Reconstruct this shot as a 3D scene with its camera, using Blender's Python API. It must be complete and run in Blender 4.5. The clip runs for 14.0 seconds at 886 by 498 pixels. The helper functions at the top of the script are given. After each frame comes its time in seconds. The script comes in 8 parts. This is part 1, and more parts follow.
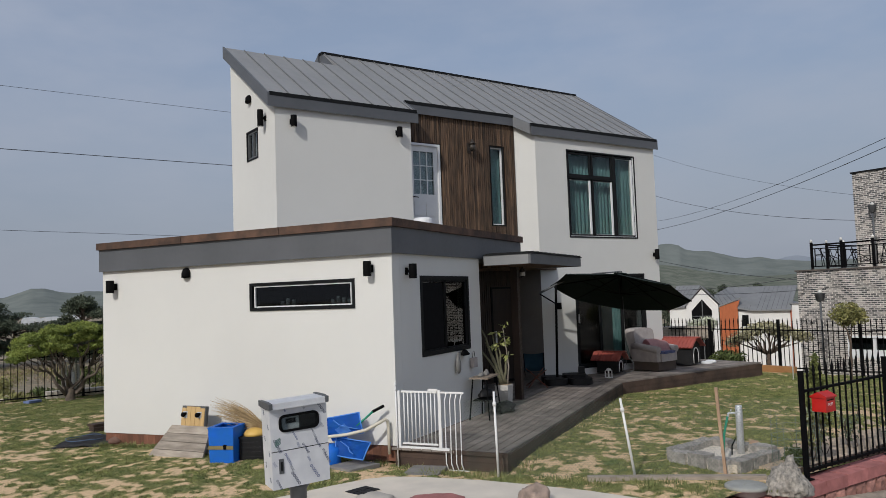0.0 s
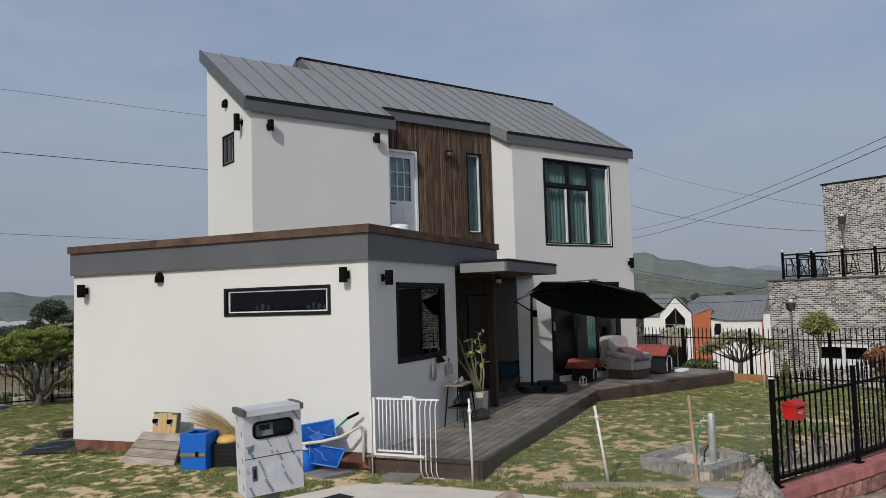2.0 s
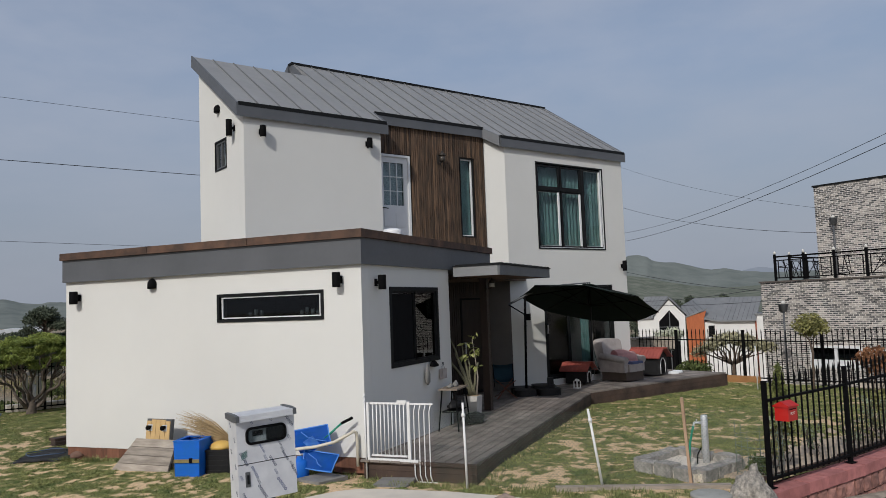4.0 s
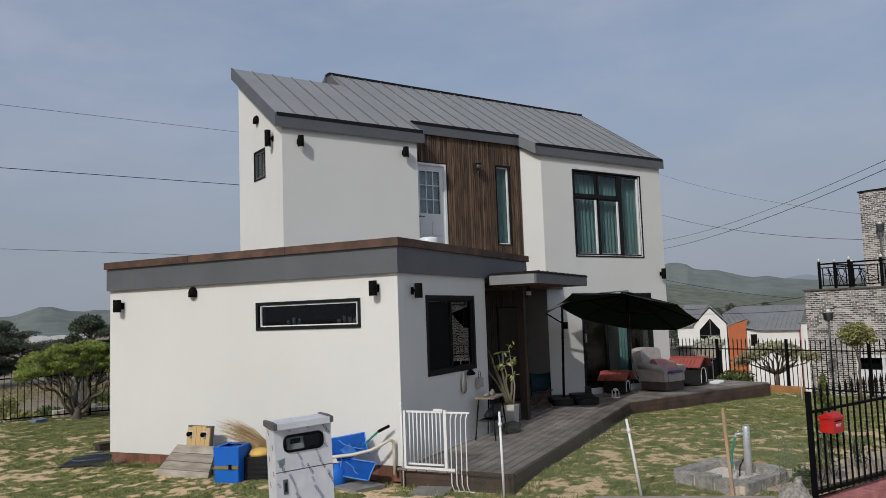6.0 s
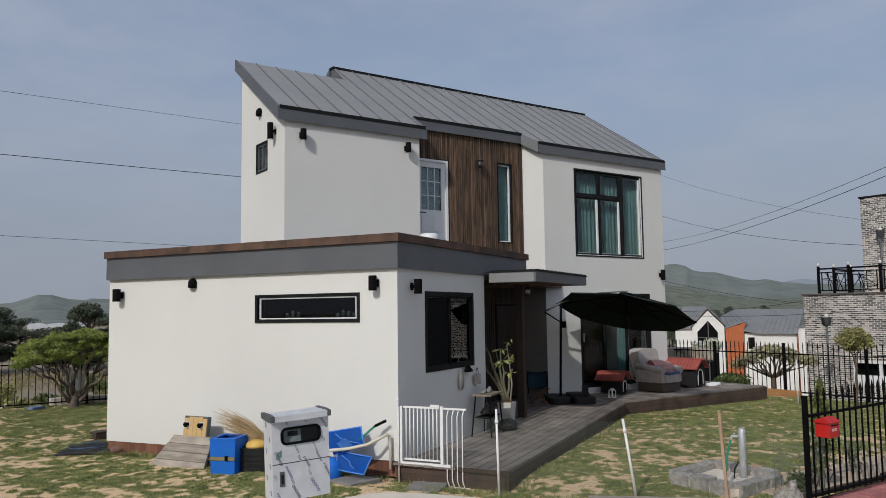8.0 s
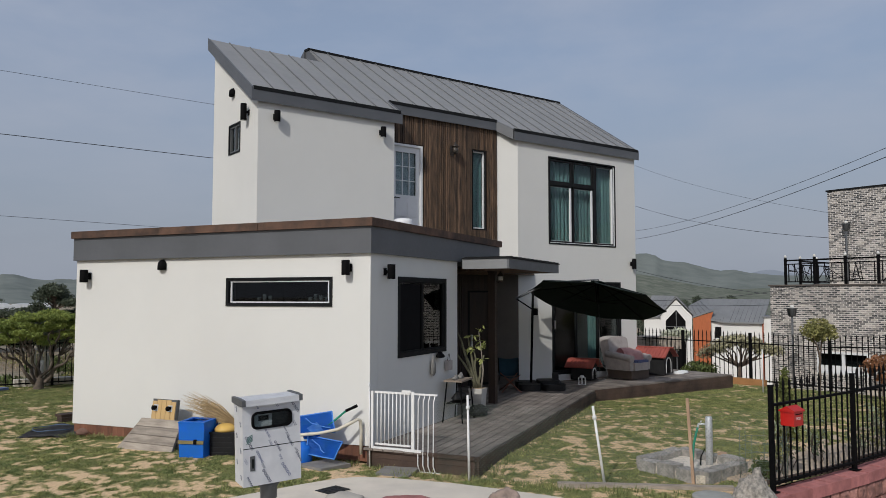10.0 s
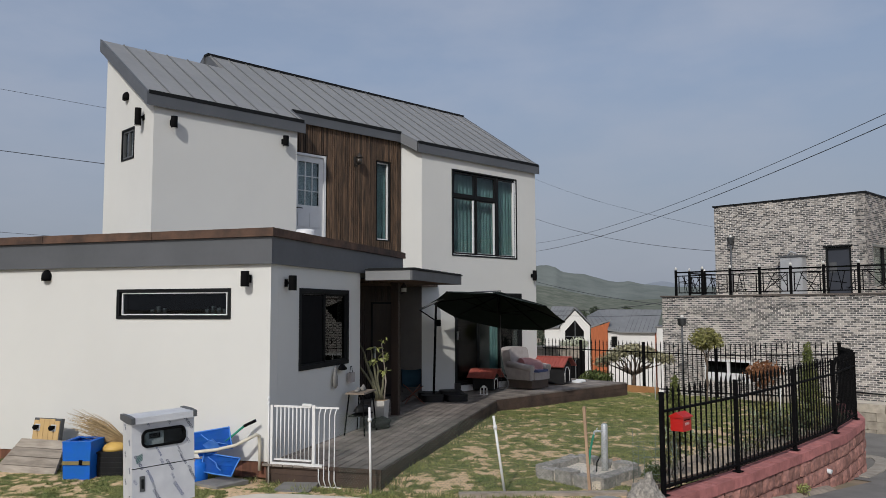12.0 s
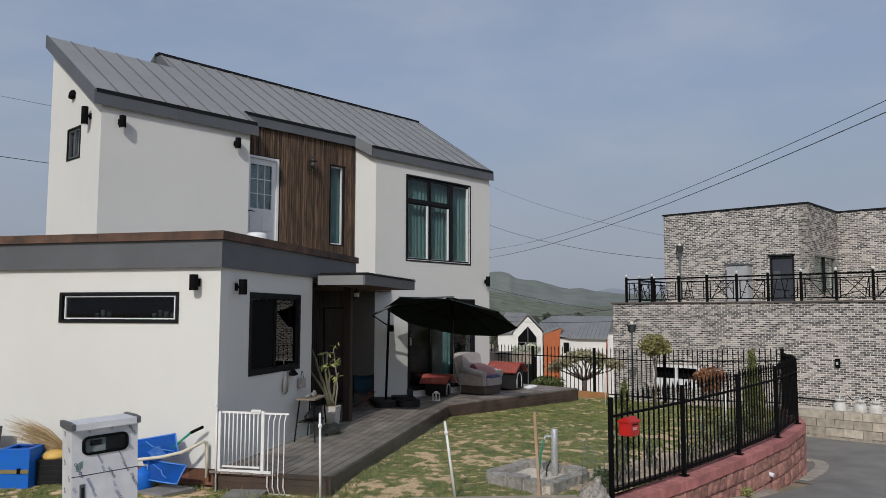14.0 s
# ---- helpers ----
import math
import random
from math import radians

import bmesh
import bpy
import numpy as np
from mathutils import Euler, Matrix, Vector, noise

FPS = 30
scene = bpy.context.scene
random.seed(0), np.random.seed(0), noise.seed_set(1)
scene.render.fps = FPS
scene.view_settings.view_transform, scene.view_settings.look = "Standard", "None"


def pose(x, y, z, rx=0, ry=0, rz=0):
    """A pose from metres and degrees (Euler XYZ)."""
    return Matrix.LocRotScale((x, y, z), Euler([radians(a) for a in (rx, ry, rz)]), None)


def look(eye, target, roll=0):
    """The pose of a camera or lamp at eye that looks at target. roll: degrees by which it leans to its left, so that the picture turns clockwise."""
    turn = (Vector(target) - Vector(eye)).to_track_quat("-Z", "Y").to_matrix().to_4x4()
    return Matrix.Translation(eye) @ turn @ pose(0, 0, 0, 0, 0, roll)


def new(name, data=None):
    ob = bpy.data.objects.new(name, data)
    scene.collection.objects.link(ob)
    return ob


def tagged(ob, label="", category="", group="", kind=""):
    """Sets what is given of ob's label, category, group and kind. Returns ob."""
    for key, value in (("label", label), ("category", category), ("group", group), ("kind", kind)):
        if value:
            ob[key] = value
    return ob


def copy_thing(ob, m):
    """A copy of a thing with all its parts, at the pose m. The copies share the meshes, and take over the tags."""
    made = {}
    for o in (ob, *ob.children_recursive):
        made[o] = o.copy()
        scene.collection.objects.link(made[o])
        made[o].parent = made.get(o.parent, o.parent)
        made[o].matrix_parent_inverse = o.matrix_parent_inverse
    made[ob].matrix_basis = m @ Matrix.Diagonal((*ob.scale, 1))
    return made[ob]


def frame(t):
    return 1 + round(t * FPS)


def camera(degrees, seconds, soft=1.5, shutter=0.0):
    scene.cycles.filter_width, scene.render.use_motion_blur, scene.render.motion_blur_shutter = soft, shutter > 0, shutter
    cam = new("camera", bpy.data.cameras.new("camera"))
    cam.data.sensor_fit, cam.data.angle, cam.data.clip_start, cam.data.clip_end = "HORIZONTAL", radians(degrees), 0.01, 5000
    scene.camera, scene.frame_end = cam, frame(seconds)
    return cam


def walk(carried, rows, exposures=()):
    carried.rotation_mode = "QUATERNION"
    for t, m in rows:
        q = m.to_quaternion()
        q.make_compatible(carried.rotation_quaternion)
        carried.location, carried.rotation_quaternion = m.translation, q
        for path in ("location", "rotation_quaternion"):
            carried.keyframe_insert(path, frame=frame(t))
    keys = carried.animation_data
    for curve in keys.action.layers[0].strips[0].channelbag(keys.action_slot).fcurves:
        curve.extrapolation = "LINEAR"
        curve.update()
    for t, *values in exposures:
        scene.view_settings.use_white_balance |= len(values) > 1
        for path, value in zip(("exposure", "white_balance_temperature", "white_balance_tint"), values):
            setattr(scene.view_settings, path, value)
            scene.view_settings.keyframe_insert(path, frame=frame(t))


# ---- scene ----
cam = camera(60.04, 14.0, soft=0.8)
PATH = [
    (0.0, pose(-8.757, -5.117, 2.121, 93.509, 2.088, -63.585)),
    (0.5, pose(-8.757, -5.113, 2.124, 93.525, 2.232, -62.431)),
    (1.0, pose(-8.764, -5.112, 2.125, 93.697, 2.334, -62.469)),
    (1.5, pose(-8.760, -5.113, 2.126, 93.881, 2.083, -63.662)),
    (2.0, pose(-8.762, -5.114, 2.123, 93.952, 1.674, -65.395)),
    (4.5, pose(-8.772, -5.138, 2.123, 94.308, 2.151, -65.773)),
    (5.0, pose(-8.769, -5.138, 2.126, 94.384, 2.321, -63.973)),
    (5.5, pose(-8.768, -5.139, 2.132, 94.830, 2.066, -63.487)),
    (6.0, pose(-8.771, -5.143, 2.130, 94.930, 2.034, -63.074)),
    (6.5, pose(-8.782, -5.145, 2.128, 94.669, 1.843, -62.394)),
    (7.0, pose(-8.784, -5.141, 2.130, 94.855, 1.406, -62.211)),
    (7.5, pose(-8.784, -5.142, 2.130, 94.787, 1.035, -62.800)),
    (10.0, pose(-8.772, -5.111, 2.132, 93.582, -0.022, -65.320)),
    (10.5, pose(-8.761, -5.113, 2.128, 93.188, -0.249, -67.651)),
    (11.0, pose(-8.752, -5.117, 2.129, 93.555, 0.029, -69.065)),
    (11.5, pose(-8.762, -5.128, 2.133, 94.093, 0.038, -70.961)),
    (12.0, pose(-8.763, -5.127, 2.134, 94.414, 0.166, -72.454)),
    (12.5, pose(-8.763, -5.136, 2.132, 94.555, 0.112, -73.497)),
    (13.0, pose(-8.767, -5.135, 2.134, 94.642, -0.064, -74.153)),
    (13.5, pose(-8.764, -5.137, 2.131, 94.573, -0.110, -74.974)),
    (14.0, pose(-8.753, -5.143, 2.130, 94.832, -0.136, -75.881)),
]
walk(cam, PATH)

# ---- world, sun ----
SUN_EL = radians(34.5)
SUN_AZ = radians(0.0)
SUN_DIR = Vector((-math.cos(SUN_EL) * math.cos(SUN_AZ), -math.cos(SUN_EL) * math.sin(SUN_AZ), math.sin(SUN_EL)))


def sky_world():
    w = bpy.data.worlds.new("sky")
    scene.world = w
    w.use_nodes = True
    n, l = w.node_tree.nodes, w.node_tree.links
    n.clear()
    out = n.new("ShaderNodeOutputWorld")
    bg = n.new("ShaderNodeBackground")
    sky = n.new("ShaderNodeTexSky")
    sky.sky_type = "NISHITA"
    sky.sun_disc = False
    sky.sun_elevation = SUN_EL
    sky.sun_rotation = math.atan2(SUN_DIR.x, SUN_DIR.y)
    sky.dust_density = 4.0
    sky.air_density = 1.0
    sky.ozone_density = 1.5
    haze = n.new("ShaderNodeMix")
    haze.data_type = "RGBA"
    haze.inputs["Factor"].default_value = 0.62
    haze.inputs["B"].default_value = (2.80, 3.40, 4.60, 1)
    tc = n.new("ShaderNodeTexCoord")
    mp = n.new("ShaderNodeMapping")
    mp.inputs["Scale"].default_value = (1.2, 1.2, 3.2)
    nz = n.new("ShaderNodeTexNoise")
    nz.inputs["Scale"].default_value = 2.6
    nz.inputs["Detail"].default_value = 5
    nz.inputs["Roughness"].default_value = 0.55
    ramp = n.new("ShaderNodeMapRange")
    ramp.inputs["From Min"].default_value = 0.42
    ramp.inputs["From Max"].default_value = 0.75
    ramp.inputs["To Max"].default_value = 0.55
    cloud = n.new("ShaderNodeMix")
    cloud.data_type = "RGBA"
    cloud.inputs["B"].default_value = (3.9, 4.2, 5.0, 1)
    sep = n.new("ShaderNodeSeparateXYZ")
    low = n.new("ShaderNodeMapRange")
    low.inputs["From Min"].default_value = 0.0
    low.inputs["From Max"].default_value = 0.30
    low.inputs["To Min"].default_value = 0.85
    low.inputs["To Max"].default_value = 0.0
    mist = n.new("ShaderNodeMix")
    mist.data_type = "RGBA"
    mist.inputs["B"].default_value = (2.75, 3.02, 3.55, 1)
    l.new(sky.outputs[0], haze.inputs["A"])
    l.new(tc.outputs["Generated"], mp.inputs[0])
    l.new(mp.outputs[0], nz.inputs["Vector"])
    l.new(nz.outputs["Fac"], ramp.inputs["Value"])
    l.new(ramp.outputs[0], cloud.inputs["Factor"])
    l.new(haze.outputs["Result"], cloud.inputs["A"])
    l.new(tc.outputs["Generated"], sep.inputs[0])
    l.new(sep.outputs["Z"], low.inputs["Value"])
    l.new(low.outputs[0], mist.inputs["Factor"])
    l.new(cloud.outputs["Result"], mist.inputs["A"])
    l.new(mist.outputs["Result"], bg.inputs["Color"])
    bg.inputs["Strength"].default_value = 0.110
    l.new(bg.outputs[0], out.inputs[0])


sky_world()
sun = new("sun", bpy.data.lights.new("sun", "SUN"))
sun.data.energy = 2.08
sun.data.angle = radians(0.6)
sun.data.color = (1.0, 0.975, 0.925)
sun.matrix_world = look(SUN_DIR * 50, (0, 0, 0))

# ---- materials ----
MATS = {}


def surf(name, c1, c2=None, scale=6.0, rough=0.7, metal=0.0, bump=0.0, bscale=60.0, fine=0.25, rand=0.0, stretch=(1, 1, 1), rvar=0.08, spec=0.5):
    """A two-scale mottled surface in world metres."""
    if name in MATS:
        return MATS[name]
    m = bpy.data.materials.new(name)
    m.use_nodes = True
    n, l = m.node_tree.nodes, m.node_tree.links
    b = n["Principled BSDF"]
    c2 = c2 or tuple(v * 0.8 for v in c1)
    geo = n.new("ShaderNodeNewGeometry")
    mp = n.new("ShaderNodeMapping")
    mp.inputs["Scale"].default_value = stretch
    l.new(geo.outputs["Position"], mp.inputs["Vector"])
    big = n.new("ShaderNodeTexNoise")
    big.inputs["Scale"].default_value = scale
    big.inputs["Detail"].default_value = 4
    small = n.new("ShaderNodeTexNoise")
    small.inputs["Scale"].default_value = scale * 9
    small.inputs["Detail"].default_value = 3
    l.new(mp.outputs[0], big.inputs["Vector"])
    l.new(mp.outputs[0], small.inputs["Vector"])
    mix = n.new("ShaderNodeMath")
    mix.operation = "MULTIPLY_ADD"
    mix.inputs[1].default_value = fine
    mix.use_clamp = True
    l.new(small.outputs["Fac"], mix.inputs[0])
    sc1 = n.new("ShaderNodeMapRange")
    sc1.inputs["From Min"].default_value = 0.3
    sc1.inputs["From Max"].default_value = 0.7
    sc1.inputs["To Min"].default_value = -fine / 2
    sc1.inputs["To Max"].default_value = 1 - fine / 2
    l.new(big.outputs["Fac"], sc1.inputs["Value"])
    l.new(sc1.outputs[0], mix.inputs[2])
    col = n.new("ShaderNodeMix")
    col.data_type = "RGBA"
    col.inputs["A"].default_value = (*c1, 1)
    col.inputs["B"].default_value = (*c2, 1)
    l.new(mix.outputs[0], col.inputs["Factor"])
    last = col.outputs["Result"]
    if rand:
        oi = n.new("ShaderNodeObjectInfo")
        isl = n.new("ShaderNodeMath")
        isl.operation = "ADD"
        l.new(oi.outputs["Random"], isl.inputs[0])
        l.new(geo.outputs["Random Per Island"], isl.inputs[1])
        fr = n.new("ShaderNodeMath")
        fr.operation = "FRACT"
        l.new(isl.outputs[0], fr.inputs[0])
        mr = n.new("ShaderNodeMapRange")
        mr.inputs["To Min"].default_value = 1 - rand
        mr.inputs["To Max"].default_value = 1 + rand
        l.new(fr.outputs[0], mr.inputs["Value"])
        hsv = n.new("ShaderNodeHueSaturation")
        l.new(mr.outputs[0], hsv.inputs["Value"])
        l.new(last, hsv.inputs["Color"])
        last = hsv.outputs["Color"]
    l.new(last, b.inputs["Base Color"])
    rr = n.new("ShaderNodeMapRange")
    rr.inputs["To Min"].default_value = max(0.03, rough - rvar)
    rr.inputs["To Max"].default_value = min(1.0, rough + rvar)
    l.new(small.outputs["Fac"], rr.inputs["Value"])
    l.new(rr.outputs[0], b.inputs["Roughness"])
    b.inputs["Metallic"].default_value = metal
    b.inputs["Specular IOR Level"].default_value = spec
    if bump:
        bn = n.new("ShaderNodeTexNoise")
        bn.inputs["Scale"].default_value = bscale
        bn.inputs["Detail"].default_value = 4
        l.new(mp.outputs[0], bn.inputs["Vector"])
        bp = n.new("ShaderNodeBump")
        bp.inputs["Strength"].default_value = min(1.0, bump)
        bp.inputs["Distance"].default_value = 0.01
        l.new(bn.outputs["Fac"], bp.inputs["Height"])
        l.new(bp.outputs[0], b.inputs["Normal"])
    MATS[name] = m
    return m


def glass(name, tint=(0.82, 0.87, 0.87)):
    if name in MATS:
        return MATS[name]
    m = bpy.data.materials.new(name)
    m.use_nodes = True
    n, l = m.node_tree.nodes, m.node_tree.links
    n.clear()
    out = n.new("ShaderNodeOutputMaterial")
    tr = n.new("ShaderNodeBsdfTransparent")
    tr.inputs["Color"].default_value = (*tint, 1)
    gl = n.new("ShaderNodeBsdfGlossy")
    gl.inputs["Roughness"].default_value = 0.02
    lw = n.new("ShaderNodeLayerWeight")
    pw = n.new("ShaderNodeMath")
    pw.operation = "POWER"
    pw.inputs[1].default_value = 4.0
    fr = n.new("ShaderNodeMath")
    fr.operation = "MULTIPLY_ADD"
    fr.inputs[1].default_value = 0.9
    fr.inputs[2].default_value = 0.035
    l.new(lw.outputs["Facing"], pw.inputs[0])
    l.new(pw.outputs[0], fr.inputs[0])
    mx = n.new("ShaderNodeMixShader")
    l.new(fr.outputs[0], mx.inputs[0])
    l.new(tr.outputs[0], mx.inputs[1])
    l.new(gl.outputs[0], mx.inputs[2])
    l.new(mx.outputs[0], out.inputs[0])
    MATS[name] = m
    return m


STUCCO = surf("white_stucco", (0.685, 0.682, 0.655), (0.645, 0.642, 0.618), 0.6, 0.9, bump=0.25, bscale=140, fine=0.3)
DARK = surf("dark_anodised_frame", (0.010, 0.011, 0.012), (0.015, 0.016, 0.017), 4, 0.6, spec=0.12)
BLACK = surf("black_powder_coat", (0.0035, 0.0035, 0.004), (0.006, 0.006, 0.0065), 8, 0.7, spec=0.06)
FASCIA = surf("grey_metal_fascia", (0.122, 0.127, 0.138), (0.10, 0.106, 0.114), 1.5, 0.5, 0.2)
ROOF = surf("grey_roof_metal", (0.285, 0.284, 0.282), (0.248, 0.248, 0.247), 0.9, 0.55, 0.15, bump=0.06, bscale=3)
# Roof metal darkened to draw the thin shade line along each seam.
SEAM = surf("shade_tone_seam_metal", (0.165, 0.17, 0.178), (0.14, 0.145, 0.152), 1.5, 0.6, 0.1)
CEDAR = surf("brown_stained_cedar", (0.158, 0.095, 0.056), (0.038, 0.025, 0.017), 4.0, 0.75, bump=0.5, bscale=40, rand=0.5, stretch=(5, 5, 0.6))
COPING = surf("brown_coping_timber", (0.135, 0.072, 0.045), (0.045, 0.026, 0.018), 4.5, 0.75, bump=0.4, bscale=40, rand=0.2)
# Cladding timber darkened to carry the porch's shade and the slat gaps.
ENTRYW = surf("shade_dark_entry_timber", (0.045, 0.026, 0.018), (0.028, 0.017, 0.012), 3.0, 0.6, bump=0.4, bscale=40, rand=0.3, stretch=(5, 5, 0.6))
SKIRT = surf("reddish_skirting_board", (0.20, 0.085, 0.05), (0.13, 0.055, 0.033), 5, 0.8, bump=0.3, rand=0.25, stretch=(4, 4, 0.7))
DECK = surf("weathered_deck_board", (0.285, 0.248, 0.215), (0.13, 0.108, 0.094), 3, 0.85, bump=0.35, bscale=50, rand=0.22)
DECKSIDE = surf("brown_deck_side", (0.088, 0.056, 0.041), (0.040, 0.026, 0.020), 3, 0.85, bump=0.3, rand=0.2)
WPAINT = surf("white_enamel", (0.78, 0.78, 0.77), (0.70, 0.70, 0.69), 9, 0.4)
WPLASTIC = surf("white_upvc", (0.76, 0.77, 0.78), (0.70, 0.71, 0.72), 5, 0.35)
GLASS = glass("window_glass")
DGLASS = glass("dark_glass", (0.28, 0.31, 0.32))
CURTAIN = surf("teal_curtain_cloth", (0.24, 0.42, 0.41), (0.18, 0.34, 0.34), 5, 0.9, bump=0.2, bscale=200)
# Near-black so rooms behind glass look unlit: the shade is in the colour.
ROOM = surf("shade_dark_room_wall", (0.06, 0.055, 0.05), (0.045, 0.042, 0.04), 2, 0.9)
STEEL = surf("stainless_steel_film", (0.82, 0.83, 0.85), (0.70, 0.71, 0.74), 8, 0.42, 0.35, bump=0.03)
GALV = surf("galvanised_steel", (0.74, 0.76, 0.78), (0.56, 0.58, 0.60), 14, 0.4, 0.5)
GREYPL = surf("dark_grey_plastic", (0.10, 0.105, 0.11), (0.08, 0.085, 0.09), 6, 0.5)
BLUE = surf("blue_plastic", (0.008, 0.125, 0.60), (0.012, 0.13, 0.48), 9, 0.6, bump=0.15, bscale=20, spec=0.25)
YELLOW = surf("yellow_plastic", (0.70, 0.45, 0.11), (0.58, 0.36, 0.09), 7, 0.5)
PALLET = surf("grey_weathered_timber", (0.42, 0.365, 0.305), (0.24, 0.205, 0.17), 5, 0.9, bump=0.6, bscale=45, rand=0.2, stretch=(4, 0.7, 4))
CREAM = surf("cream_pvc_pipe", (0.66, 0.62, 0.50), (0.55, 0.51, 0.42), 6, 0.5)
STRAW = surf("dry_straw", (0.50, 0.37, 0.20), (0.36, 0.25, 0.13), 12, 0.9, rand=0.3)
SLAB = surf("grey_paving_slab", (0.25, 0.24, 0.225), (0.17, 0.165, 0.155), 5, 0.9, bump=0.4, bscale=70)
CONC = surf("pale_concrete", (0.70, 0.63, 0.535), (0.58, 0.525, 0.45), 2.5, 0.92, bump=0.3, bscale=60)
ROCK = surf("grey_brown_rock", (0.46, 0.42, 0.365), (0.15, 0.14, 0.125), 26, 0.9, bump=1.0, bscale=70, fine=0.5)
LAVA = surf("dark_grey_kerb_stone", (0.43, 0.40, 0.365), (0.22, 0.208, 0.19), 16, 0.95, bump=1.0, bscale=55, rand=0.18)
SOIL = surf("sandy_soil", (0.42, 0.31, 0.20), (0.30, 0.215, 0.135), 4, 0.95, bump=0.6, bscale=25)
PINKCAP = surf("pink_coping_block", (0.50, 0.192, 0.178), (0.34, 0.126, 0.116), 9, 0.88, bump=0.5, bscale=60, rand=0.2)
REDBLOCK = surf("split_face_red_block", (0.39, 0.195, 0.16), (0.20, 0.10, 0.084), 12, 0.95, bump=1.0, bscale=45, rand=0.3)
ASPHALT = surf("worn_asphalt", (0.235, 0.225, 0.21), (0.165, 0.158, 0.148), 1.6, 0.93, bump=0.5, bscale=120)
RED = surf("red_painted_steel", (0.55, 0.018, 0.014), (0.47, 0.016, 0.013), 5, 0.35)
REDROOF = surf("red_doghouse_roof", (0.36, 0.085, 0.062), (0.27, 0.06, 0.045), 6, 0.5)
DOGWALL = surf("black_doghouse_wall", (0.010, 0.010, 0.011), (0.017, 0.017, 0.018), 6, 0.6, spec=0.25)
FABRIC = surf("grey_armchair_cloth", (0.45, 0.405, 0.385), (0.34, 0.305, 0.29), 7, 0.95, bump=0.4, bscale=150)
PINK = surf("pink_blanket_cloth", (0.74, 0.46, 0.45), (0.66, 0.39, 0.39), 6, 0.95, bump=0.4, bscale=100)
NAVY = surf("blue_cushion_cloth", (0.10, 0.12, 0.24), (0.07, 0.085, 0.18), 7, 0.95)
CANVAS = surf("dark_green_umbrella_cloth", (0.011, 0.019, 0.016), (0.016, 0.024, 0.021), 4, 0.95, spec=0.12)
TEAL = surf("blue_camp_chair_cloth", (0.03, 0.085, 0.12), (0.024, 0.065, 0.095), 6, 0.9)
ORANGE = surf("orange_tube", (0.24, 0.075, 0.04), None, 6, 0.5)
BARK = surf("tree_bark", (0.13, 0.095, 0.07), (0.07, 0.052, 0.04), 9, 0.95, bump=1.0, bscale=30)
PALEBARK = surf("pale_bark", (0.34, 0.30, 0.25), (0.22, 0.19, 0.155), 9, 0.95, bump=0.8, bscale=30)
PINE = surf("pine_needles", (0.31, 0.36, 0.085), (0.115, 0.16, 0.042), 4, 0.75, rand=0.45, spec=0.25)
# Far trees' needles, greyed and paled to carry the haze of distance.
DARKPINE = surf("haze_greyed_pine_needles", (0.10, 0.118, 0.082), (0.058, 0.075, 0.05), 2, 0.8, rand=0.4, spec=0.2)
SHRUB = surf("olive_leaves", (0.30, 0.28, 0.11), (0.17, 0.175, 0.06), 6, 0.7, rand=0.4, spec=0.3)
PALELEAF = surf("pale_blossom_leaves", (0.66, 0.66, 0.58), (0.36, 0.40, 0.26), 6, 0.7, rand=0.3, spec=0.3)
RUSTLEAF = surf("rusty_leaves", (0.28, 0.12, 0.05), (0.17, 0.075, 0.035), 6, 0.8, rand=0.3)
CONIFER = surf("conifer_leaves", (0.12, 0.145, 0.05), (0.055, 0.08, 0.028), 6, 0.8, rand=0.4, spec=0.2)
CACTUS = surf("dusty_green_cactus", (0.17, 0.16, 0.095), (0.10, 0.095, 0.06), 12, 0.8, bump=0.4, bscale=60)
YLEAF = surf("yellow_green_leaves", (0.36, 0.37, 0.12), (0.20, 0.235, 0.075), 10, 0.6, rand=0.25)
POTM = surf("grey_white_pot", (0.56, 0.54, 0.50), (0.45, 0.43, 0.40), 6, 0.8, bump=0.2)
TABLEW = surf("stool_wood", (0.27, 0.215, 0.17), (0.19, 0.15, 0.115), 6, 0.7)
GREENHOSE = surf("green_hose", (0.01, 0.25, 0.15), None, 6, 0.45)
STAKE = surf("bare_timber_stake", (0.45, 0.30, 0.20), (0.33, 0.22, 0.145), 6, 0.9, bump=0.4)
OCHRE = surf("orange_timber_edging", (0.38, 0.19, 0.075), (0.28, 0.14, 0.055), 4, 0.85, bump=0.3, rand=0.15)
MORTAR = surf("pale_mortar", (0.76, 0.72, 0.675), (0.68, 0.645, 0.60), 4, 0.95, bump=0.4)
BLOCKW = surf("concrete_block", (0.56, 0.50, 0.41), (0.34, 0.30, 0.245), 7, 0.95, bump=1.0, bscale=30, rand=0.26)
NROOF = surf("neighbour_roof_metal", (0.215, 0.22, 0.225), (0.18, 0.185, 0.19), 0.8, 0.6, 0.1)
OPANEL = surf("orange_timber_panel", (0.46, 0.13, 0.045), (0.36, 0.10, 0.035), 2, 0.7, stretch=(4, 4, 0.6))
WIRE = surf("dark_cable", (0.03, 0.032, 0.036), None, 3, 0.6)
MESHWIRE = surf("green_grey_wire", (0.15, 0.19, 0.155), (0.11, 0.14, 0.115), 6, 0.5)
INK = surf("grey_film_print", (0.09, 0.10, 0.15), (0.15, 0.17, 0.23), 12, 0.6)
BLUEPR = surf("blue_film_print", (0.14, 0.17, 0.30), (0.19, 0.22, 0.34), 12, 0.6)
GREENPR = surf("green_film_print", (0.10, 0.20, 0.18), None, 12, 0.6)
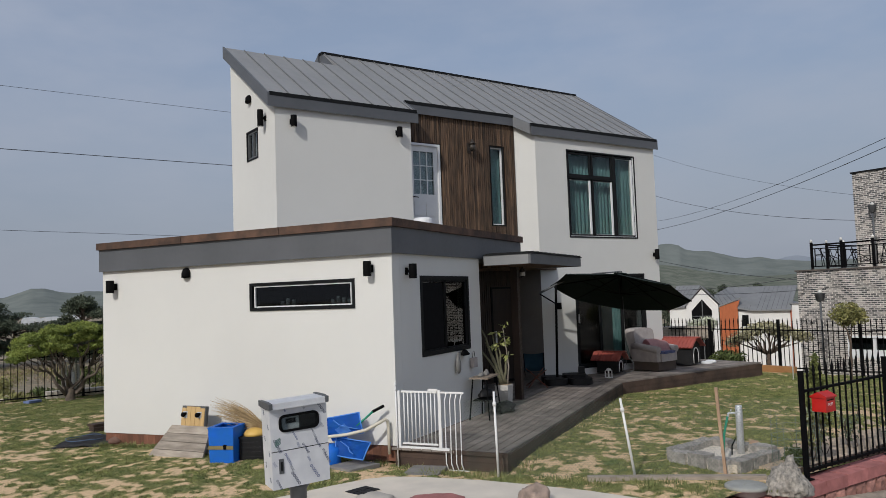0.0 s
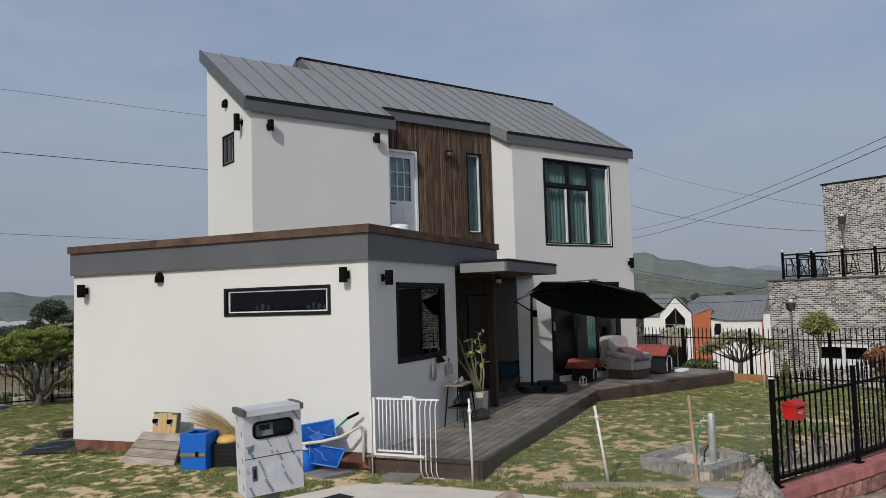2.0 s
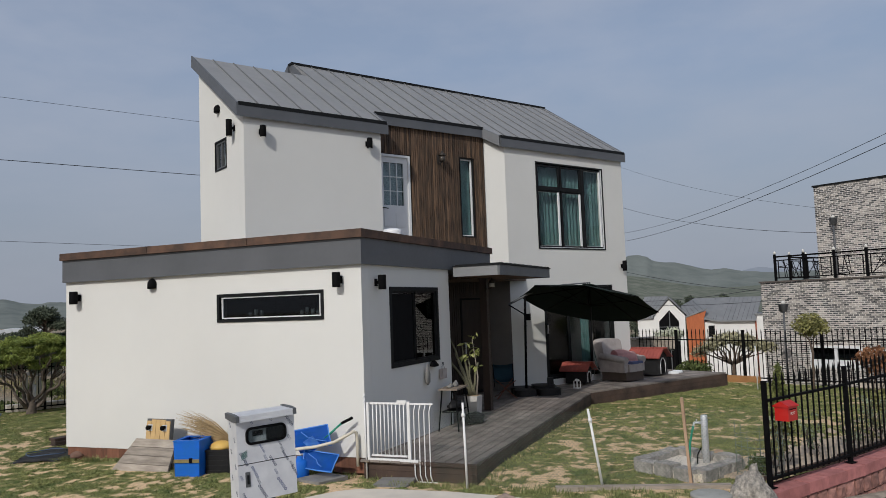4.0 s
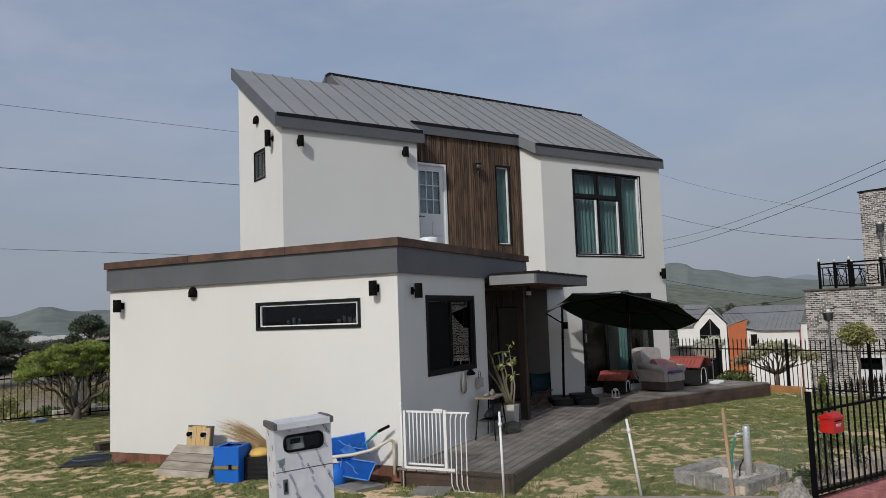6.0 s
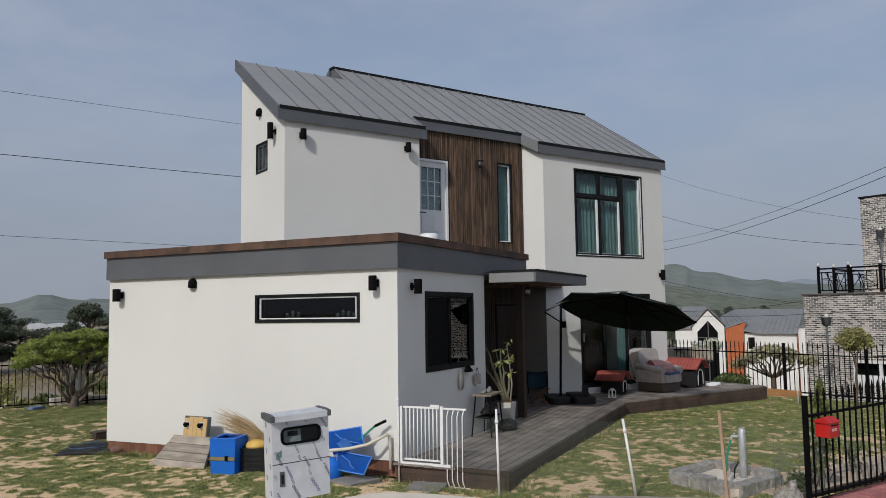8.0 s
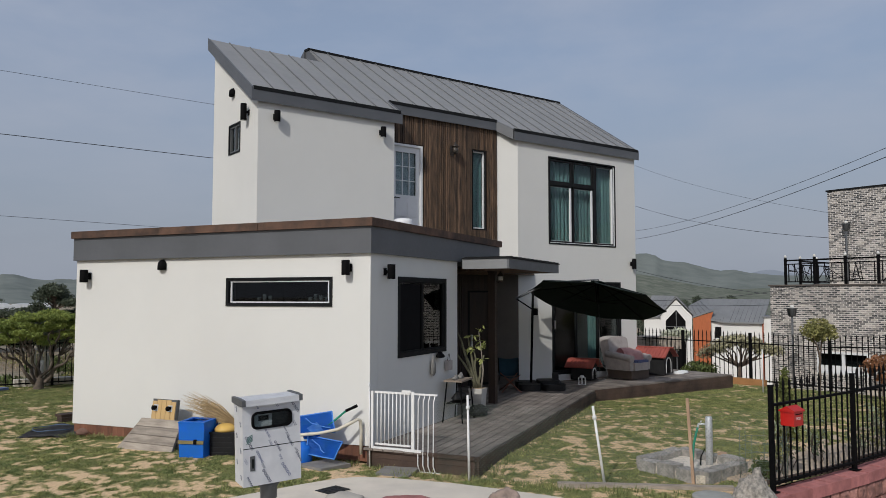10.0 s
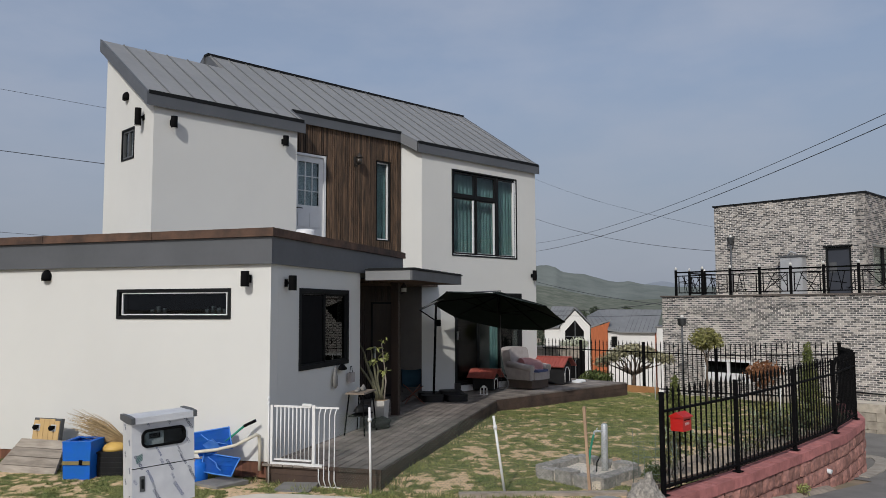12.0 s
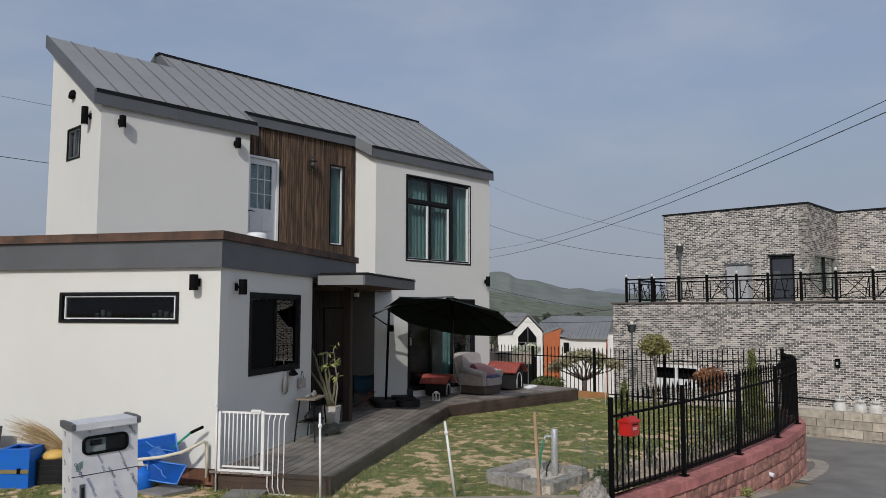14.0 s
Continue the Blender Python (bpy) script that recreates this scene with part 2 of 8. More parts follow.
WLETTER = surf("white_lettering", (0.8, 0.8, 0.78), None, 12, 0.6)
BRASS = surf("dark_bronze", (0.05, 0.041, 0.034), (0.034, 0.028, 0.023), 12, 0.5, 0.3)
GASW = surf("dusty_white_enamel", (0.62, 0.61, 0.58), (0.50, 0.49, 0.46), 9, 0.5)
LAMPGLASS = surf("frosted_lamp_glass", (0.75, 0.74, 0.70), None, 8, 0.3)
TERRACE = surf("dark_door_panel", (0.045, 0.05, 0.065), (0.035, 0.04, 0.052), 3, 0.45)

# ---- mesh helpers ----
TH = radians(-28.53)
MM = Matrix.Rotation(TH, 4, "Z")


def muv(u, v, z=0.0):
    return MM @ Vector((u, v, z))


def nb():
    return bmesh.new()


def box(bm, a, b, m=None):
    x0, y0, z0 = a
    x1, y1, z1 = b
    pts = [(x0, y0, z0), (x1, y0, z0), (x1, y1, z0), (x0, y1, z0), (x0, y0, z1), (x1, y0, z1), (x1, y1, z1), (x0, y1, z1)]
    vs = [bm.verts.new(m @ Vector(p) if m else p) for p in pts]
    for f in ((3, 2, 1, 0), (4, 5, 6, 7), (0, 1, 5, 4), (1, 2, 6, 5), (2, 3, 7, 6), (3, 0, 4, 7)):
        bm.faces.new([vs[i] for i in f])
    return bm


def soften(bm, w=0.01, seg=1):
    bmesh.ops.bevel(bm, geom=[e for e in bm.edges if e.is_manifold and e.calc_face_angle(0) > 0.5], offset=w, segments=seg, affect="EDGES", clamp_overlap=True)
    return bm


def cyl(bm, p, q, r0, r1=None, seg=10, caps=True):
    p, q = Vector(p), Vector(q)
    r1 = r0 if r1 is None else r1
    d = (q - p).normalized()
    a = d.orthogonal().normalized()
    b = d.cross(a)
    ring = lambda c, r: [bm.verts.new(c + r * (math.cos(k * math.tau / seg) * a + math.sin(k * math.tau / seg) * b)) for k in range(seg)]
    A, B = ring(p, r0), ring(q, r1)
    for k in range(seg):
        f = bm.faces.new((A[k], A[(k + 1) % seg], B[(k + 1) % seg], B[k]))
        f.smooth = True
    if caps:
        bm.faces.new(A[::-1])
        bm.faces.new(B)
    return bm


def tube(bm, pts, r, seg=8):
    """A round bar swept along points, with one ring at each."""
    pts = [Vector(p) for p in pts]
    n = len(pts)
    side, rings = None, []
    for k in range(n):
        d = ((pts[min(n - 1, k + 1)] - pts[k]).normalized() + (pts[k] - pts[max(0, k - 1)]).normalized()).normalized()
        side = d.orthogonal().normalized() if side is None else (side - d * side.dot(d)).normalized()
        up = d.cross(side)
        rad = r[k] if isinstance(r, (list, tuple)) else r
        rings.append([bm.verts.new(pts[k] + rad * (math.cos(i * math.tau / seg) * side + math.sin(i * math.tau / seg) * up)) for i in range(seg)])
    for A, B in zip(rings, rings[1:]):
        for i in range(seg):
            bm.faces.new((A[i], A[(i + 1) % seg], B[(i + 1) % seg], B[i])).smooth = True
    bm.faces.new(rings[0][::-1])
    bm.faces.new(rings[-1])
    return bm


def lathe(bm, prof, seg=20, at=(0, 0, 0)):
    rows = []
    for r, z in prof:
        rows.append([bm.verts.new((at[0] + r * math.cos(k * math.tau / seg), at[1] + r * math.sin(k * math.tau / seg), at[2] + z)) for k in range(seg)])
    for A, B in zip(rows, rows[1:]):
        for k in range(seg):
            f = bm.faces.new((A[k], A[(k + 1) % seg], B[(k + 1) % seg], B[k]))
            f.smooth = True
    bm.faces.new(rows[0][::-1])
    bm.faces.new(rows[-1])
    return bm


def prism(bm, poly, z0, z1):
    """A plan polygon, counter-clockwise, raised from z0 to z1 (numbers or functions of x, y)."""
    f0 = z0 if callable(z0) else lambda x, y: z0
    f1 = z1 if callable(z1) else lambda x, y: z1
    A = [bm.verts.new((x, y, f0(x, y))) for x, y in poly]
    B = [bm.verts.new((x, y, f1(x, y))) for x, y in poly]
    bm.faces.new(A[::-1])
    bm.faces.new(B)
    for k in range(len(poly)):
        j = (k + 1) % len(poly)
        bm.faces.new((A[k], A[j], B[j], B[k]))
    return bm


def wall_grid(bm, length, z0, z1, th, holes, m):
    """A wall along x from 0 to length, its face at y = 0 and its thickness towards +y, with rectangular holes (x0, z0, x1, z1)."""
    xs = sorted({0.0, length, *[h[0] for h in holes], *[h[2] for h in holes]})
    zs = sorted({z0, z1, *[h[1] for h in holes], *[h[3] for h in holes]})
    solid = {}
    for i in range(len(xs) - 1):
        for j in range(len(zs) - 1):
            cx, cz = (xs[i] + xs[i + 1]) / 2, (zs[j] + zs[j + 1]) / 2
            solid[i, j] = not any(h[0] < cx < h[2] and h[1] < cz < h[3] for h in holes)
    V = {}

    def v(i, j, k):
        if (i, j, k) not in V:
            V[i, j, k] = bm.verts.new(m @ Vector((xs[i], k * th, zs[j])))
        return V[i, j, k]

    for (i, j), s in solid.items():
        if not s:
            continue
        bm.faces.new((v(i, j, 0), v(i + 1, j, 0), v(i + 1, j + 1, 0), v(i, j + 1, 0)))
        bm.faces.new((v(i, j + 1, 1), v(i + 1, j + 1, 1), v(i + 1, j, 1), v(i, j, 1)))
        if not solid.get((i - 1, j)):
            bm.faces.new((v(i, j + 1, 0), v(i, j + 1, 1), v(i, j, 1), v(i, j, 0)))
        if not solid.get((i + 1, j)):
            bm.faces.new((v(i + 1, j, 0), v(i + 1, j, 1), v(i + 1, j + 1, 1), v(i + 1, j + 1, 0)))
        if not solid.get((i, j - 1)):
            bm.faces.new((v(i, j, 0), v(i, j, 1), v(i + 1, j, 1), v(i + 1, j, 0)))
        if not solid.get((i, j + 1)):
            bm.faces.new((v(i + 1, j + 1, 0), v(i + 1, j + 1, 1), v(i, j + 1, 1), v(i, j + 1, 0)))
    return bm


def mesh_of(name, bm, mat):
    me = bpy.data.meshes.new(name)
    bmesh.ops.recalc_face_normals(bm, faces=bm.faces)
    bm.to_mesh(me)
    bm.free()
    me.materials.append(mat)
    return me


def part(name, bm, mat, parent, label="", m=None):
    """Links a bmesh as one mesh object under a thing or under a part."""
    ob = new(name, mesh_of(name, bm, mat))
    ob.parent = parent
    if m is not None:
        ob.matrix_basis = m
    return tagged(ob, label)


def piece(name, me, parent, m):
    ob = new(name, me)
    ob.parent = parent
    ob.matrix_basis = m
    return ob


def thing(name, label, category, m=None, group="", kind=""):
    e = new(name)
    e.empty_display_size = 0.2
    if m is not None:
        e.matrix_basis = m
    return tagged(e, label, category, group, kind)


def solo(name, bm, mat, label, category, m=None, group="", kind=""):
    ob = new(name, mesh_of(name, bm, mat))
    if m is not None:
        ob.matrix_basis = m
    return tagged(ob, label, category, group, kind)


def np_mesh(name, verts, faces, mat):
    me = bpy.data.meshes.new(name)
    me.from_pydata(np.asarray(verts).tolist(), [], np.asarray(faces).tolist())
    me.materials.append(mat)
    return me


def frame_at(p, ax, up=(0, 0, 1)):
    """A pose at p whose x runs along ax and whose z is up."""
    x = Vector(ax).normalized()
    z = Vector(up)
    y = z.cross(x).normalized()
    return Matrix.Translation(p) @ Matrix((x, y, z)).transposed().to_4x4()


U = (MM @ Vector((1, 0, 0)))
V2 = (MM @ Vector((0, 1, 0)))

# ---- ground ----


def road_z(u):
    return max(-0.76, min(0.4, -0.078 * u)) - 0.04


def ground_z(u, v):
    """The sheet: the lane falls along u, and the fields round the plot lie lower."""
    r = road_z(u)
    if v < -4.3:
        return r if u < 13.8 else r - 0.25
    if u < 13.3 and v < 12.4:
        return min(r, -0.12) if u > -6 else r
    if u >= 13.3 and v < 1.0:
        return r - 0.25
    if u >= 13.3:
        return max(-11.5, -0.5 - 0.16 * (u - 13.3))
    far = min(1.0, max(0.0, (math.hypot(u, v) - 14) / 25))
    return -0.45 - 1.2 * far


def build_ground():
    near = lambda a, b, n: [a + (b - a) * k / n for k in range(n)]
    us = [-3000, -900, -250, -80, -30] + near(-14, -6.1, 8) + [-6.0] + near(-5, 13.2, 26) + [13.25, 13.35, 13.8, 13.85, 16, 20, 26, 34, 50, 66, 82, 120, 250, 900, 3000]
    vs = [-3000, -900, -250, -80, -40, -26, -18, -14, -10, -8, -7, -6, -5, -4.31, -4.2, -2, 0.98, 1.02, 2, 6, 10, 12.3, 12.45, 14, 17, 22, 30, 45, 90, 250, 900, 3000]
    verts = [muv(u, v, ground_z(u, v)) for v in vs for u in us]
    w = len(us)
    faces = [(j * w + i, j * w + i + 1, (j + 1) * w + i + 1, (j + 1) * w + i) for j in range(len(vs) - 1) for i in range(w - 1)]
    return verts, faces


def ground_material():
    """Scrub and bare earth far off; asphalt on the lane."""
    m = surf("field_ground", (0.33, 0.25, 0.175), (0.15, 0.14, 0.085), 1.1, 0.95, bump=0.6, bscale=3)
    return m


gv, gf = build_ground()
tagged(new("ground", np_mesh("ground", gv, gf, ground_material())), "scrubby brown and green field round the house plot", "ground", kind="structure")

# the lane, laid 4 mm over the sheet
bm = nb()
rows = []
for u in [-14 + k * 0.7 for k in range(72)]:
    rows.append([bm.verts.new(muv(u, v, road_z(u) + (0.012 if u < 13.8 else 0.012))) for v in (-13.0, -10.5, -8.0, -6.0, -4.36)])
for A, B in zip(rows, rows[1:]):
    for k in range(4):
        bm.faces.new((A[k], B[k], B[k + 1], A[k + 1]))
rows = []
for u in [8.6 + k * 0.65 for k in range(10)]:
    rows.append([bm.verts.new(muv(u, v, road_z(u) + 0.012)) for v in (-4.36, -3.0, -1.5, 0.9)])
for A, B in zip(rows, rows[1:]):
    for k in range(3):
        bm.faces.new((A[k], B[k], B[k + 1], A[k + 1]))
bmesh.ops.remove_doubles(bm, verts=bm.verts[:], dist=0.001)
solo("road", bm, ASPHALT, "worn grey asphalt lane running downhill beside the plot", "road", kind="structure")

# the lower road behind the back fence
bm = nb()
rows = []
for u in (15.2, 16.0, 20.0, 26.0, 34.0, 50.0, 66.0):
    rows.append([bm.verts.new(muv(u, v, ground_z(u, v) + 0.03)) for v in (4.4, 6.0, 10.0, 14.0)])
for A, B in zip(rows, rows[1:]):
    for k in range(3):
        bm.faces.new((A[k], B[k], B[k + 1], A[k + 1]))
solo("lower_road", bm, ASPHALT, "grey asphalt road falling away behind the back fence", "road", kind="structure")

# the plot: a slab of lawn soil with its outline along the fences
PLOT = [muv(u, v) for u, v in ((-6.0, -4.0), (2.82, -3.93), (4.495, -4.02), (6.28, -4.05), (8.06, -3.98), (9.75, -3.74), (13.05, -2.37), (13.3, 12.4), (-6.0, 12.4))]


def lawn_material():
    m = bpy.data.materials.new("patchy_lawn")
    m.use_nodes = True
    n, l = m.node_tree.nodes, m.node_tree.links
    b = n["Principled BSDF"]
    geo = n.new("ShaderNodeNewGeometry")
    big = n.new("ShaderNodeAttribute")
    big.attribute_name = "cover"
    ramp = n.new("ShaderNodeValToRGB")
    e = ramp.color_ramp.elements
    e[0].position, e[0].color = 0.27, (0.63, 0.455, 0.28, 1)
    e[1].position, e[1].color = 0.66, (0.15, 0.16, 0.062, 1)
    mid = ramp.color_ramp.elements.new(0.44)
    mid.color = (0.42, 0.325, 0.165, 1)
    clump = n.new("ShaderNodeTexNoise")
    clump.inputs["Scale"].default_value = 15.0
    clump.inputs["Detail"].default_value = 5
    clump.inputs["Roughness"].default_value = 0.65
    l.new(geo.outputs["Position"], clump.inputs["Vector"])
    shift = n.new("ShaderNodeMapRange")
    shift.inputs["To Min"].default_value = -0.55
    shift.inputs["To Max"].default_value = 0.55
    l.new(clump.outputs["Fac"], shift.inputs["Value"])
    both = n.new("ShaderNodeMath")
    both.operation = "ADD"
    l.new(big.outputs["Fac"], both.inputs[0])
    l.new(shift.outputs[0], both.inputs[1])
    l.new(both.outputs[0], ramp.inputs["Fac"])
    sm = n.new("ShaderNodeTexNoise")
    sm.inputs["Scale"].default_value = 45
    sm.inputs["Detail"].default_value = 3
    l.new(geo.outputs["Position"], sm.inputs["Vector"])
    mr = n.new("ShaderNodeMapRange")
    mr.inputs["To Min"].default_value = 0.5
    mr.inputs["To Max"].default_value = 1.6
    l.new(sm.outputs["Fac"], mr.inputs["Value"])
    hsv = n.new("ShaderNodeHueSaturation")
    l.new(ramp.outputs[0], hsv.inputs["Color"])
    l.new(mr.outputs[0], hsv.inputs["Value"])
    l.new(hsv.outputs[0], b.inputs["Base Color"])
    b.inputs["Roughness"].default_value = 0.95
    b.inputs["Specular IOR Level"].default_value = 0.2
    bp = n.new("ShaderNodeBump")
    bp.inputs["Strength"].default_value = 0.7
    bp.inputs["Distance"].default_value = 0.02
    l.new(sm.outputs["Fac"], bp.inputs["Height"])
    l.new(bp.outputs[0], b.inputs["Normal"])
    return m




def lawn_z(x, y):
    """The lawn falls gently along x, with hollows at the annex's far end and before the deck."""
    ditch = 0.065 * math.exp(-((x + 0.05) / 0.5) ** 2) * max(0.0, min(1.0, (y + 3.4) / 1.8, (1.6 - y) / 1.5))
    return -0.0125 * max(0.0, min(x, 14.0)) - 0.08 * math.exp(-((y - 5.8) / 1.6) ** 2 - (x / 2.5) ** 2) - ditch


bm = nb()


def clip_poly(poly, keep):
    out = []
    for k in range(len(poly)):
        a, b = poly[k], poly[(k + 1) % len(poly)]
        ia, ib = keep * a[0] >= 0, keep * b[0] >= 0
        if ia:
            out.append(a)
        if ia != ib:
            t = a[0] / (a[0] - b[0])
            out.append((0.0, a[1] + t * (b[1] - a[1])))
    return out


flat = [(p.x, p.y) for p in PLOT]
for keep in (-1, 1):
    prism(bm, clip_poly(flat, keep), -0.9, lambda x, y: lawn_z(x, y) - 0.14)
bmesh.ops.remove_doubles(bm, verts=bm.verts[:], dist=0.001)
solo("plot_ground", bm, SOIL, "sandy soil slab of the house plot", "ground", kind="structure")


def cover(x, y):
    """How much grass grows at a place, 0 to 1."""
    p = Vector((x * 0.85, y * 0.85, 0.3))
    n1 = noise.noise(p) * 0.30 + noise.noise(p * 2.7) * 0.36 + noise.noise(p * 5.3) * 0.60 + noise.noise(p * 10.7) * 0.70 + noise.noise(p * 19) * 0.35
    path = max(0.0, min(1.0, ((y - 1.6 * x) - 7.7) / 0.9))
    return max(0.0, min(1.0, 0.575 - 0.42 * path + 0.03 * max(0.0, min(8.0, x)) + 0.02 * max(0.0, min(7.0, y)) + n1 * 1.15))


def in_plot(u, v, pad=0.0):
    if not (-6 + pad < u < 13.3 - pad and -3.92 + pad < v < 12.35 - pad):
        return False
    if u > 9.0 and v < -3.88 + (u - 9.0) * 0.40 + pad:
        return False
    return True


def under_roof(x, y):
    if -0.02 < x < 7.2 and -1.56 < y < 0:
        return True
    if 0.0 < x < 3 and -0.02 < y < 5.45:
        return True
    u, v = (MM.inverted() @ Vector((x, y, 0)))[:2]
    return (0.0 < u < 12.1 and 2.47 < v < 9.7 and x > 0) or (x < -0.5 and -0.9 * x + 0.0 > 0 and (-8 < x < -0.76) and -4.6 < y < 0.55 - (x + 0.62) * 0.0 and y < 0.0 - (x + 1.45) * 0.4)


def lawn_sheet():
    step = 0.06
    nu, nv = int(19.3 / step), int(16.4 / step)
    verts, cov, idx = [], [], {}
    for j in range(nv + 1):
        for i in range(nu + 1):
            u, v = -6 + i * step, -4.08 + j * step
            if in_plot(u, v):
                p = muv(u, v)
                idx[i, j] = len(verts)
                verts.append((p.x, p.y, lawn_z(p.x, p.y) + 0.018 + 0.012 * noise.noise(Vector((p.x * 1.3, p.y * 1.3, 5)))))
                cov.append(cover(p.x, p.y))
    faces = [(idx[i, j], idx[i + 1, j], idx[i + 1, j + 1], idx[i, j + 1]) for j in range(nv) for i in range(nu) if all(q in idx for q in ((i, j), (i + 1, j), (i + 1, j + 1), (i, j + 1)))]
    me = np_mesh("lawn", verts, faces, lawn_material())
    at = me.attributes.new("cover", "FLOAT", "POINT")
    at.data.foreach_set("value", cov)
    return me


tagged(new("lawn", lawn_sheet()), "patchy lawn with sandy bare soil between the grass", "lawn", kind="structure")

# concrete apron before the plot
bm = prism(nb(), [(-0.865, -0.43), (-1.03, -0.23), (-1.45, 0.0), (-2.6, 0.5), (-6.5, 2.0), (-8.0, -3.2), (-3.6, -4.6), (-0.98, -3.75), (-0.90, -3.33), (-0.777, -2.77), (-0.72, -2.05), (-0.70, -1.55), (-0.763, -0.84)], -0.05, 0.028)
solo("driveway_apron", bm, CONC, "pale concrete driveway apron with a rounded edge", "driveway", kind="structure")

# ---- house ----
house = thing("house", "white rendered two-storey house with grey metal roof and brown cladding", "house")
SLOPE = 0.655


def roof_z(v):
    return 5.826 + SLOPE * (v - 3.902) if v <= 6.83 else 5.826 + SLOPE * (6.83 - 3.902) - SLOPE * (v - 6.83)


def clip_roof(bm, drop=0.07):
    for s, v0 in ((1, 3.902), (-1, 6.83)):
        p = Vector((0, v0, roof_z(v0) - drop))
        nrm = Vector((0, -SLOPE * s, 1)).normalized()
        bmesh.ops.bisect_plane(bm, geom=bm.verts[:] + bm.edges[:] + bm.faces[:], plane_co=p, plane_no=nrm, clear_outer=True)
    return bm


def wall_part(name, a, b, z0, z1, holes=(), th=0.2, main=True, label="", mat=None, roof=True):
    """A wall from plan point a to b; its face is on the right hand of the way from a to b."""
    a, b = Vector((*a, 0)), Vector((*b, 0))
    m = frame_at(a, b - a)
    bm = wall_grid(nb(), (b - a).length, z0, z1, th, list(holes), m)
    if main and roof:
        clip_roof(bm)
    if main:
        bm.transform(MM)
    return part(name, bm, mat or STUCCO, house, label)


# openings as (along from the wall's start, z0, along, z1)
WIN_UP = (7.313, 3.361, 9.646, 5.419)
WIN_DOOR = (7.40, 0.34, 9.80, 2.50)
wall_part("wing_front_wall", (6.36, 4.05), (10.40, 4.05), 0.0, 6.2, [(WIN_UP[0] - 6.36, WIN_UP[1], WIN_UP[2] - 6.36, WIN_UP[3]), (WIN_DOOR[0] - 6.36, WIN_DOOR[1], WIN_DOOR[2] - 6.36, WIN_DOOR[3])])
wall_part("wing_side_wall", (6.033, 4.42), (6.358, 4.052), 2.70, 6.6)
# Lower part of the same wall, with the canopy's shade put into its colour.
wall_part("porch_side_wall", (6.033, 4.42), (6.358, 4.052), 0.0, 2.699, mat=surf("shade_darkened_render", (0.17, 0.152, 0.138), (0.13, 0.117, 0.106), 1.2, 0.9, bump=0.25, bscale=140), label="rendered porch side wall darkened to stand for the canopy's shade")
wall_part("gable_wall", (10.40, 4.252), (10.40, 9.6), 0.0, 8.0)
wall_part("back_wall", (10.198, 9.6), (2.5, 9.6), 0.0, 6.4)
wall_part("left_block_front_wall", (0.09, 3.90), (2.94, 3.90), 2.97, 6.2)
wall_part("left_block_gable_wall", (0.09, 6.07), (0.09, 4.102), 2.97, 7.6, [(6.07 - 5.25, 4.79, 6.07 - 4.69, 5.36)])
wall_part("left_block_side_wall", (2.94, 4.102), (2.94, 4.41), 2.97, 6.6)
wall_part("left_block_back_wall", (2.5, 6.07), (0.292, 6.07), 2.97, 7.6)
MID_DOOR = (3.176, 3.248, 3.973, 5.298)
MID_WIN = (5.324, 3.627, 5.703, 5.386)
ENTRY = (5.197, 0.22, 5.839, 2.27)
entrance = wall_part("entrance_wall", (2.742, 4.42), (6.033, 4.42), 0.0, 6.6, [(q[0] - 2.742, q[1], q[2] - 2.742, q[3]) for q in (MID_DOOR, MID_WIN, ENTRY)], mat=ENTRYW, label="brown timber backing of the entrance wall, darkened for shade between slats")

# annex walls
side_wall = wall_part("annex_side_wall", (0, 5.42), (0, -0.03), 0.2, 2.78, [(5.42 - 2.356, 2.006, 5.42 - 0.561, 2.399)], main=False)
for v in side_wall.data.vertices:
    if abs(v.co.z - 0.2) < 0.001:
        v.co.z -= 0.014 * max(0.0, v.co.y)
wall_part("annex_front_wall", (0.202, -0.03), (2.85, -0.03), 0.2, 2.78, [(0.765 - 0.202, 1.275, 2.395 - 0.202, 2.42)], main=False)
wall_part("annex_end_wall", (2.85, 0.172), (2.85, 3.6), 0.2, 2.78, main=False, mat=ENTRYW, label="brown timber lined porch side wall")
wall_part("annex_back_wall", (2.2, 5.42), (0.202, 5.42), 0.2, 2.78, main=False)
bm = prism(nb(), [(-0.03, -0.04), (4.69, -0.04), (4.69, 2.6), (1.9, 4.6), (1.6, 5.39), (-0.03, 5.39)], 2.72, 2.95)
part("annex_roof", bm, FASCIA, house, "flat grey annex roof")


for a, b in (((-0.065, -0.075), (-0.025, 5.43)), ((-0.024, -0.075), (4.73, -0.035)), ((4.69, -0.034), (4.73, 2.7)), ((-0.024, 5.39), (1.7, 5.43))):
    part("fascia", soften(box(nb(), (*a, 2.712), (*b, 3.062)), 0.006), FASCIA, house, "dark grey metal fascia band")
for a, b in [((-0.11, -0.115 + k * 1.855), (0.17, -0.115 + k * 1.855 + 1.848)) for k in range(3)] + [((0.172, -0.115), (2.4, 0.165)), ((2.405, -0.115), (4.76, 0.165)), ((4.46, 0.167), (4.76, 2.6))]:
    part("coping_board", soften(box(nb(), (*a, 3.064), (*b, 3.174)), 0.01), COPING, house, "brown stained timber coping")
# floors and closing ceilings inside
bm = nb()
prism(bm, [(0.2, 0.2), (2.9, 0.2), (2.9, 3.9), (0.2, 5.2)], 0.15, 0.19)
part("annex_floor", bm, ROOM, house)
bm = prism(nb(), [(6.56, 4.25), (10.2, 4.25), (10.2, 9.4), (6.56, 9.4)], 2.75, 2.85)
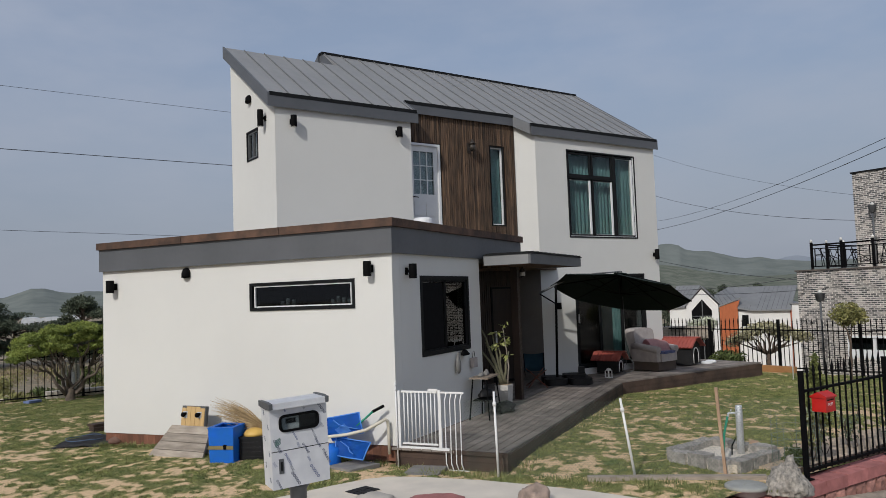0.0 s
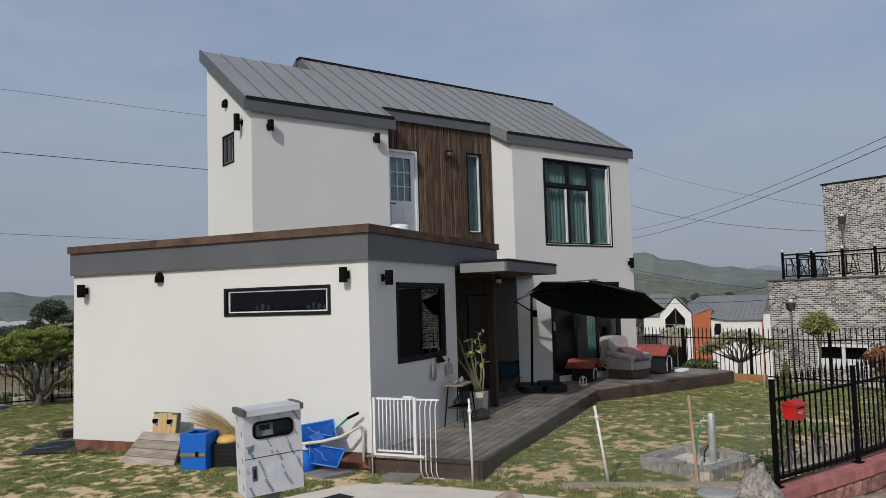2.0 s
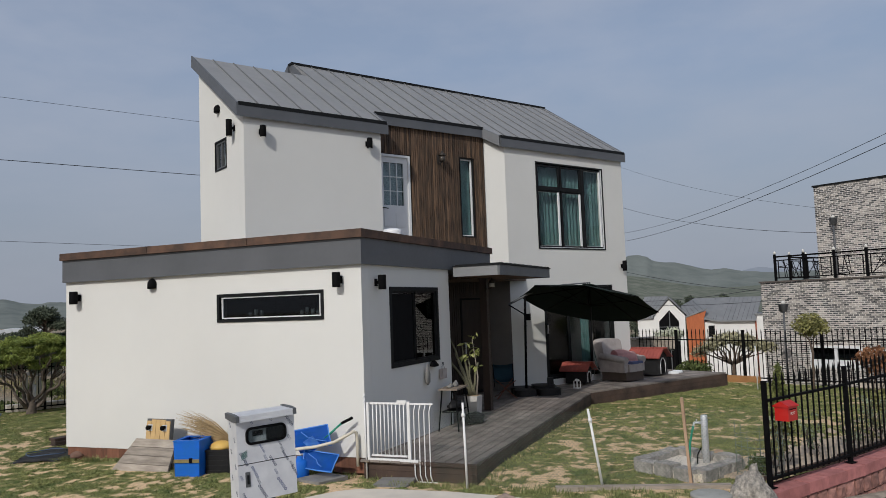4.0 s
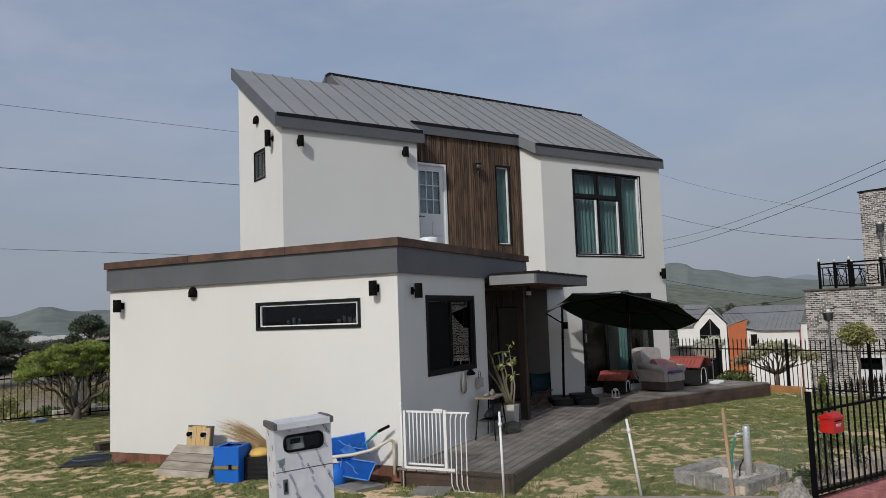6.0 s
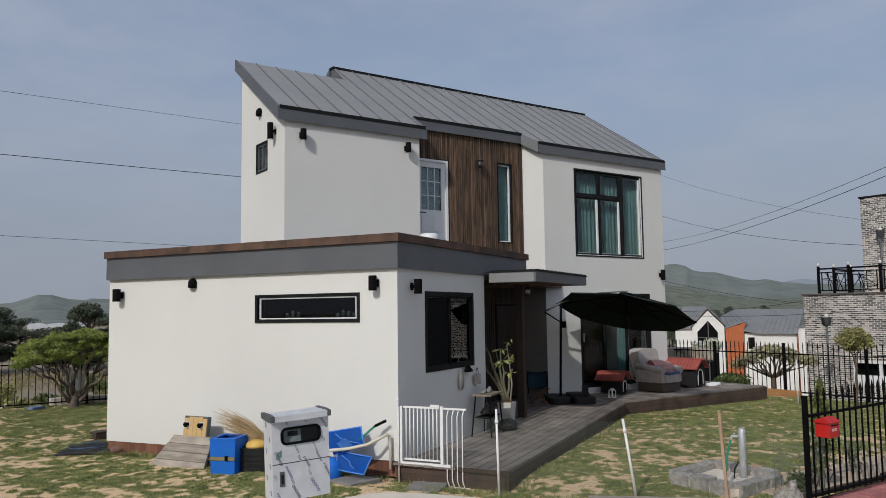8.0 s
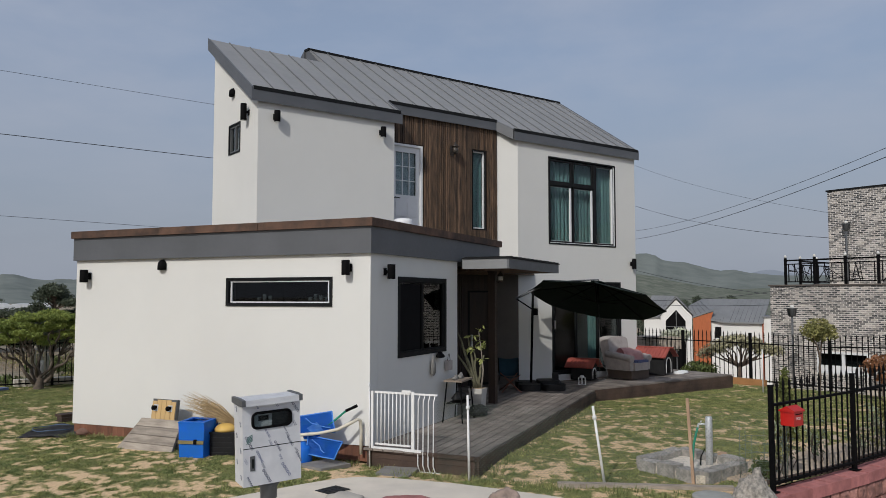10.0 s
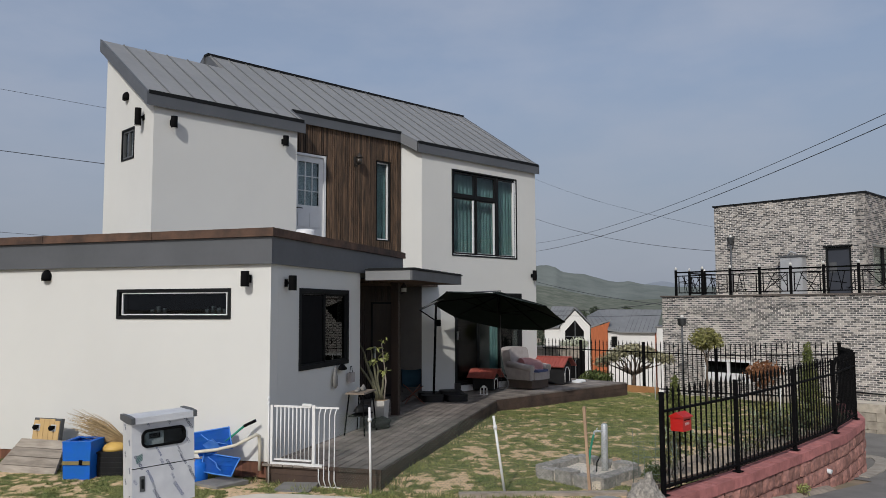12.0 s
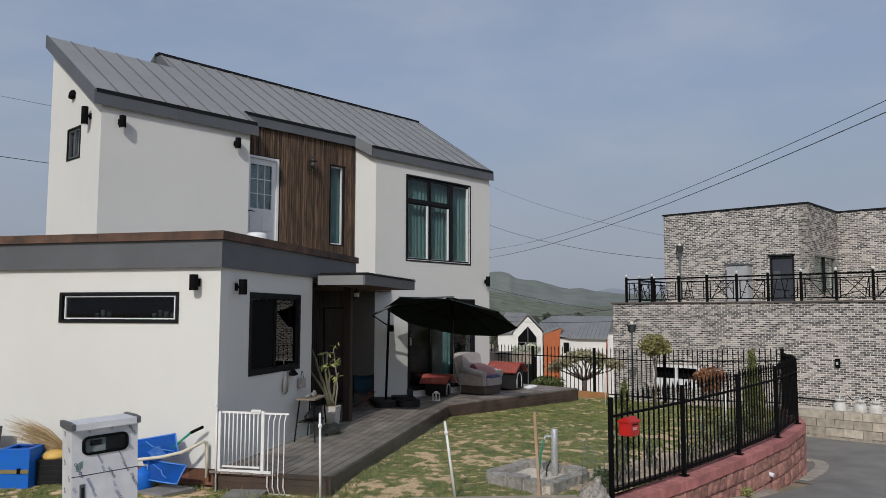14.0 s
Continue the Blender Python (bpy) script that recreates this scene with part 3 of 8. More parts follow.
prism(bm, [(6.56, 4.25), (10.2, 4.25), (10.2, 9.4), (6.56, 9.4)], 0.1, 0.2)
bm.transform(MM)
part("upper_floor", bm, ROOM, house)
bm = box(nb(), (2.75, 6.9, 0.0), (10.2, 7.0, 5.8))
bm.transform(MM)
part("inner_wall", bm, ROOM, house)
# Unseen partition added to hide the pale inner render behind the slit window.
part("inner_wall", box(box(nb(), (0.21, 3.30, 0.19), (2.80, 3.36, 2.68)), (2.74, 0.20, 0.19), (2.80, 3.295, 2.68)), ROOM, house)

# skirting boards under the render
sk = mesh_of("skirting_board", soften(box(nb(), (0.0, 0.0, 0.0), (0.118, 0.02, 0.215)), 0.004), SKIRT)
for k in range(45):
    piece("skirting_board", sk, house, frame_at((0.018, 5.40 - k * 0.12, -0.005 - 0.014 * (5.40 - k * 0.12)), (0, -1, 0)))


# ---- roof ----
E1, E2, E3 = 3.862, 4.35, 4.008
roof = nb()
for poly in ([(-0.03, E1), (3.05, E1), (3.05, 4.34), (2.5, 4.34), (2.5, 6.06), (-0.03, 6.06)],
             [(2.5, E2), (5.98, E2), (6.2, E3), (10.46, E3), (10.46, 6.83), (2.5, 6.83)],
             [(2.5, 6.83), (10.46, 6.83), (10.46, 9.9), (2.5, 9.9)]):
    prism(roof, poly, lambda x, y: roof_z(y) - 0.06, lambda x, y: roof_z(y))
roof.transform(MM)
roof_ob = part("roof", roof, ROOF, house, "grey standing seam metal roof")
for k in range(26):
    u = 0.371 - 0.43 + 0.43 * k
    if u < 0:
        continue
    if u > 10.5:
        break
    lo = E1 if u < 3.05 else E2 if u < 5.98 else E3
    hi = 6.06 if u < 2.5 else 6.83
    a, b = Vector((u, lo + 0.01, roof_z(lo + 0.01))), Vector((u, hi - 0.01, roof_z(hi - 0.01)))
    L = (b - a).length
    bm = soften(box(nb(), (-0.0065, 0, -0.002), (0.0065, L, 0.022)), 0.002)
    ang = math.atan(SLOPE)
    bm.transform(MM @ Matrix.Translation(a) @ Matrix.Rotation(ang, 4, "X"))
    part("seam", bm, SEAM, roof_ob)
# ridge cap
bm = nb()
box(bm, (2.46, 6.73, roof_z(6.83) - 0.055), (10.47, 6.93, roof_z(6.83) - 0.004))
bm.transform(MM)
part("ridge_cap", soften(bm, 0.015), DARK, roof_ob, "dark ridge capping")
# metal gable end above the lower roof
bm = nb()
tri = [(2.48, 6.0, roof_z(6.0) - 0.1), (2.48, 6.83, roof_z(6.83)), (2.48, 8.6, roof_z(8.6)), (2.48, 8.6, roof_z(8.6) - 1.2), (2.48, 6.0, roof_z(6.0) - 1.0)]
A = [bm.verts.new(p) for p in tri]
B = [bm.verts.new((p[0] + 0.03, p[1], p[2])) for p in tri]
bm.faces.new(A)
bm.faces.new(B[::-1])
for k in range(5):
    bm.faces.new((A[k], B[k], B[(k + 1) % 5], A[(k + 1) % 5]))
bm.transform(MM)
part("gable_end", bm, FASCIA, roof_ob)


def fascia(p, q, h=0.225, th=0.035, out=(0, -1)):
    o = Vector((out[0] * th, out[1] * th))
    bm = nb()
    pts = [p, q, (q[0] + o.x, q[1] + o.y), (p[0] + o.x, p[1] + o.y)]
    prism(bm, pts, lambda x, y: roof_z(y) - h, lambda x, y: roof_z(y) + 0.012)
    bm.transform(MM)
    part("eave_fascia", bm, FASCIA, roof_ob, "dark grey metal eave fascia")
    if abs(p[1] - q[1]) < 0.01:
        bm = nb()
        o2 = Vector((out[0], out[1])) * (th + 0.006)
        prism(bm, [p, q, (q[0] + o2.x, q[1] + o2.y), (p[0] + o2.x, p[1] + o2.y)], lambda x, y: roof_z(p[1]) - 0.052, lambda x, y: roof_z(p[1]) + 0.016)
        bm.transform(MM)
        part("drip_edge", bm, DARK, roof_ob, "dark drip edge under the roof sheet")


fascia((-0.03, E1), (3.05, E1))
fascia((3.05, E1 - 0.035), (3.05, E2 - 0.04), out=(1, 0))
fascia((3.09, E2), (5.98, E2), 0.21)
fascia((5.98, E2 - 0.002), (6.2, E3 - 0.002), out=(-0.87, -0.4))
fascia((6.2, E3), (10.46, E3))
fascia((-0.03, E1 - 0.035), (-0.03, 6.06), out=(-1, 0))
fascia((10.46, E3 - 0.035), (10.46, 6.83), out=(1, 0))
fascia((10.46, 6.83), (10.46, 9.9), out=(1, 0))
fascia((2.48, 6.9), (2.48, 9.9), 0.2, out=(-1, 0))
# soffits
bm = nb()
prism(bm, [(3.0, E2), (6.0, E2), (6.0, 4.41), (3.0, 4.41)], lambda x, y: roof_z(E2) - 0.205, lambda x, y: roof_z(E2) - 0.185)
bm.transform(MM)
part("soffit", bm, FASCIA, roof_ob)

# ---- cladding slats on the entrance wall ----


def slat_run(u0, u1, z0, z1, step=0.07, mat=None):
    me = {}
    n = int((u1 - u0) / step)
    for k in range(n):
        u = u0 + (k + 0.5) * (u1 - u0) / n
        zt = min(z1, 6.05)
        segs = [(z0, zt)]
        for h in (MID_DOOR, MID_WIN, ENTRY):
            if h[0] - 0.02 < u < h[2] + 0.02:
                nxt = []
                for a, b in segs:
                    if h[1] - 0.02 > a:
                        nxt.append((a, min(b, h[1] - 0.02)))
                    if h[3] + 0.02 < b:
                        nxt.append((max(a, h[3] + 0.02), b))
                segs = nxt
        for a, b in segs:
            if b - a < 0.05:
                continue
            key = round(b - a, 2)
            if key not in me:
                me[key] = mesh_of("slat", soften(box(nb(), (-0.0215, -0.034, 0), (0.0215, 0, b - a)), 0.005), mat or CEDAR)
            d = 0.006 * ((k * 7) % 5) / 5
            piece("slat", me[key], cladding, MM @ Matrix.Translation((u, 4.419 - d, a)))


cladding = entrance
slat_run(2.95, 6.03, 2.98, 6.02, 0.056)
# Slats under the canopy use the timber colour with shade put in.
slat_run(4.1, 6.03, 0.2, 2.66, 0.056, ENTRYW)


# ---- windows ----
def pane(parent, x0, z0, x1, z1, y, mat=GLASS):
    bm = box(nb(), (x0, y, z0), (x1, y + 0.006, z1))
    ob = part("pane", bm, mat, parent)
    ob.visible_shadow = False
    return ob


def bars(x0, z0, x1, z1, w, y0, y1):
    bm = nb()
    box(bm, (x0, y0, z0), (x1, y1, z0 + w))
    box(bm, (x0, y0, z1 - w), (x1, y1, z1))
    box(bm, (x0, y0, z0 + w), (x0 + w, y1, z1 - w))
    box(bm, (x1 - w, y0, z0 + w), (x1, y1, z1 - w))
    return soften(bm, 0.004)


def window(label, m, w, h, sashes, rim=0.05, proud=0.012, depth=0.09, glassmat=GLASS, inner=DARK, sash_w=0.035, name="window"):
    """A framed window; sashes are (x0, z0, x1, z1) panes inside the frame."""
    win = part(name, bars(0, 0, w, h, rim, -proud, depth), DARK, house, label, m)
    for k, (x0, z0, x1, z1) in enumerate(sashes):
        s = part("sash", bars(x0, z0, x1, z1, sash_w, 0.012, 0.06), inner, win)
        pane(s, x0 + sash_w - 0.003, z0 + sash_w - 0.003, x1 - sash_w + 0.003, z1 - sash_w + 0.003, 0.036, glassmat[k] if isinstance(glassmat, tuple) else glassmat)
    return win


mu = lambda u, v, z: frame_at(muv(u, v, z), U)
SHRINK = Matrix.Diagonal((0.972, 1, 0.972, 1))
WW, WH = 2.333, 2.058
w_up = window("large dark framed upstairs window with teal curtains", mu(7.313, 4.05, 3.361), WW, WH,
              [(0.05, 0.05, 0.80, 1.40), (0.84, 0.05, 1.54, 1.40), (0.05, 1.46, 0.80, 2.0), (0.84, 1.46, 1.54, 2.0), (1.62, 0.05, 2.283, 2.0)], rim=0.034)
part("mullion", soften(box(nb(), (1.545, -0.01, 0.05), (1.615, 0.085, 2.008)), 0.004), DARK, w_up)
part("transom", soften(box(nb(), (0.05, -0.01, 1.40), (1.545, 0.085, 1.46)), 0.004), DARK, w_up)
part("reveal_edge", soften(box(nb(), (WW - 0.062, 0.0, 0.034), (WW - 0.0345, 0.05, WH - 0.036)), 0.003), WPLASTIC, w_up, "white inner frame edge")
part("reveal_edge", soften(box(nb(), (0.0345, 0.0, 0.0345), (WW - 0.064, 0.05, 0.047)), 0.003), WPLASTIC, w_up, "white inner frame edge")
for x0, z0, x1, z1 in ((0.05, 0.05, 0.80, 1.40), (0.84, 0.05, 1.54, 1.40), (1.62, 0.05, 2.283, 2.0)):
    part("sash_edge", bars(x0 + 0.034, z0 + 0.034, x1 - 0.03, z1 - 0.034, 0.014, 0.045, 0.058), WPLASTIC, w_up, "thin white sash edge")
    part("sash_stile", soften(box(nb(), (x1 - 0.082, 0.004, z0 + 0.036), (x1 - 0.036, 0.034, z1 - 0.036)), 0.003), WPLASTIC, w_up, "white sash stile")

def curtain(m, w, h, mat, folds=16, amp=0.035, label=""):
    bm = nb()
    n = folds * 8
    rows = []
    for z in (0.0, h * 0.5, h):
        rows.append([bm.verts.new((w * k / n, amp * math.sin(k * math.tau / 8 + 0.6 * math.sin(k * 0.21)) * (1.1 - 0.35 * z / h), z)) for k in range(n + 1)])
    for A, B in zip(rows, rows[1:]):
        for k in range(n):
            f = bm.faces.new((A[k], A[k + 1], B[k + 1], B[k]))
            f.smooth = True
    bmesh.ops.solidify(bm, geom=bm.faces[:], thickness=0.004)
    return solo("curtain", bm, mat, label, "curtain", m, group="house curtains")


curtain(mu(7.30, 4.25, 3.30), 2.36, 2.16, CURTAIN, 20, label="teal pleated curtain drawn behind the upstairs window")

w_dr = window("dark framed sliding glass terrace door", mu(WIN_DOOR[0], 4.05, WIN_DOOR[1]), 2.40, 2.16,
              [(0.05, 0.05, 0.83, 2.11), (0.80, 0.05, 1.60, 2.11), (1.57, 0.05, 2.35, 2.11)], name="sliding_door", sash_w=0.05, glassmat=(DGLASS, GLASS, DGLASS))
part("handle", soften(box(nb(), (0.075, -0.02, 1.05), (0.10, 0.012, 1.25)), 0.006), GALV, w_dr, "pale door handle")
part("sill", soften(box(nb(), (0.0, -0.03, -0.14), (2.4, 0.15, -0.002)), 0.01), WPLASTIC, w_dr, "white door sill step")
curtain(mu(8.74, 4.19, 0.25), 0.36, 2.3, CURTAIN, 4, 0.022, label="teal curtain gathered behind the terrace door")

w_k = window("dark framed sliding kitchen window", frame_at((0.765, -0.03, 1.275), (1, 0, 0)), 1.63, 1.145, [(0.05, 0.05, 0.85, 1.095), (0.80, 0.05, 1.58, 1.095)], rim=0.06, glassmat=DGLASS)
w_s = window("long narrow dark framed slit window", frame_at((0, 2.356, 2.006), (0, -1, 0)), 1.795, 0.393, [(0.06, 0.045, 1.735, 0.35)], rim=0.035, inner=WPLASTIC, sash_w=0.016, glassmat=DGLASS)
part("outer_rim", bars(-0.005, -0.005, 1.80, 0.398, 0.02, -0.018, 0.0), DARK, w_s)
window("small dark framed gable window", frame_at(muv(0.09, 5.25, 4.79), muv(0, -1)), 0.56, 0.57, [(0.03, 0.03, 0.29, 0.54), (0.27, 0.03, 0.53, 0.54)], rim=0.03, inner=GREYPL)
window("tall narrow window with pale frame in the cladding", mu(MID_WIN[0], 4.42, MID_WIN[1]) @ SHRINK, 0.39, 1.81, [(0.016, 0.016, 0.374, 1.794)], rim=0.016, inner=WPLASTIC, proud=0.03, sash_w=0.028)
curtain(mu(MID_WIN[0] - 0.02, 4.56, MID_WIN[1] - 0.05), 0.45, 1.95, CURTAIN, 2, 0.01, label="teal blind behind the narrow window")

# upstairs white door
dm = mu(MID_DOOR[0], 4.42, MID_DOOR[1]) @ SHRINK
udoor = part("upper_door", bars(0, 0, 0.82, 2.11, 0.05, -0.03, 0.12), WPLASTIC, house, "white panelled balcony door with a gridded glass light", dm)
leaf = nb()
box(leaf, (0.052, 0.01, 0.05), (0.768, 0.05, 1.02))
box(leaf, (0.052, 0.01, 1.02), (0.15, 0.05, 2.06))
box(leaf, (0.67, 0.01, 1.02), (0.768, 0.05, 2.06))
box(leaf, (0.15, 0.01, 1.94), (0.67, 0.05, 2.06))
part("leaf", soften(leaf, 0.004), WPLASTIC, udoor)
pane(udoor, 0.15, 1.02, 0.67, 1.94, 0.03)
for k in range(1, 3):
    part("glazing_bar", box(nb(), (0.15 + 0.52 * k / 3 - 0.009, 0.012, 1.02), (0.15 + 0.52 * k / 3 + 0.009, 0.028, 1.94)), WPLASTIC, udoor)
for k in range(1, 3):
    part("glazing_bar", box(nb(), (0.15, 0.011, 1.02 + 0.92 * k / 3 - 0.009), (0.67, 0.027, 1.02 + 0.92 * k / 3 + 0.009)), WPLASTIC, udoor)
for x0 in (0.14, 0.44):
    for z0, z1 in ((0.15, 0.48), (0.56, 0.86)):
        part("panel", soften(box(nb(), (x0, -0.004, z0), (x0 + 0.24, 0.012, z1)), 0.008), WPLASTIC, udoor)
bm = nb()
cyl(bm, (0.11, 0.01, 0.95), (0.11, -0.05, 0.95), 0.012)
cyl(bm, (0.11, -0.05, 0.95), (0.22, -0.05, 0.94), 0.01)
part("lever_handle", bm, DARK, udoor, "dark lever handle")
bl = nb()
for k in range(46):
    box(bl, (0.14, 0.09, 1.0 + k * 0.0205), (0.68, 0.105, 1.0 + k * 0.0205 + 0.016))
part("blind", bl, surf("pale_blue_blind", (0.62, 0.68, 0.74), None, 8, 0.6), udoor, "pale blue slatted blind")

# entrance door
edoor = part("entrance_door", bars(0, 0, 0.66, 2.11, 0.04, -0.03, 0.1), DARK, house, "dark steel entrance door", mu(ENTRY[0], 4.42, ENTRY[1]) @ SHRINK)
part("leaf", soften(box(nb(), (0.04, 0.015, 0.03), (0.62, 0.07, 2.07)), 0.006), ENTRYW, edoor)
part("door_handle", soften(box(nb(), (0.09, -0.03, 0.85), (0.13, 0.012, 1.12)), 0.008), GALV, edoor, "steel lock handle")

# porch canopy, post and lantern
# The end face's sunlight is put into its colour; the front stays darker.
CANFACE = surf("sunlit_face_canopy_metal", (0.27, 0.275, 0.28), (0.23, 0.235, 0.24), 1.5, 0.45, 0.2)
CX0, CX1, CY = 2.85, 5.68, -0.94
can = part("porch_canopy", soften(box(nb(), (CX0, CY + 0.041, 2.592), (CX0 + 0.04, -0.121, 2.755)), 0.004), CANFACE, house, "grey metal porch canopy with a ribbed top")
part("front_board", soften(box(nb(), (CX0, CY, 2.592), (CX1, CY + 0.04, 2.755)), 0.004), FASCIA, can, "front board in darker grey for its shaded face")
part("end_board", soften(box(nb(), (CX1 - 0.04, CY + 0.041, 2.592), (CX1, 0.205, 2.755)), 0.004), FASCIA, can)
part("top_sheet", prism(nb(), [(CX0 - 0.02, CY - 0.02), (CX1 + 0.02, CY - 0.02), (CX1 + 0.02, 0.20), (7.93, 0.28), (7.47, 0.53), (7.66, 0.88), (4.78, 2.45), (4.78, -0.123), (CX0 - 0.02, -0.123)], 2.757, 2.775), DARK, can)
part("soffit_board", prism(nb(), [(CX0 + 0.04, CY + 0.04), (CX1 - 0.04, CY + 0.042), (CX1 - 0.04, 0.2), (4.78, 0.2), (4.78, -0.13), (CX0 + 0.04, -0.13)], 2.60, 2.615), COPING, can)
porch = [(4.735, 0.21), (CX1, 0.21), (7.93, 0.28), (7.47, 0.53), (7.66, 0.88), (4.735, 2.45)]
part("porch_ceiling", prism(nb(), porch, 2.62, 2.70), CEDAR, can, "dark timber porch ceiling")
for k in range(13):
    x = CX0 + 0.1 + k * (CX1 - CX0 - 0.2) / 12
    part("rib", soften(box(nb(), (x - 0.02, CY - 0.025, 2.776), (x + 0.02, -0.125, 2.795)), 0.006), DARK, can)
part("porch_post", soften(box(nb(), (4.40, -0.10, 0.2), (4.53, 0.03, 2.71)), 0.006), ENTRYW, house, "dark brown timber porch post")


bm = lathe(nb(), [(0.16, 0.0), (0.155, 0.02), (0.145, 0.32), (0.135, 0.36), (0.10, 0.37)], 24)
solo("plastic_basin", bm, WPLASTIC, "white plastic basin upturned on the flat annex roof", "basin", Matrix.Translation((1.55, 0.30, 2.951)))


# ---- lamps on the walls ----
def wall_lamp(m, h=0.20, r=0.055, label="black cylindrical up-and-down wall lamp on white render"):
    t = thing("wall_lamp", label, "wall lamp", m, group="wall lamps")
    bm = soften(box(nb(), (-0.035, -0.014, -0.05), (0.035, 0.0, 0.05)), 0.004)
    part("backplate", bm, BLACK, t)
    bm = nb()
    box(bm, (-0.02, -0.06, -0.02), (0.02, -0.012, 0.02))
    part("arm", bm, BLACK, t)
    bm = lathe(nb(), [(r * 0.96, -h / 2), (r, -h / 2 + 0.004), (r, h / 2 - 0.004), (r * 0.96, h / 2)], 20, (0, -0.048 - r, 0))
    part("shade", bm, BLACK, t)
    bm = lathe(nb(), [(r * 0.75, -h / 2 - 0.002), (r * 0.75, -h / 2 + 0.001)], 16, (0, -0.048 - r, 0))
    part("lens", bm, LAMPGLASS, t)
    return t


SIDE = (0, -1, 0)
wall_lamp(frame_at((0, 5.13, 2.46), SIDE), r=0.062)
wall_lamp(frame_at((0, 0.29, 2.52), SIDE))
wall_lamp(frame_at((0.385, -0.03, 2.475), (1, 0, 0)))
wall_lamp(mu(0.405, 3.90, 5.325))
wall_lamp(mu(2.62, 3.90, 5.33))
wall_lamp(frame_at(muv(0.09, 4.31, 5.44), muv(0, -1)), 0.30)
wall_lamp(mu(10.22, 4.05, 2.97), 0.26)


def hood(m):
    t = thing("vent_hood", "black domed wall vent cap on white render", "vent", m, group="vent caps")
    bm = nb()
    prof = [(0.0, 0.085), (0.045, 0.07), (0.07, 0.03), (0.075, -0.02), (0.075, -0.07)]
    ring = []
    for r, z in [(0.02, 0.085)] + prof[1:]:
        ring.append([bm.verts.new((r * math.cos(a), -max(0.012, r * 1.25 * math.sin(a)), z)) for a in [k * math.pi / 12 for k in range(13)]])
    for A, B in zip(ring, ring[1:]):
        for k in range(12):
            f = bm.faces.new((A[k], A[k + 1], B[k + 1], B[k]))
            f.smooth = True
    bm.faces.new(ring[0])
    bm.faces.new(ring[-1][::-1])
    part("dome", bm, BLACK, t)
    part("collar", lathe(nb(), [(0.07, 0), (0.07, 0.012)], 18).copy(), BLACK, t, m=Matrix.Rotation(radians(90), 4, "X"))
    return t


hood(frame_at((0, 3.58, 2.61), SIDE))
hood(frame_at(muv(0.09, 5.05, 5.96), muv(0, -1)))

# ---- deck ----
deck = thing("deck", "weathered grey-brown timber deck round the front of the house", "deck")
DA, DB = Vector((-0.05, -1.58, 0)), Vector((7.2, -1.27, 0))
DE = (DB - DA).normalized()
DN = Vector((-DE.y, DE.x, 0))
WC = muv(6.36, 4.05)
DZ = 0.2


def plank(a, b, w, z=DZ, th=0.028, parent=None, mat=None, name="plank"):
    L = (b - a).length
    bm = soften(box(nb(), (0, 0, -th), (L, w, 0)), 0.004)
    part(name, bm, mat or DECK, parent or deck, m=frame_at((a.x, a.y, z), b - a))


for k in range(11):
    d = 0.012 + k * 0.143
    a = DA + DN * d
    t = d / 1.80
    end = DB + (WC - DB) * t
    cut = 2.3 + (k * 1.37) % 3.1
    a2 = DA + DE * cut + DN * d
    plank(a, a2 - DE * 0.004, 0.131)
    plank(a2, a + DE * ((end - a).dot(DE)), 0.131)
for k in range(11, 24):
    d = 0.012 + k * 0.143
    a = Vector((2.935, 0, 0))
    a.y = (DA + DN * d).y + 0.13
    far = a.copy()
    while True:
        far = far + DE * 0.1
        u, v = (MM.inverted() @ far)[:2]
        if v > 4.62 or u > 6.22 or far.x > 8:
            break
    if (far - a).length > 0.3:
        plank(a, far, 0.131)
for k in range(15):
    v = 2.46 + 0.012 + k * 0.143
    u0 = 6.95 + (6.36 - 6.95) * min(1.0, (v - 2.4) / 1.65)
    if v < 4.0:
        cut = 8.2 + (k * 1.71) % 2.6
        plank(muv(u0, v), muv(cut - 0.004, v), 0.131)
        plank(muv(cut, v), muv(12.1, v), 0.131)
    else:
        plank(muv(10.46, v), muv(12.1, v), 0.131)
# under-deck bearers and skirting boards
FRONT = [(DA, DB), (muv(6.93, 2.45), muv(12.1, 2.45)), (muv(12.1, 2.45), muv(12.1, 4.6)), (Vector((-0.05, -0.02, 0)), DA)]
for a, b in FRONT:
    for k in range(4):
        L = (b - a).length
        bm = soften(box(nb(), (0, 0.004 * k, 0), (L, 0.025, 0.097)), 0.004)
        part("side_board", bm, DECKSIDE, deck, m=frame_at((a.x, a.y, DZ - 0.03 - 0.1 * (k + 1)), b - a))
bm = soften(box(nb(), (-0.02, -0.012, 0), ((DA - Vector((-0.05, -0.02, 0))).length + 0.02, 0.018, 0.05)), 0.004)
part("end_board", bm, DECKSIDE, deck, m=frame_at((-0.068, -0.02, DZ - 0.046), DA - Vector((-0.05, -0.02, 0))))
bm = nb()
prism(bm, [(0.1, -1.45), (7.1, -1.15), (7.4, 0.3), (6.9, 1.0), (5.4, 1.7), (3.1, 1.7), (3.0, -0.05), (0.1, -0.05)], -0.2, 0.06)
part("bearer", bm, DECKSIDE, deck)
bm = prism(nb(), [(6.95, 2.55), (12.0, 2.55), (12.0, 4.5), (10.46, 4.5), (10.46, 4.0), (6.4, 4.0)], -0.25, 0.06)
bm.transform(MM)
part("bearer", bm, DECKSIDE, deck)


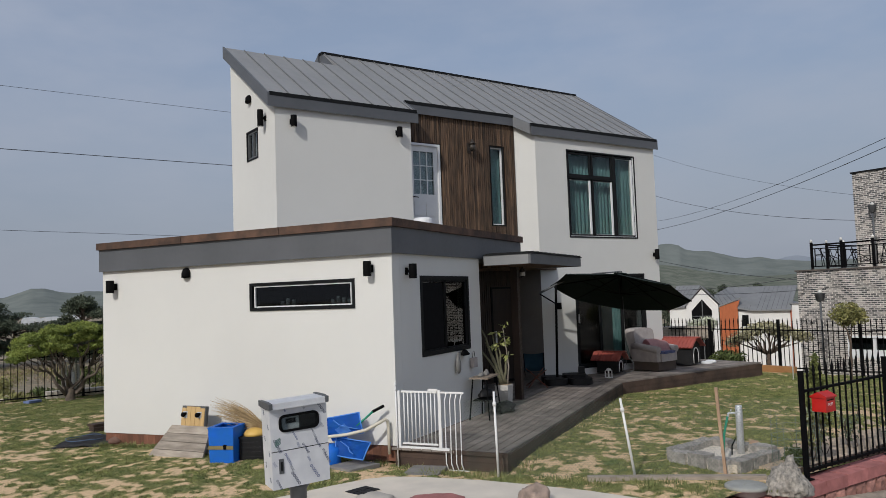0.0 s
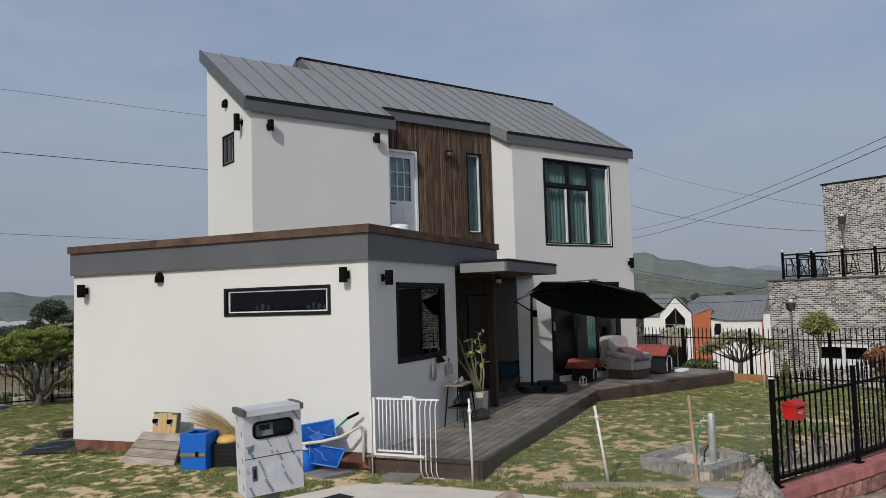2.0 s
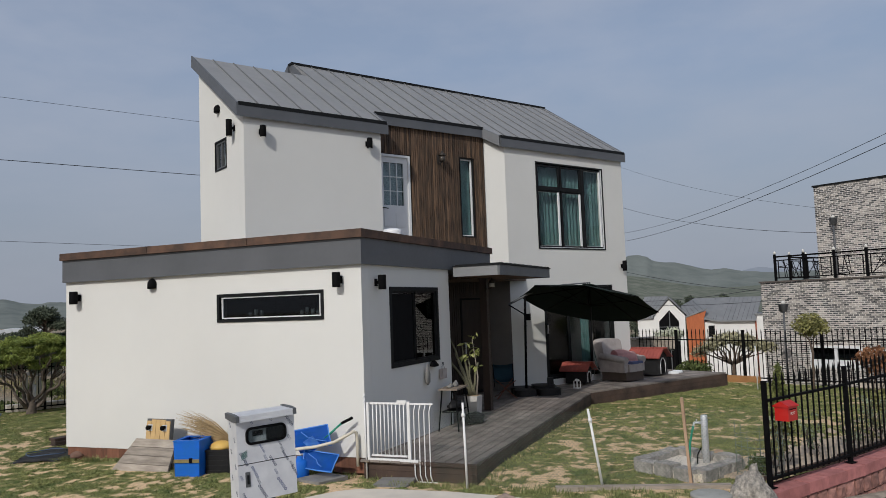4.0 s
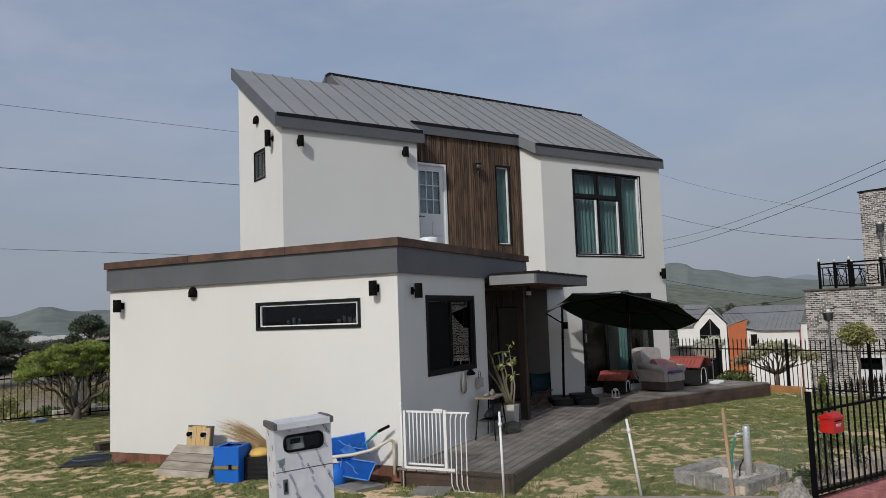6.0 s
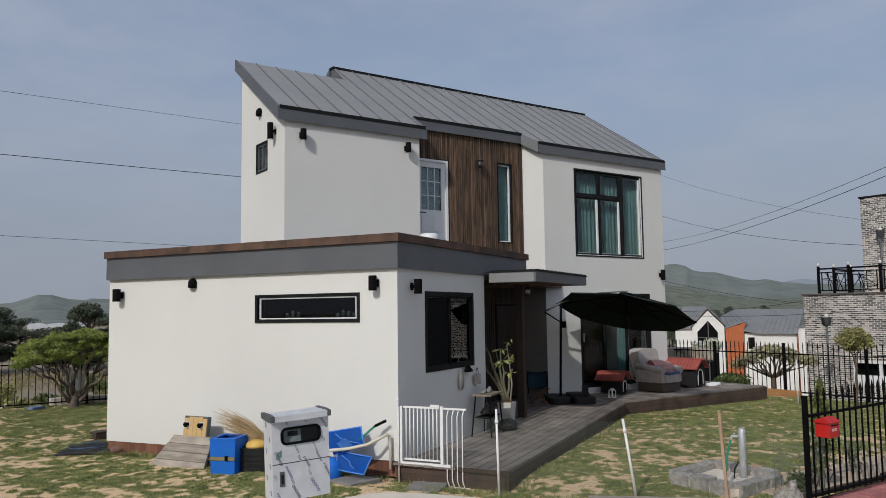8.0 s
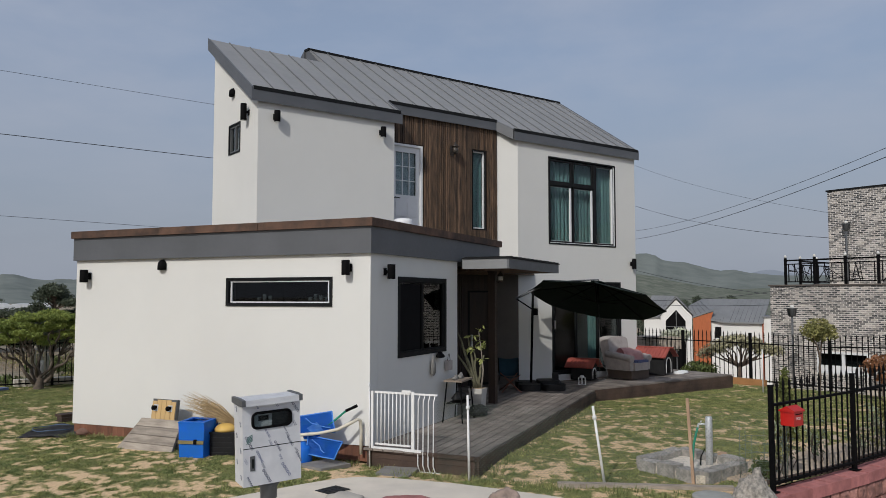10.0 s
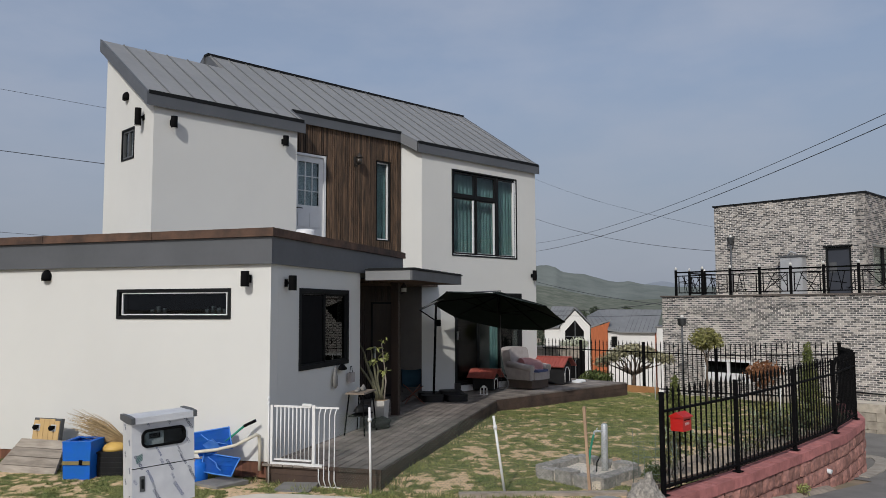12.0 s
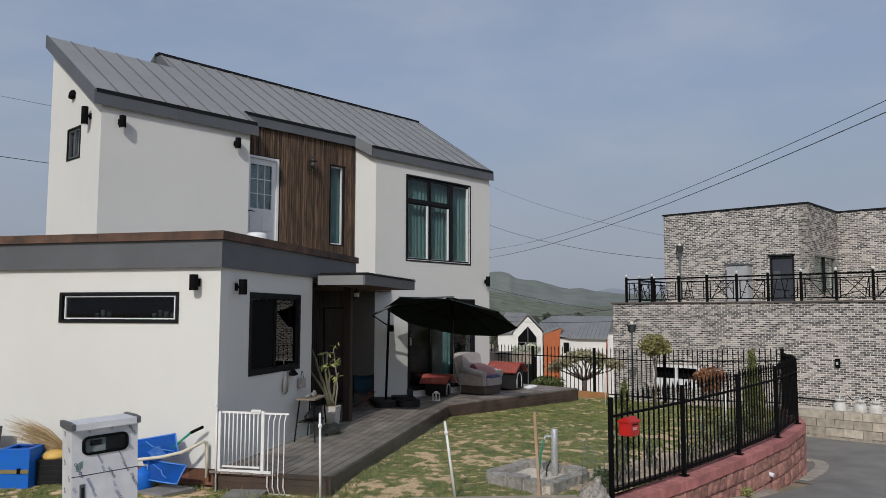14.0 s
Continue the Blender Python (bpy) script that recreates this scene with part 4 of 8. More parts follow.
# ---- fences ----
def iron_fence(label, posts, H, step, finial=True, post_w=0.062, rails=(0.08, 0.95), bar=0.008):
    t = thing("iron_fence", label, "fence", group="iron fences")
    pb = nb()
    box(pb, (-post_w / 2, -post_w / 2, -0.02), (post_w / 2, post_w / 2, H))
    soften(pb, 0.006)
    box(pb, (-post_w / 2 - 0.004, -post_w / 2 - 0.004, H + 0.001), (post_w / 2 + 0.004, post_w / 2 + 0.004, H + 0.014))
    box(pb, (-post_w * 1.2, -post_w * 1.2, 0), (post_w * 1.2, post_w * 1.2, 0.01))
    pm = mesh_of("post", pb, BLACK)
    kb = box(nb(), (-bar, -bar, 0), (bar, bar, rails[1] + (0.10 if finial else 0.12)))
    if finial:
        z = rails[1] + 0.10
        lathe(kb, [(0.009, z - 0.02), (0.019, z), (0.010, z + 0.018), (0.018, z + 0.045), (0.002, z + 0.135)], 6)
    km = mesh_of("picket", kb, BLACK)
    for k, p in enumerate(posts):
        q = posts[min(k + 1, len(posts) - 1)] - posts[max(0, k - 1)]
        piece("post", pm, t, frame_at(p, (q.x, q.y, 0)))
    for p, q in zip(posts, posts[1:]):
        d = q - p
        L = d.length
        hd = Vector((d.x, d.y, 0)).normalized()
        for r in rails:
            bm = nb()
            A = p + Vector((0, 0, r))
            B = q + Vector((0, 0, r))
            tilt = Matrix.Translation(A) @ (B - A).to_track_quat("X", "Z").to_matrix().to_4x4()
            box(bm, (post_w / 2, -0.018, -0.014), (L - post_w / 2, 0.018, 0.014), tilt)
            part("rail", soften(bm, 0.003), BLACK, t)
        n = max(1, round(L / step))
        for k in range(1, n):
            c = p + d * k / n
            piece("picket", km, t, frame_at(c + Vector((0, 0, rails[0] - 0.03)), hd))
    return t


P1, P5 = Vector((0.592, -4.825, -0.02)), Vector((6.812, -7.99, 0.125))
front_posts = [P1, Vector((2.011, -5.712, 0.02)), Vector((3.571, -6.585, 0.065)), Vector((5.164, -7.382, 0.10)), P5]
iron_fence("black wrought iron fence with spear tips on a pink coped wall", front_posts, 1.16, 0.117, rails=(0.09, 0.95), post_w=0.046)
P6 = Vector((10.37, -8.37, 0.02))
iron_fence("black iron fence across the plot corner seen end on", [P5 + (P6 - P5) * k / 2 for k in range(3)][0:3], 1.18, 0.12, rails=(0.09, 0.95), post_w=0.046)
iron_fence("black iron fence with spear tips along the back boundary", [P6] + [muv(13.2, v, -0.12) for v in (0.56, 2.63, 4.70, 6.77, 8.84, 10.9)], 1.31, 0.13, rails=(0.10, 1.05))
iron_fence("plain black iron fence behind the pine tree", [muv(u, 12.15, -0.02) for u in (-5.6, -3.6, -1.6, 0.4, 2.4, 4.4, 6.4)], 1.22, 0.145, finial=False, rails=(0.08, 1.02), post_w=0.05)


# ---- retaining wall with split-face blocks and pink coping ----
rw = thing("retaining_wall", "red split-face block retaining wall with pink coping", "wall", kind="structure")
FD = (Vector((P5.x, P5.y, 0)) - Vector((P1.x, P1.y, 0))).normalized()
FN = Vector((-FD.y, FD.x, 0))
first = (front_posts[1] - P1).normalized()
last = (P6 - P5).normalized()
# the wall's line under the fence, with a rounded corner past the last post
spine = [P1 - first * 1.5] + front_posts[:-1] + [P5 + (front_posts[3] - P5) * 0.12, P5 + last * 0.2, P5 + last * 0.7, P6]


def flank(k, d):
    """A point of the wall line moved out by d from the fence."""
    a, b = spine[max(0, k - 1)], spine[min(len(spine) - 1, k + 1)]
    t = Vector((b.x - a.x, b.y - a.y, 0)).normalized()
    return spine[k] + Vector((t.y, -t.x, 0)) * d


OUTER = [flank(k, 0.135) for k in range(len(spine))]


def along(pts, q):
    """The point and heading at q metres along a polyline."""
    for a, b in zip(pts, pts[1:]):
        L = (Vector((b.x, b.y, 0)) - Vector((a.x, a.y, 0))).length
        if q <= L or b is pts[-1]:
            return a + (b - a) * (q / L), (b - a).normalized()
        q -= L


TOTAL = sum((b - a).length for a, b in zip(OUTER, OUTER[1:]))
rng = random.Random(4)


def split_block(w, h, d):
    """A block with a rough broken face, bulging between sunken joints."""
    bm = nb()
    box(bm, (0.010, 0.0, 0.008), (w - 0.010, d, h - 0.008))
    bmesh.ops.subdivide_edges(bm, edges=[e for e in bm.edges if abs(e.verts[0].co.y) < 1e-6 and abs(e.verts[1].co.y) < 1e-6], cuts=3, use_grid_fill=True)
    for v in bm.verts:
        if v.co.y < 1e-6:
            inner = 0.012 < v.co.x < w - 0.012 and 0.012 < v.co.z < h - 0.012
            v.co.y -= rng.uniform(0.008, 0.024) if inner else rng.uniform(-0.010, 0.002)
            v.co.x += rng.uniform(-0.006, 0.006)
            v.co.z += rng.uniform(-0.005, 0.005)
    return bm


blocks = [mesh_of("block", split_block(0.20, 0.21, 0.16), REDBLOCK) for _ in range(12)]
for row in range(5):
    k = 0
    while k * 0.20 + 0.20 < TOTAL:
        q = k * 0.20 + (0.10 if row % 2 else 0.0)
        k += 1
        if q + 0.20 > TOTAL:
            continue
        p, hd = along(OUTER, q)
        z = p.z - 0.135 - 0.21 * (row + 1)
        if z + 0.21 < road_z((MM.inverted() @ p).x) - 0.03:
            continue
        out = Vector((-hd.y, hd.x, 0)) * rng.uniform(-0.008, 0.008)
        piece("block", blocks[rng.randrange(12)], rw, frame_at((p.x + out.x, p.y + out.y, z), (hd.x, hd.y, 0)))
cb = soften(box(nb(), (0.002, -0.025, 0), (0.398, 0.245, 0.125)), 0.014, 2)
cm = mesh_of("coping_block", cb, PINKCAP)
k = 0
while k * 0.40 + 0.40 < TOTAL:
    p, hd = along(OUTER, k * 0.40)
    piece("coping_block", cm, rw, frame_at((p.x, p.y, p.z - 0.132), hd))
    k += 1
core = nb()
for k in range(len(spine) - 1):
    quad = [flank(k, 0.03), flank(k + 1, 0.03), flank(k + 1, -0.13), flank(k, -0.13)]
    prism(core, [(v.x, v.y) for v in quad], -1.5, min(spine[k].z, spine[k + 1].z) - 0.14)
part("core", core, REDBLOCK, rw)
# weep pipe
bm = cyl(nb(), (4.33, -6.99, -0.32), (4.25, -7.16, -0.35), 0.035, seg=14)
part("weep_pipe", bm, WPLASTIC, rw, "white plastic weep pipe")
sm = random.Random(21)
bm = nb()
rows = []
for k in range(25):
    p, hd = along(OUTER, 1.2 + k * 0.19)
    o = Vector((hd.y, -hd.x, 0))
    zz = road_z((MM.inverted() @ p).x) + 0.02
    rows.append([bm.verts.new((p.x + o.x * d, p.y + o.y * d, zz + (0.03 if d < 0.1 else -0.01))) for d in (0.0, 0.06 + 0.02 * sm.random(), 0.13 + 0.07 * noise.noise(Vector((k * 0.35, 2, 1))) + 0.03 * sm.random())])
for A, B in zip(rows, rows[1:]):
    for k in range(2):
        bm.faces.new((A[k], B[k], B[k + 1], A[k + 1]))
solo("mortar_smear", bm, surf("spilt_mortar", (0.40, 0.335, 0.27), (0.22, 0.185, 0.15), 7, 0.95, bump=0.6, bscale=30), "pale spilt mortar along the foot of the block wall", "mortar", kind="structure")
# timber board behind the coping, pale kerb on the road
for a, b in zip(front_posts, front_posts[1:]):
    d = (b - a).normalized()
    off = Vector((-d.y, d.x, 0)) * 0.14
    bm = soften(box(nb(), (0.01, 0, -0.12), ((b - a).length - 0.01, 0.03, 0.075)), 0.004)
    solo("edging_board", bm, DECKSIDE, "brown timber edging board behind the fence", "edging", frame_at(a + off, d), group="edging boards")
pts_o = [Vector((x, y, 0)) for x, y in ((5.9, -7.98), (6.25, -8.14), (6.58, -8.27), (6.9, -8.42), (7.18, -8.54), (7.46, -8.63), (7.74, -8.70), (8.0, -8.72), (8.2, -8.70), (8.34, -8.62), (8.42, -8.5), (8.44, -8.36), (8.40, -8.22))]
pts_i = []
for k, p in enumerate(pts_o):
    t = (pts_o[min(12, k + 1)] - pts_o[max(0, k - 1)]).normalized()
    pts_i.append(p + Vector((-t.y, t.x, 0)) * 0.24)
bm = nb()
for k in range(12):
    quad = [pts_o[k], pts_o[k + 1], pts_i[k + 1], pts_i[k]]
    zs = [road_z((MM.inverted() @ p).x) for p in quad]
    lo = [bm.verts.new((p.x, p.y, z - 0.02)) for p, z in zip(quad, zs)]
    hi = [bm.verts.new((p.x, p.y, z + 0.03)) for p, z in zip(quad, zs)]
    bm.faces.new(hi)
    for i in range(4):
        bm.faces.new((lo[i], lo[(i + 1) % 4], hi[(i + 1) % 4], hi[i]))
solo("gutter_kerb", bm, surf("worn_kerb_concrete", (0.43, 0.395, 0.34), (0.29, 0.265, 0.23), 4, 0.92, bump=0.5, bscale=50), "pale concrete gutter kerb curving round the wall corner", "kerb", kind="structure")


bm = nb()
for a, b in zip(front_posts, front_posts[1:]):
    quad = [a + FN * 0.18, b + FN * 0.18, b + FN * 1.05, a + FN * 1.0]
    prism(bm, [(q.x, q.y) for q in quad], -0.2, lambda x, y: lawn_z(x, y) + 0.045)
solo("planting_bed", bm, surf("mulched_bed_soil", (0.58, 0.46, 0.34), (0.40, 0.31, 0.22), 7, 0.95, bump=1.0, bscale=30), "bare brown planting bed along the iron fence", "bed", kind="structure")


# ---- post box ----
pb0 = Vector((P1.x, P1.y, 0.70)) + FD * 0.155 - FN * 0.10
bm_m = frame_at(pb0, FD) @ Matrix.Diagonal((0.75, 0.75, 0.75, 1))
pbx = thing("post_box", "red metal post box hung on the iron fence", "post box", bm_m)
bm = soften(box(nb(), (0.0, -0.11, 0.0), (0.27, 0.10, 0.21)), 0.006)
part("body", bm, RED, pbx)
bm = prism(nb(), [(-0.13, 0.205), (0.12, 0.205), (0.12, 0.225), (0.0, 0.29), (-0.13, 0.225)], -0.02, 0.29)
bm.transform(Matrix(((0, 0, 1, 0), (1, 0, 0, 0), (0, 1, 0, 0), (0, 0, 0, 1))))
part("lid", soften(bm, 0.005), RED, pbx, "pitched red lid")
part("slot", box(nb(), (0.04, -0.113, 0.165), (0.23, -0.109, 0.18)), BLACK, pbx)
cu = bpy.data.curves.new("lettering", "FONT")
cu.body = "POST"
cu.size = 0.06
cu.extrude = 0.001
cu.align_x = "CENTER"
tx = new("lettering", cu)
dg = bpy.context.evaluated_depsgraph_get()
me = bpy.data.meshes.new_from_object(tx.evaluated_get(dg))
bpy.data.objects.remove(tx)
me.materials.clear()
me.materials.append(WLETTER)
ob = piece("lettering", me, pbx, Matrix.Translation((0.135, -0.112, 0.09)) @ Matrix.Rotation(radians(90), 4, "X"))
tagged(ob, "white POST lettering")


# ---- meter box on its pedestal ----
mbm = pose(-4.34, -1.52, 0.78, 2.56, -2.73, -33.98)
mb = thing("meter_box", "stainless steel meter box under printed film on a pedestal", "meter box", mbm)
W_, D_, H_ = 0.43, 0.20, 0.61
part("front_panel", wall_grid(nb(), W_, 0.0, H_, 0.012, [(0.075, 0.412, 0.355, 0.515)], Matrix()), STEEL, mb)
part("side_panel", box(nb(), (0, 0.0125, 0), (0.01, D_, H_)), STEEL, mb)
part("side_panel", box(nb(), (W_ - 0.01, 0.0125, 0), (W_, D_, H_)), STEEL, mb)
part("back_panel", box(nb(), (0.01, D_ - 0.01, 0), (W_ - 0.01, D_, H_)), STEEL, mb)
part("base_panel", box(nb(), (0.01, 0.0125, 0), (W_ - 0.01, D_ - 0.01, 0.01)), STEEL, mb)
bm = nb()
box(bm, (-0.002, -0.055, H_ - 0.002), (W_ - 0.004, D_ - 0.01, H_ + 0.014))
for v in bm.verts:
    if v.co.y > 0:
        v.co.z -= 0.012
box(bm, (0.0, -0.055, H_ - 0.030), (W_ - 0.006, -0.050, H_ - 0.003))
part("roof", soften(bm, 0.003), STEEL, mb)
for x in (-0.018, W_ - 0.026):
    bm = nb()
    prism(bm, [(-0.060, H_ - 0.026), (0.03, H_ - 0.034), (D_ + 0.0, H_ - 0.03), (D_ + 0.0, H_ + 0.01), (0.03, H_ + 0.019), (-0.060, H_ + 0.016)], 0, 0.026)
    bm.transform(Matrix.Translation((x, 0, 0)) @ Matrix(((0, 0, 1, 0), (1, 0, 0, 0), (0, 1, 0, 0), (0, 0, 0, 1))))
    part("end_cap", soften(bm, 0.006), GREYPL, mb, "dark grey plastic end cap")
# rounded gasket round the reading window
bm = nb()
loop = []
x0, z0, x1, z1, r = 0.072, 0.410, 0.358, 0.518, 0.035
for cx, cz, a0 in ((x1 - r, z1 - r, 0), (x0 + r, z1 - r, 90), (x0 + r, z0 + r, 180), (x1 - r, z0 + r, 270)):
    for k in range(6):
        a = radians(a0 + k * 18)
        loop.append(Vector((cx + r * math.cos(a), -0.006, cz + r * math.sin(a))))
tube(bm, loop + loop[:1], 0.0095, 8)
part("gasket", bm, BLACK, mb, "black rubber window gasket")
pane(mb, 0.08, 0.38, 0.35, 0.51, 0.004)
part("meter", soften(box(nb(), (0.10, 0.03, 0.36), (0.225, 0.12, 0.515)), 0.01), surf("light_meter_case", (0.42, 0.42, 0.43), None, 6, 0.5), mb, "grey electricity meter behind the window")
part("meter_display", box(nb(), (0.125, 0.0265, 0.455), (0.20, 0.0295, 0.49)), DARK, mb, "dark meter display")
part("meter_plate", box(nb(), (0.012, 0.155, 0.36), (W_ - 0.012, 0.16, 0.55)), GREYPL, mb)
part("seam_line", box(nb(), (0.0, -0.0015, 0.268), (W_, 0.002, 0.273)), DARK, mb)
bm = soften(box(nb(), (0.05, -0.006, 0.11), (0.085, 0.004, 0.215)), 0.008)
part("latch", bm, GREYPL, mb, "flush grey latch plate")
part("latch_slot", box(nb(), (0.060, -0.009, 0.13), (0.076, -0.005, 0.195)), DARK, mb)
rng2 = random.Random(11)
# film print: slanted rows of plain bars, no lettering
PRINTS = ((0.18, 0.365, 0.8), (0.31, 0.385, 0.6), (0.39, 0.535, 1.1), (0.10, 0.58, 0.8), (0.35, 0.285, 0.9), (0.255, 0.262, 1.0), (0.12, 0.205, 1.1), (0.415, 0.165, 1.0), (0.17, 0.06, 1.25), (0.315, 0.085, 1.3), (0.045, 0.035, 0.9), (0.045, 0.31, 1.25), (0.20, 0.295, 0.5), (0.33, 0.335, 0.5), (0.145, 0.135, 0.5), (0.275, 0.18, 0.5), (0.395, 0.215, 0.5), (0.25, 0.565, 0.5), (0.02, 0.18, 0.5), (0.385, 0.41, 0.5))
for k, (x, z, sc) in enumerate(PRINTS):
    bm = nb()
    if sc > 0.55:
        for j in range(5):
            cx = (j - 2) * 0.0185 * sc
            rings = [[bm.verts.new((cx + q * math.cos(i * math.tau / 10), q * 1.05 * math.sin(i * math.tau / 10), 0.0012)) for i in range(10)] for q in (0.0084 * sc, 0.0048 * sc)]
            for i in range(10):
                bm.faces.new((rings[0][i], rings[0][(i + 1) % 10], rings[1][(i + 1) % 10], rings[1][i]))
    else:
        for j in range(3):
            for q in range(5):
                box(bm, (-0.02 + q * 0.0085, -0.006 + j * 0.006, 0), (-0.0145 + q * 0.0085 - 0.001 * (j == 1), -0.0035 + j * 0.006, 0.0012))
    bm.transform(Matrix.Translation((x, -0.0015, z)) @ Matrix.Rotation(radians(90), 4, "X") @ Matrix.Rotation(radians(-62 + rng2.uniform(-5, 5)), 4, "Z"))
    part("film_print", bm, INK if k % 3 else BLUEPR, mb, "faded blue-grey print on the film")
for k in range(6):
    bm = nb()
    for j in range(4):
        for q in range(4):
            box(bm, (-0.02 + q * 0.01, -0.009 + j * 0.006, 0), (-0.0135 + q * 0.01, -0.0065 + j * 0.006, 0.0012))
    bm.transform(Matrix.Translation((-0.0005, 0.05 + 0.09 * (k % 2), 0.06 + 0.095 * k)) @ Matrix.Rotation(radians(-90), 4, "Z") @ Matrix.Rotation(radians(90), 4, "X") @ Matrix.Rotation(radians(-62), 4, "Z"))
    part("film_print", bm, INK, mb, "faded blue-grey print on the film")
bm = nb()
for j in range(5):
    box(bm, (-0.03 + 0.006 * j, -0.02 + 0.009 * j, 0), (0.02 + 0.004 * j, -0.015 + 0.009 * j, 0.0012))
bm.transform(Matrix.Translation((0.045, -0.0016, 0.335)) @ Matrix.Rotation(radians(90), 4, "X") @ Matrix.Rotation(radians(25), 4, "Z"))
part("film_print", bm, GREENPR, mb, "smudged green print on the film")
bm = nb()
lathe(bm, [(0.045, -1.0), (0.045, -0.14), (0.06, -0.13), (0.062, -0.05), (0.085, -0.02), (0.085, -0.002)], 24, (0.215, 0.10, 0))
part("pedestal", bm, GREYPL, mb, "dark grey pedestal post")


# ---- white safety gate, posts and wire netting ----
gm = frame_at((-0.09, -0.11, 0.0), (0.02, -1, 0)) @ Matrix.Diagonal((1, 1, 0.955, 1))
gate = thing("safety_gate", "white steel bar safety gate closing the deck end", "gate", gm)
part("frame", soften(box(soften(box(nb(), (0.0, -0.012, 0.20), (0.71, 0.012, 0.235)), 0.003), (0.0, -0.014, 0.236), (0.032, 0.014, 0.97)), 0.002), WPAINT, gate)
part("latch_post", soften(box(nb(), (0.575, -0.016, 0.236), (0.615, 0.016, 0.985)), 0.004), WPAINT, gate)
part("top_rail", soften(box(nb(), (0.05, -0.012, 0.945), (0.56, 0.012, 0.972)), 0.004), WPAINT, gate)
part("bottom_rail", soften(box(nb(), (0.06, -0.01, 0.262), (0.56, 0.01, 0.285)), 0.004), WPAINT, gate)
part("handle", soften(box(nb(), (0.44, -0.02, 0.968), (0.57, 0.02, 1.0)), 0.008), WPAINT, gate)
bar_me = mesh_of("bar", cyl(nb(), (0, 0, 0.275), (0, 0, 0.955), 0.0085, seg=8), WPAINT)
for k in range(9):
    piece("bar", bar_me, gate, Matrix.Translation((0.085 + 0.055 * k, 0, 0)))
part("extension_rail", soften(box(nb(), (0.616, -0.01, 0.945), (0.93, 0.01, 0.968)), 0.003), WPAINT, gate)
part("extension_foot", soften(box(nb(), (0.70, -0.012, -0.065), (0.97, 0.012, -0.04)), 0.003), WPAINT, gate)
for k in range(4):
    x = 0.66 + 0.07 * k
    bm = tube(nb(), [(x + 0.03, 0, 0.955), (x + 0.005, 0, 0.86), (x, 0, 0.04), (x + 0.03, 0, -0.045)], 0.008, 8)
    part("curved_bar", bm, WPAINT, gate)
bm = nb()
cyl(bm, (-0.085, -0.085, -0.08), (-0.09, -0.075, 1.03), 0.011, seg=12)
cyl(bm, (-0.115, -0.075, 1.0), (-0.06, -0.075, 1.0), 0.012)
cyl(bm, (-0.11, -0.075, 0.94), (-0.06, -0.075, 0.93), 0.012)
solo("corner_pole", bm, WPAINT, "white plastic pole tied at the house corner", "pole", group="white poles")


def pole(p, q, r=0.0155):
    t = thing("white_pole", "white plastic pole holding the wire netting", "pole", group="white poles")
    part("shaft", cyl(nb(), p, q, r, r * 0.9, 12), WPAINT, t)
    d = (Vector(q) - Vector(p))
    c = Vector(p) + d * 0.86
    part("clip", cyl(nb(), c - d.normalized() * 0.02, c + d.normalized() * 0.02, r * 1.5, seg=10), WPAINT, t)
    return t


pole((-0.275, -1.55, -0.08), (-0.255, -1.52, 0.965))
pole((0.03, -3.09, -0.03), (-0.02, -2.97, 0.89))
bm = soften(box(nb(), (-0.02, -0.016, -0.05), (0.02, 0.016, 1.08)), 0.004)
solo("timber_stake", bm, STAKE, "bare reddish timber stake in the lawn", "stake", Matrix.Translation((0.42, -4.01, -0.10)) @ Matrix.Rotation(radians(-3), 4, "X"))


def netting(pts, z0, z1, cell=0.043):
    """Hexagonal wire between plan points, as thin strands."""
    verts, faces = [], []
    w = 0.0008
    for a, b in zip(pts, pts[1:]):
        a, b = Vector((*a, 0)), Vector((*b, 0))
        L = (b - a).length
        d = (b - a) / L
        nrm = Vector((-d.y, d.x, 0))
        cols = int(L / cell)
        rowh = cell * 0.5
        rowsn = int((z1 - z0) / rowh)

        def P(s, z):
            return a + d * s + Vector((0, 0, z0 + z)) + nrm * 0.01 * math.sin(s * 7 + z * 5)

        for r in range(rowsn):
            off = (r % 2) * cell / 2
            for c in range(cols):
                s = c * cell + off
                x0, x1, x2 = s, s + cell * 0.5, s + cell
                zb = r * rowh
                for p, q in ((P(x0, zb), P(x0, zb + rowh * 0.45)), (P(x0, zb + rowh * 0.45), P(x1, zb + rowh)), (P(x1, zb + rowh), P(x2, zb + rowh * 0.45))):
                    e = (q - p).normalized()
                    side = e.cross(nrm).normalized() * w
                    i = len(verts)
                    verts += [p - side, q - side, q + side, p + side]
                    faces.append((i, i + 1, i + 2, i + 3))
    return verts, faces


nv, nf = netting([(-0.10, -1.04), (-0.235, -1.52), (0.0, -3.03), (0.44, -3.96), (0.58, -4.78)], -0.03, 0.86)
net = new("wire_netting", np_mesh("wire_netting", nv, nf, MESHWIRE))
tagged(net, "thin grey-green hexagonal wire netting between white poles", "wire netting", kind="stuff")


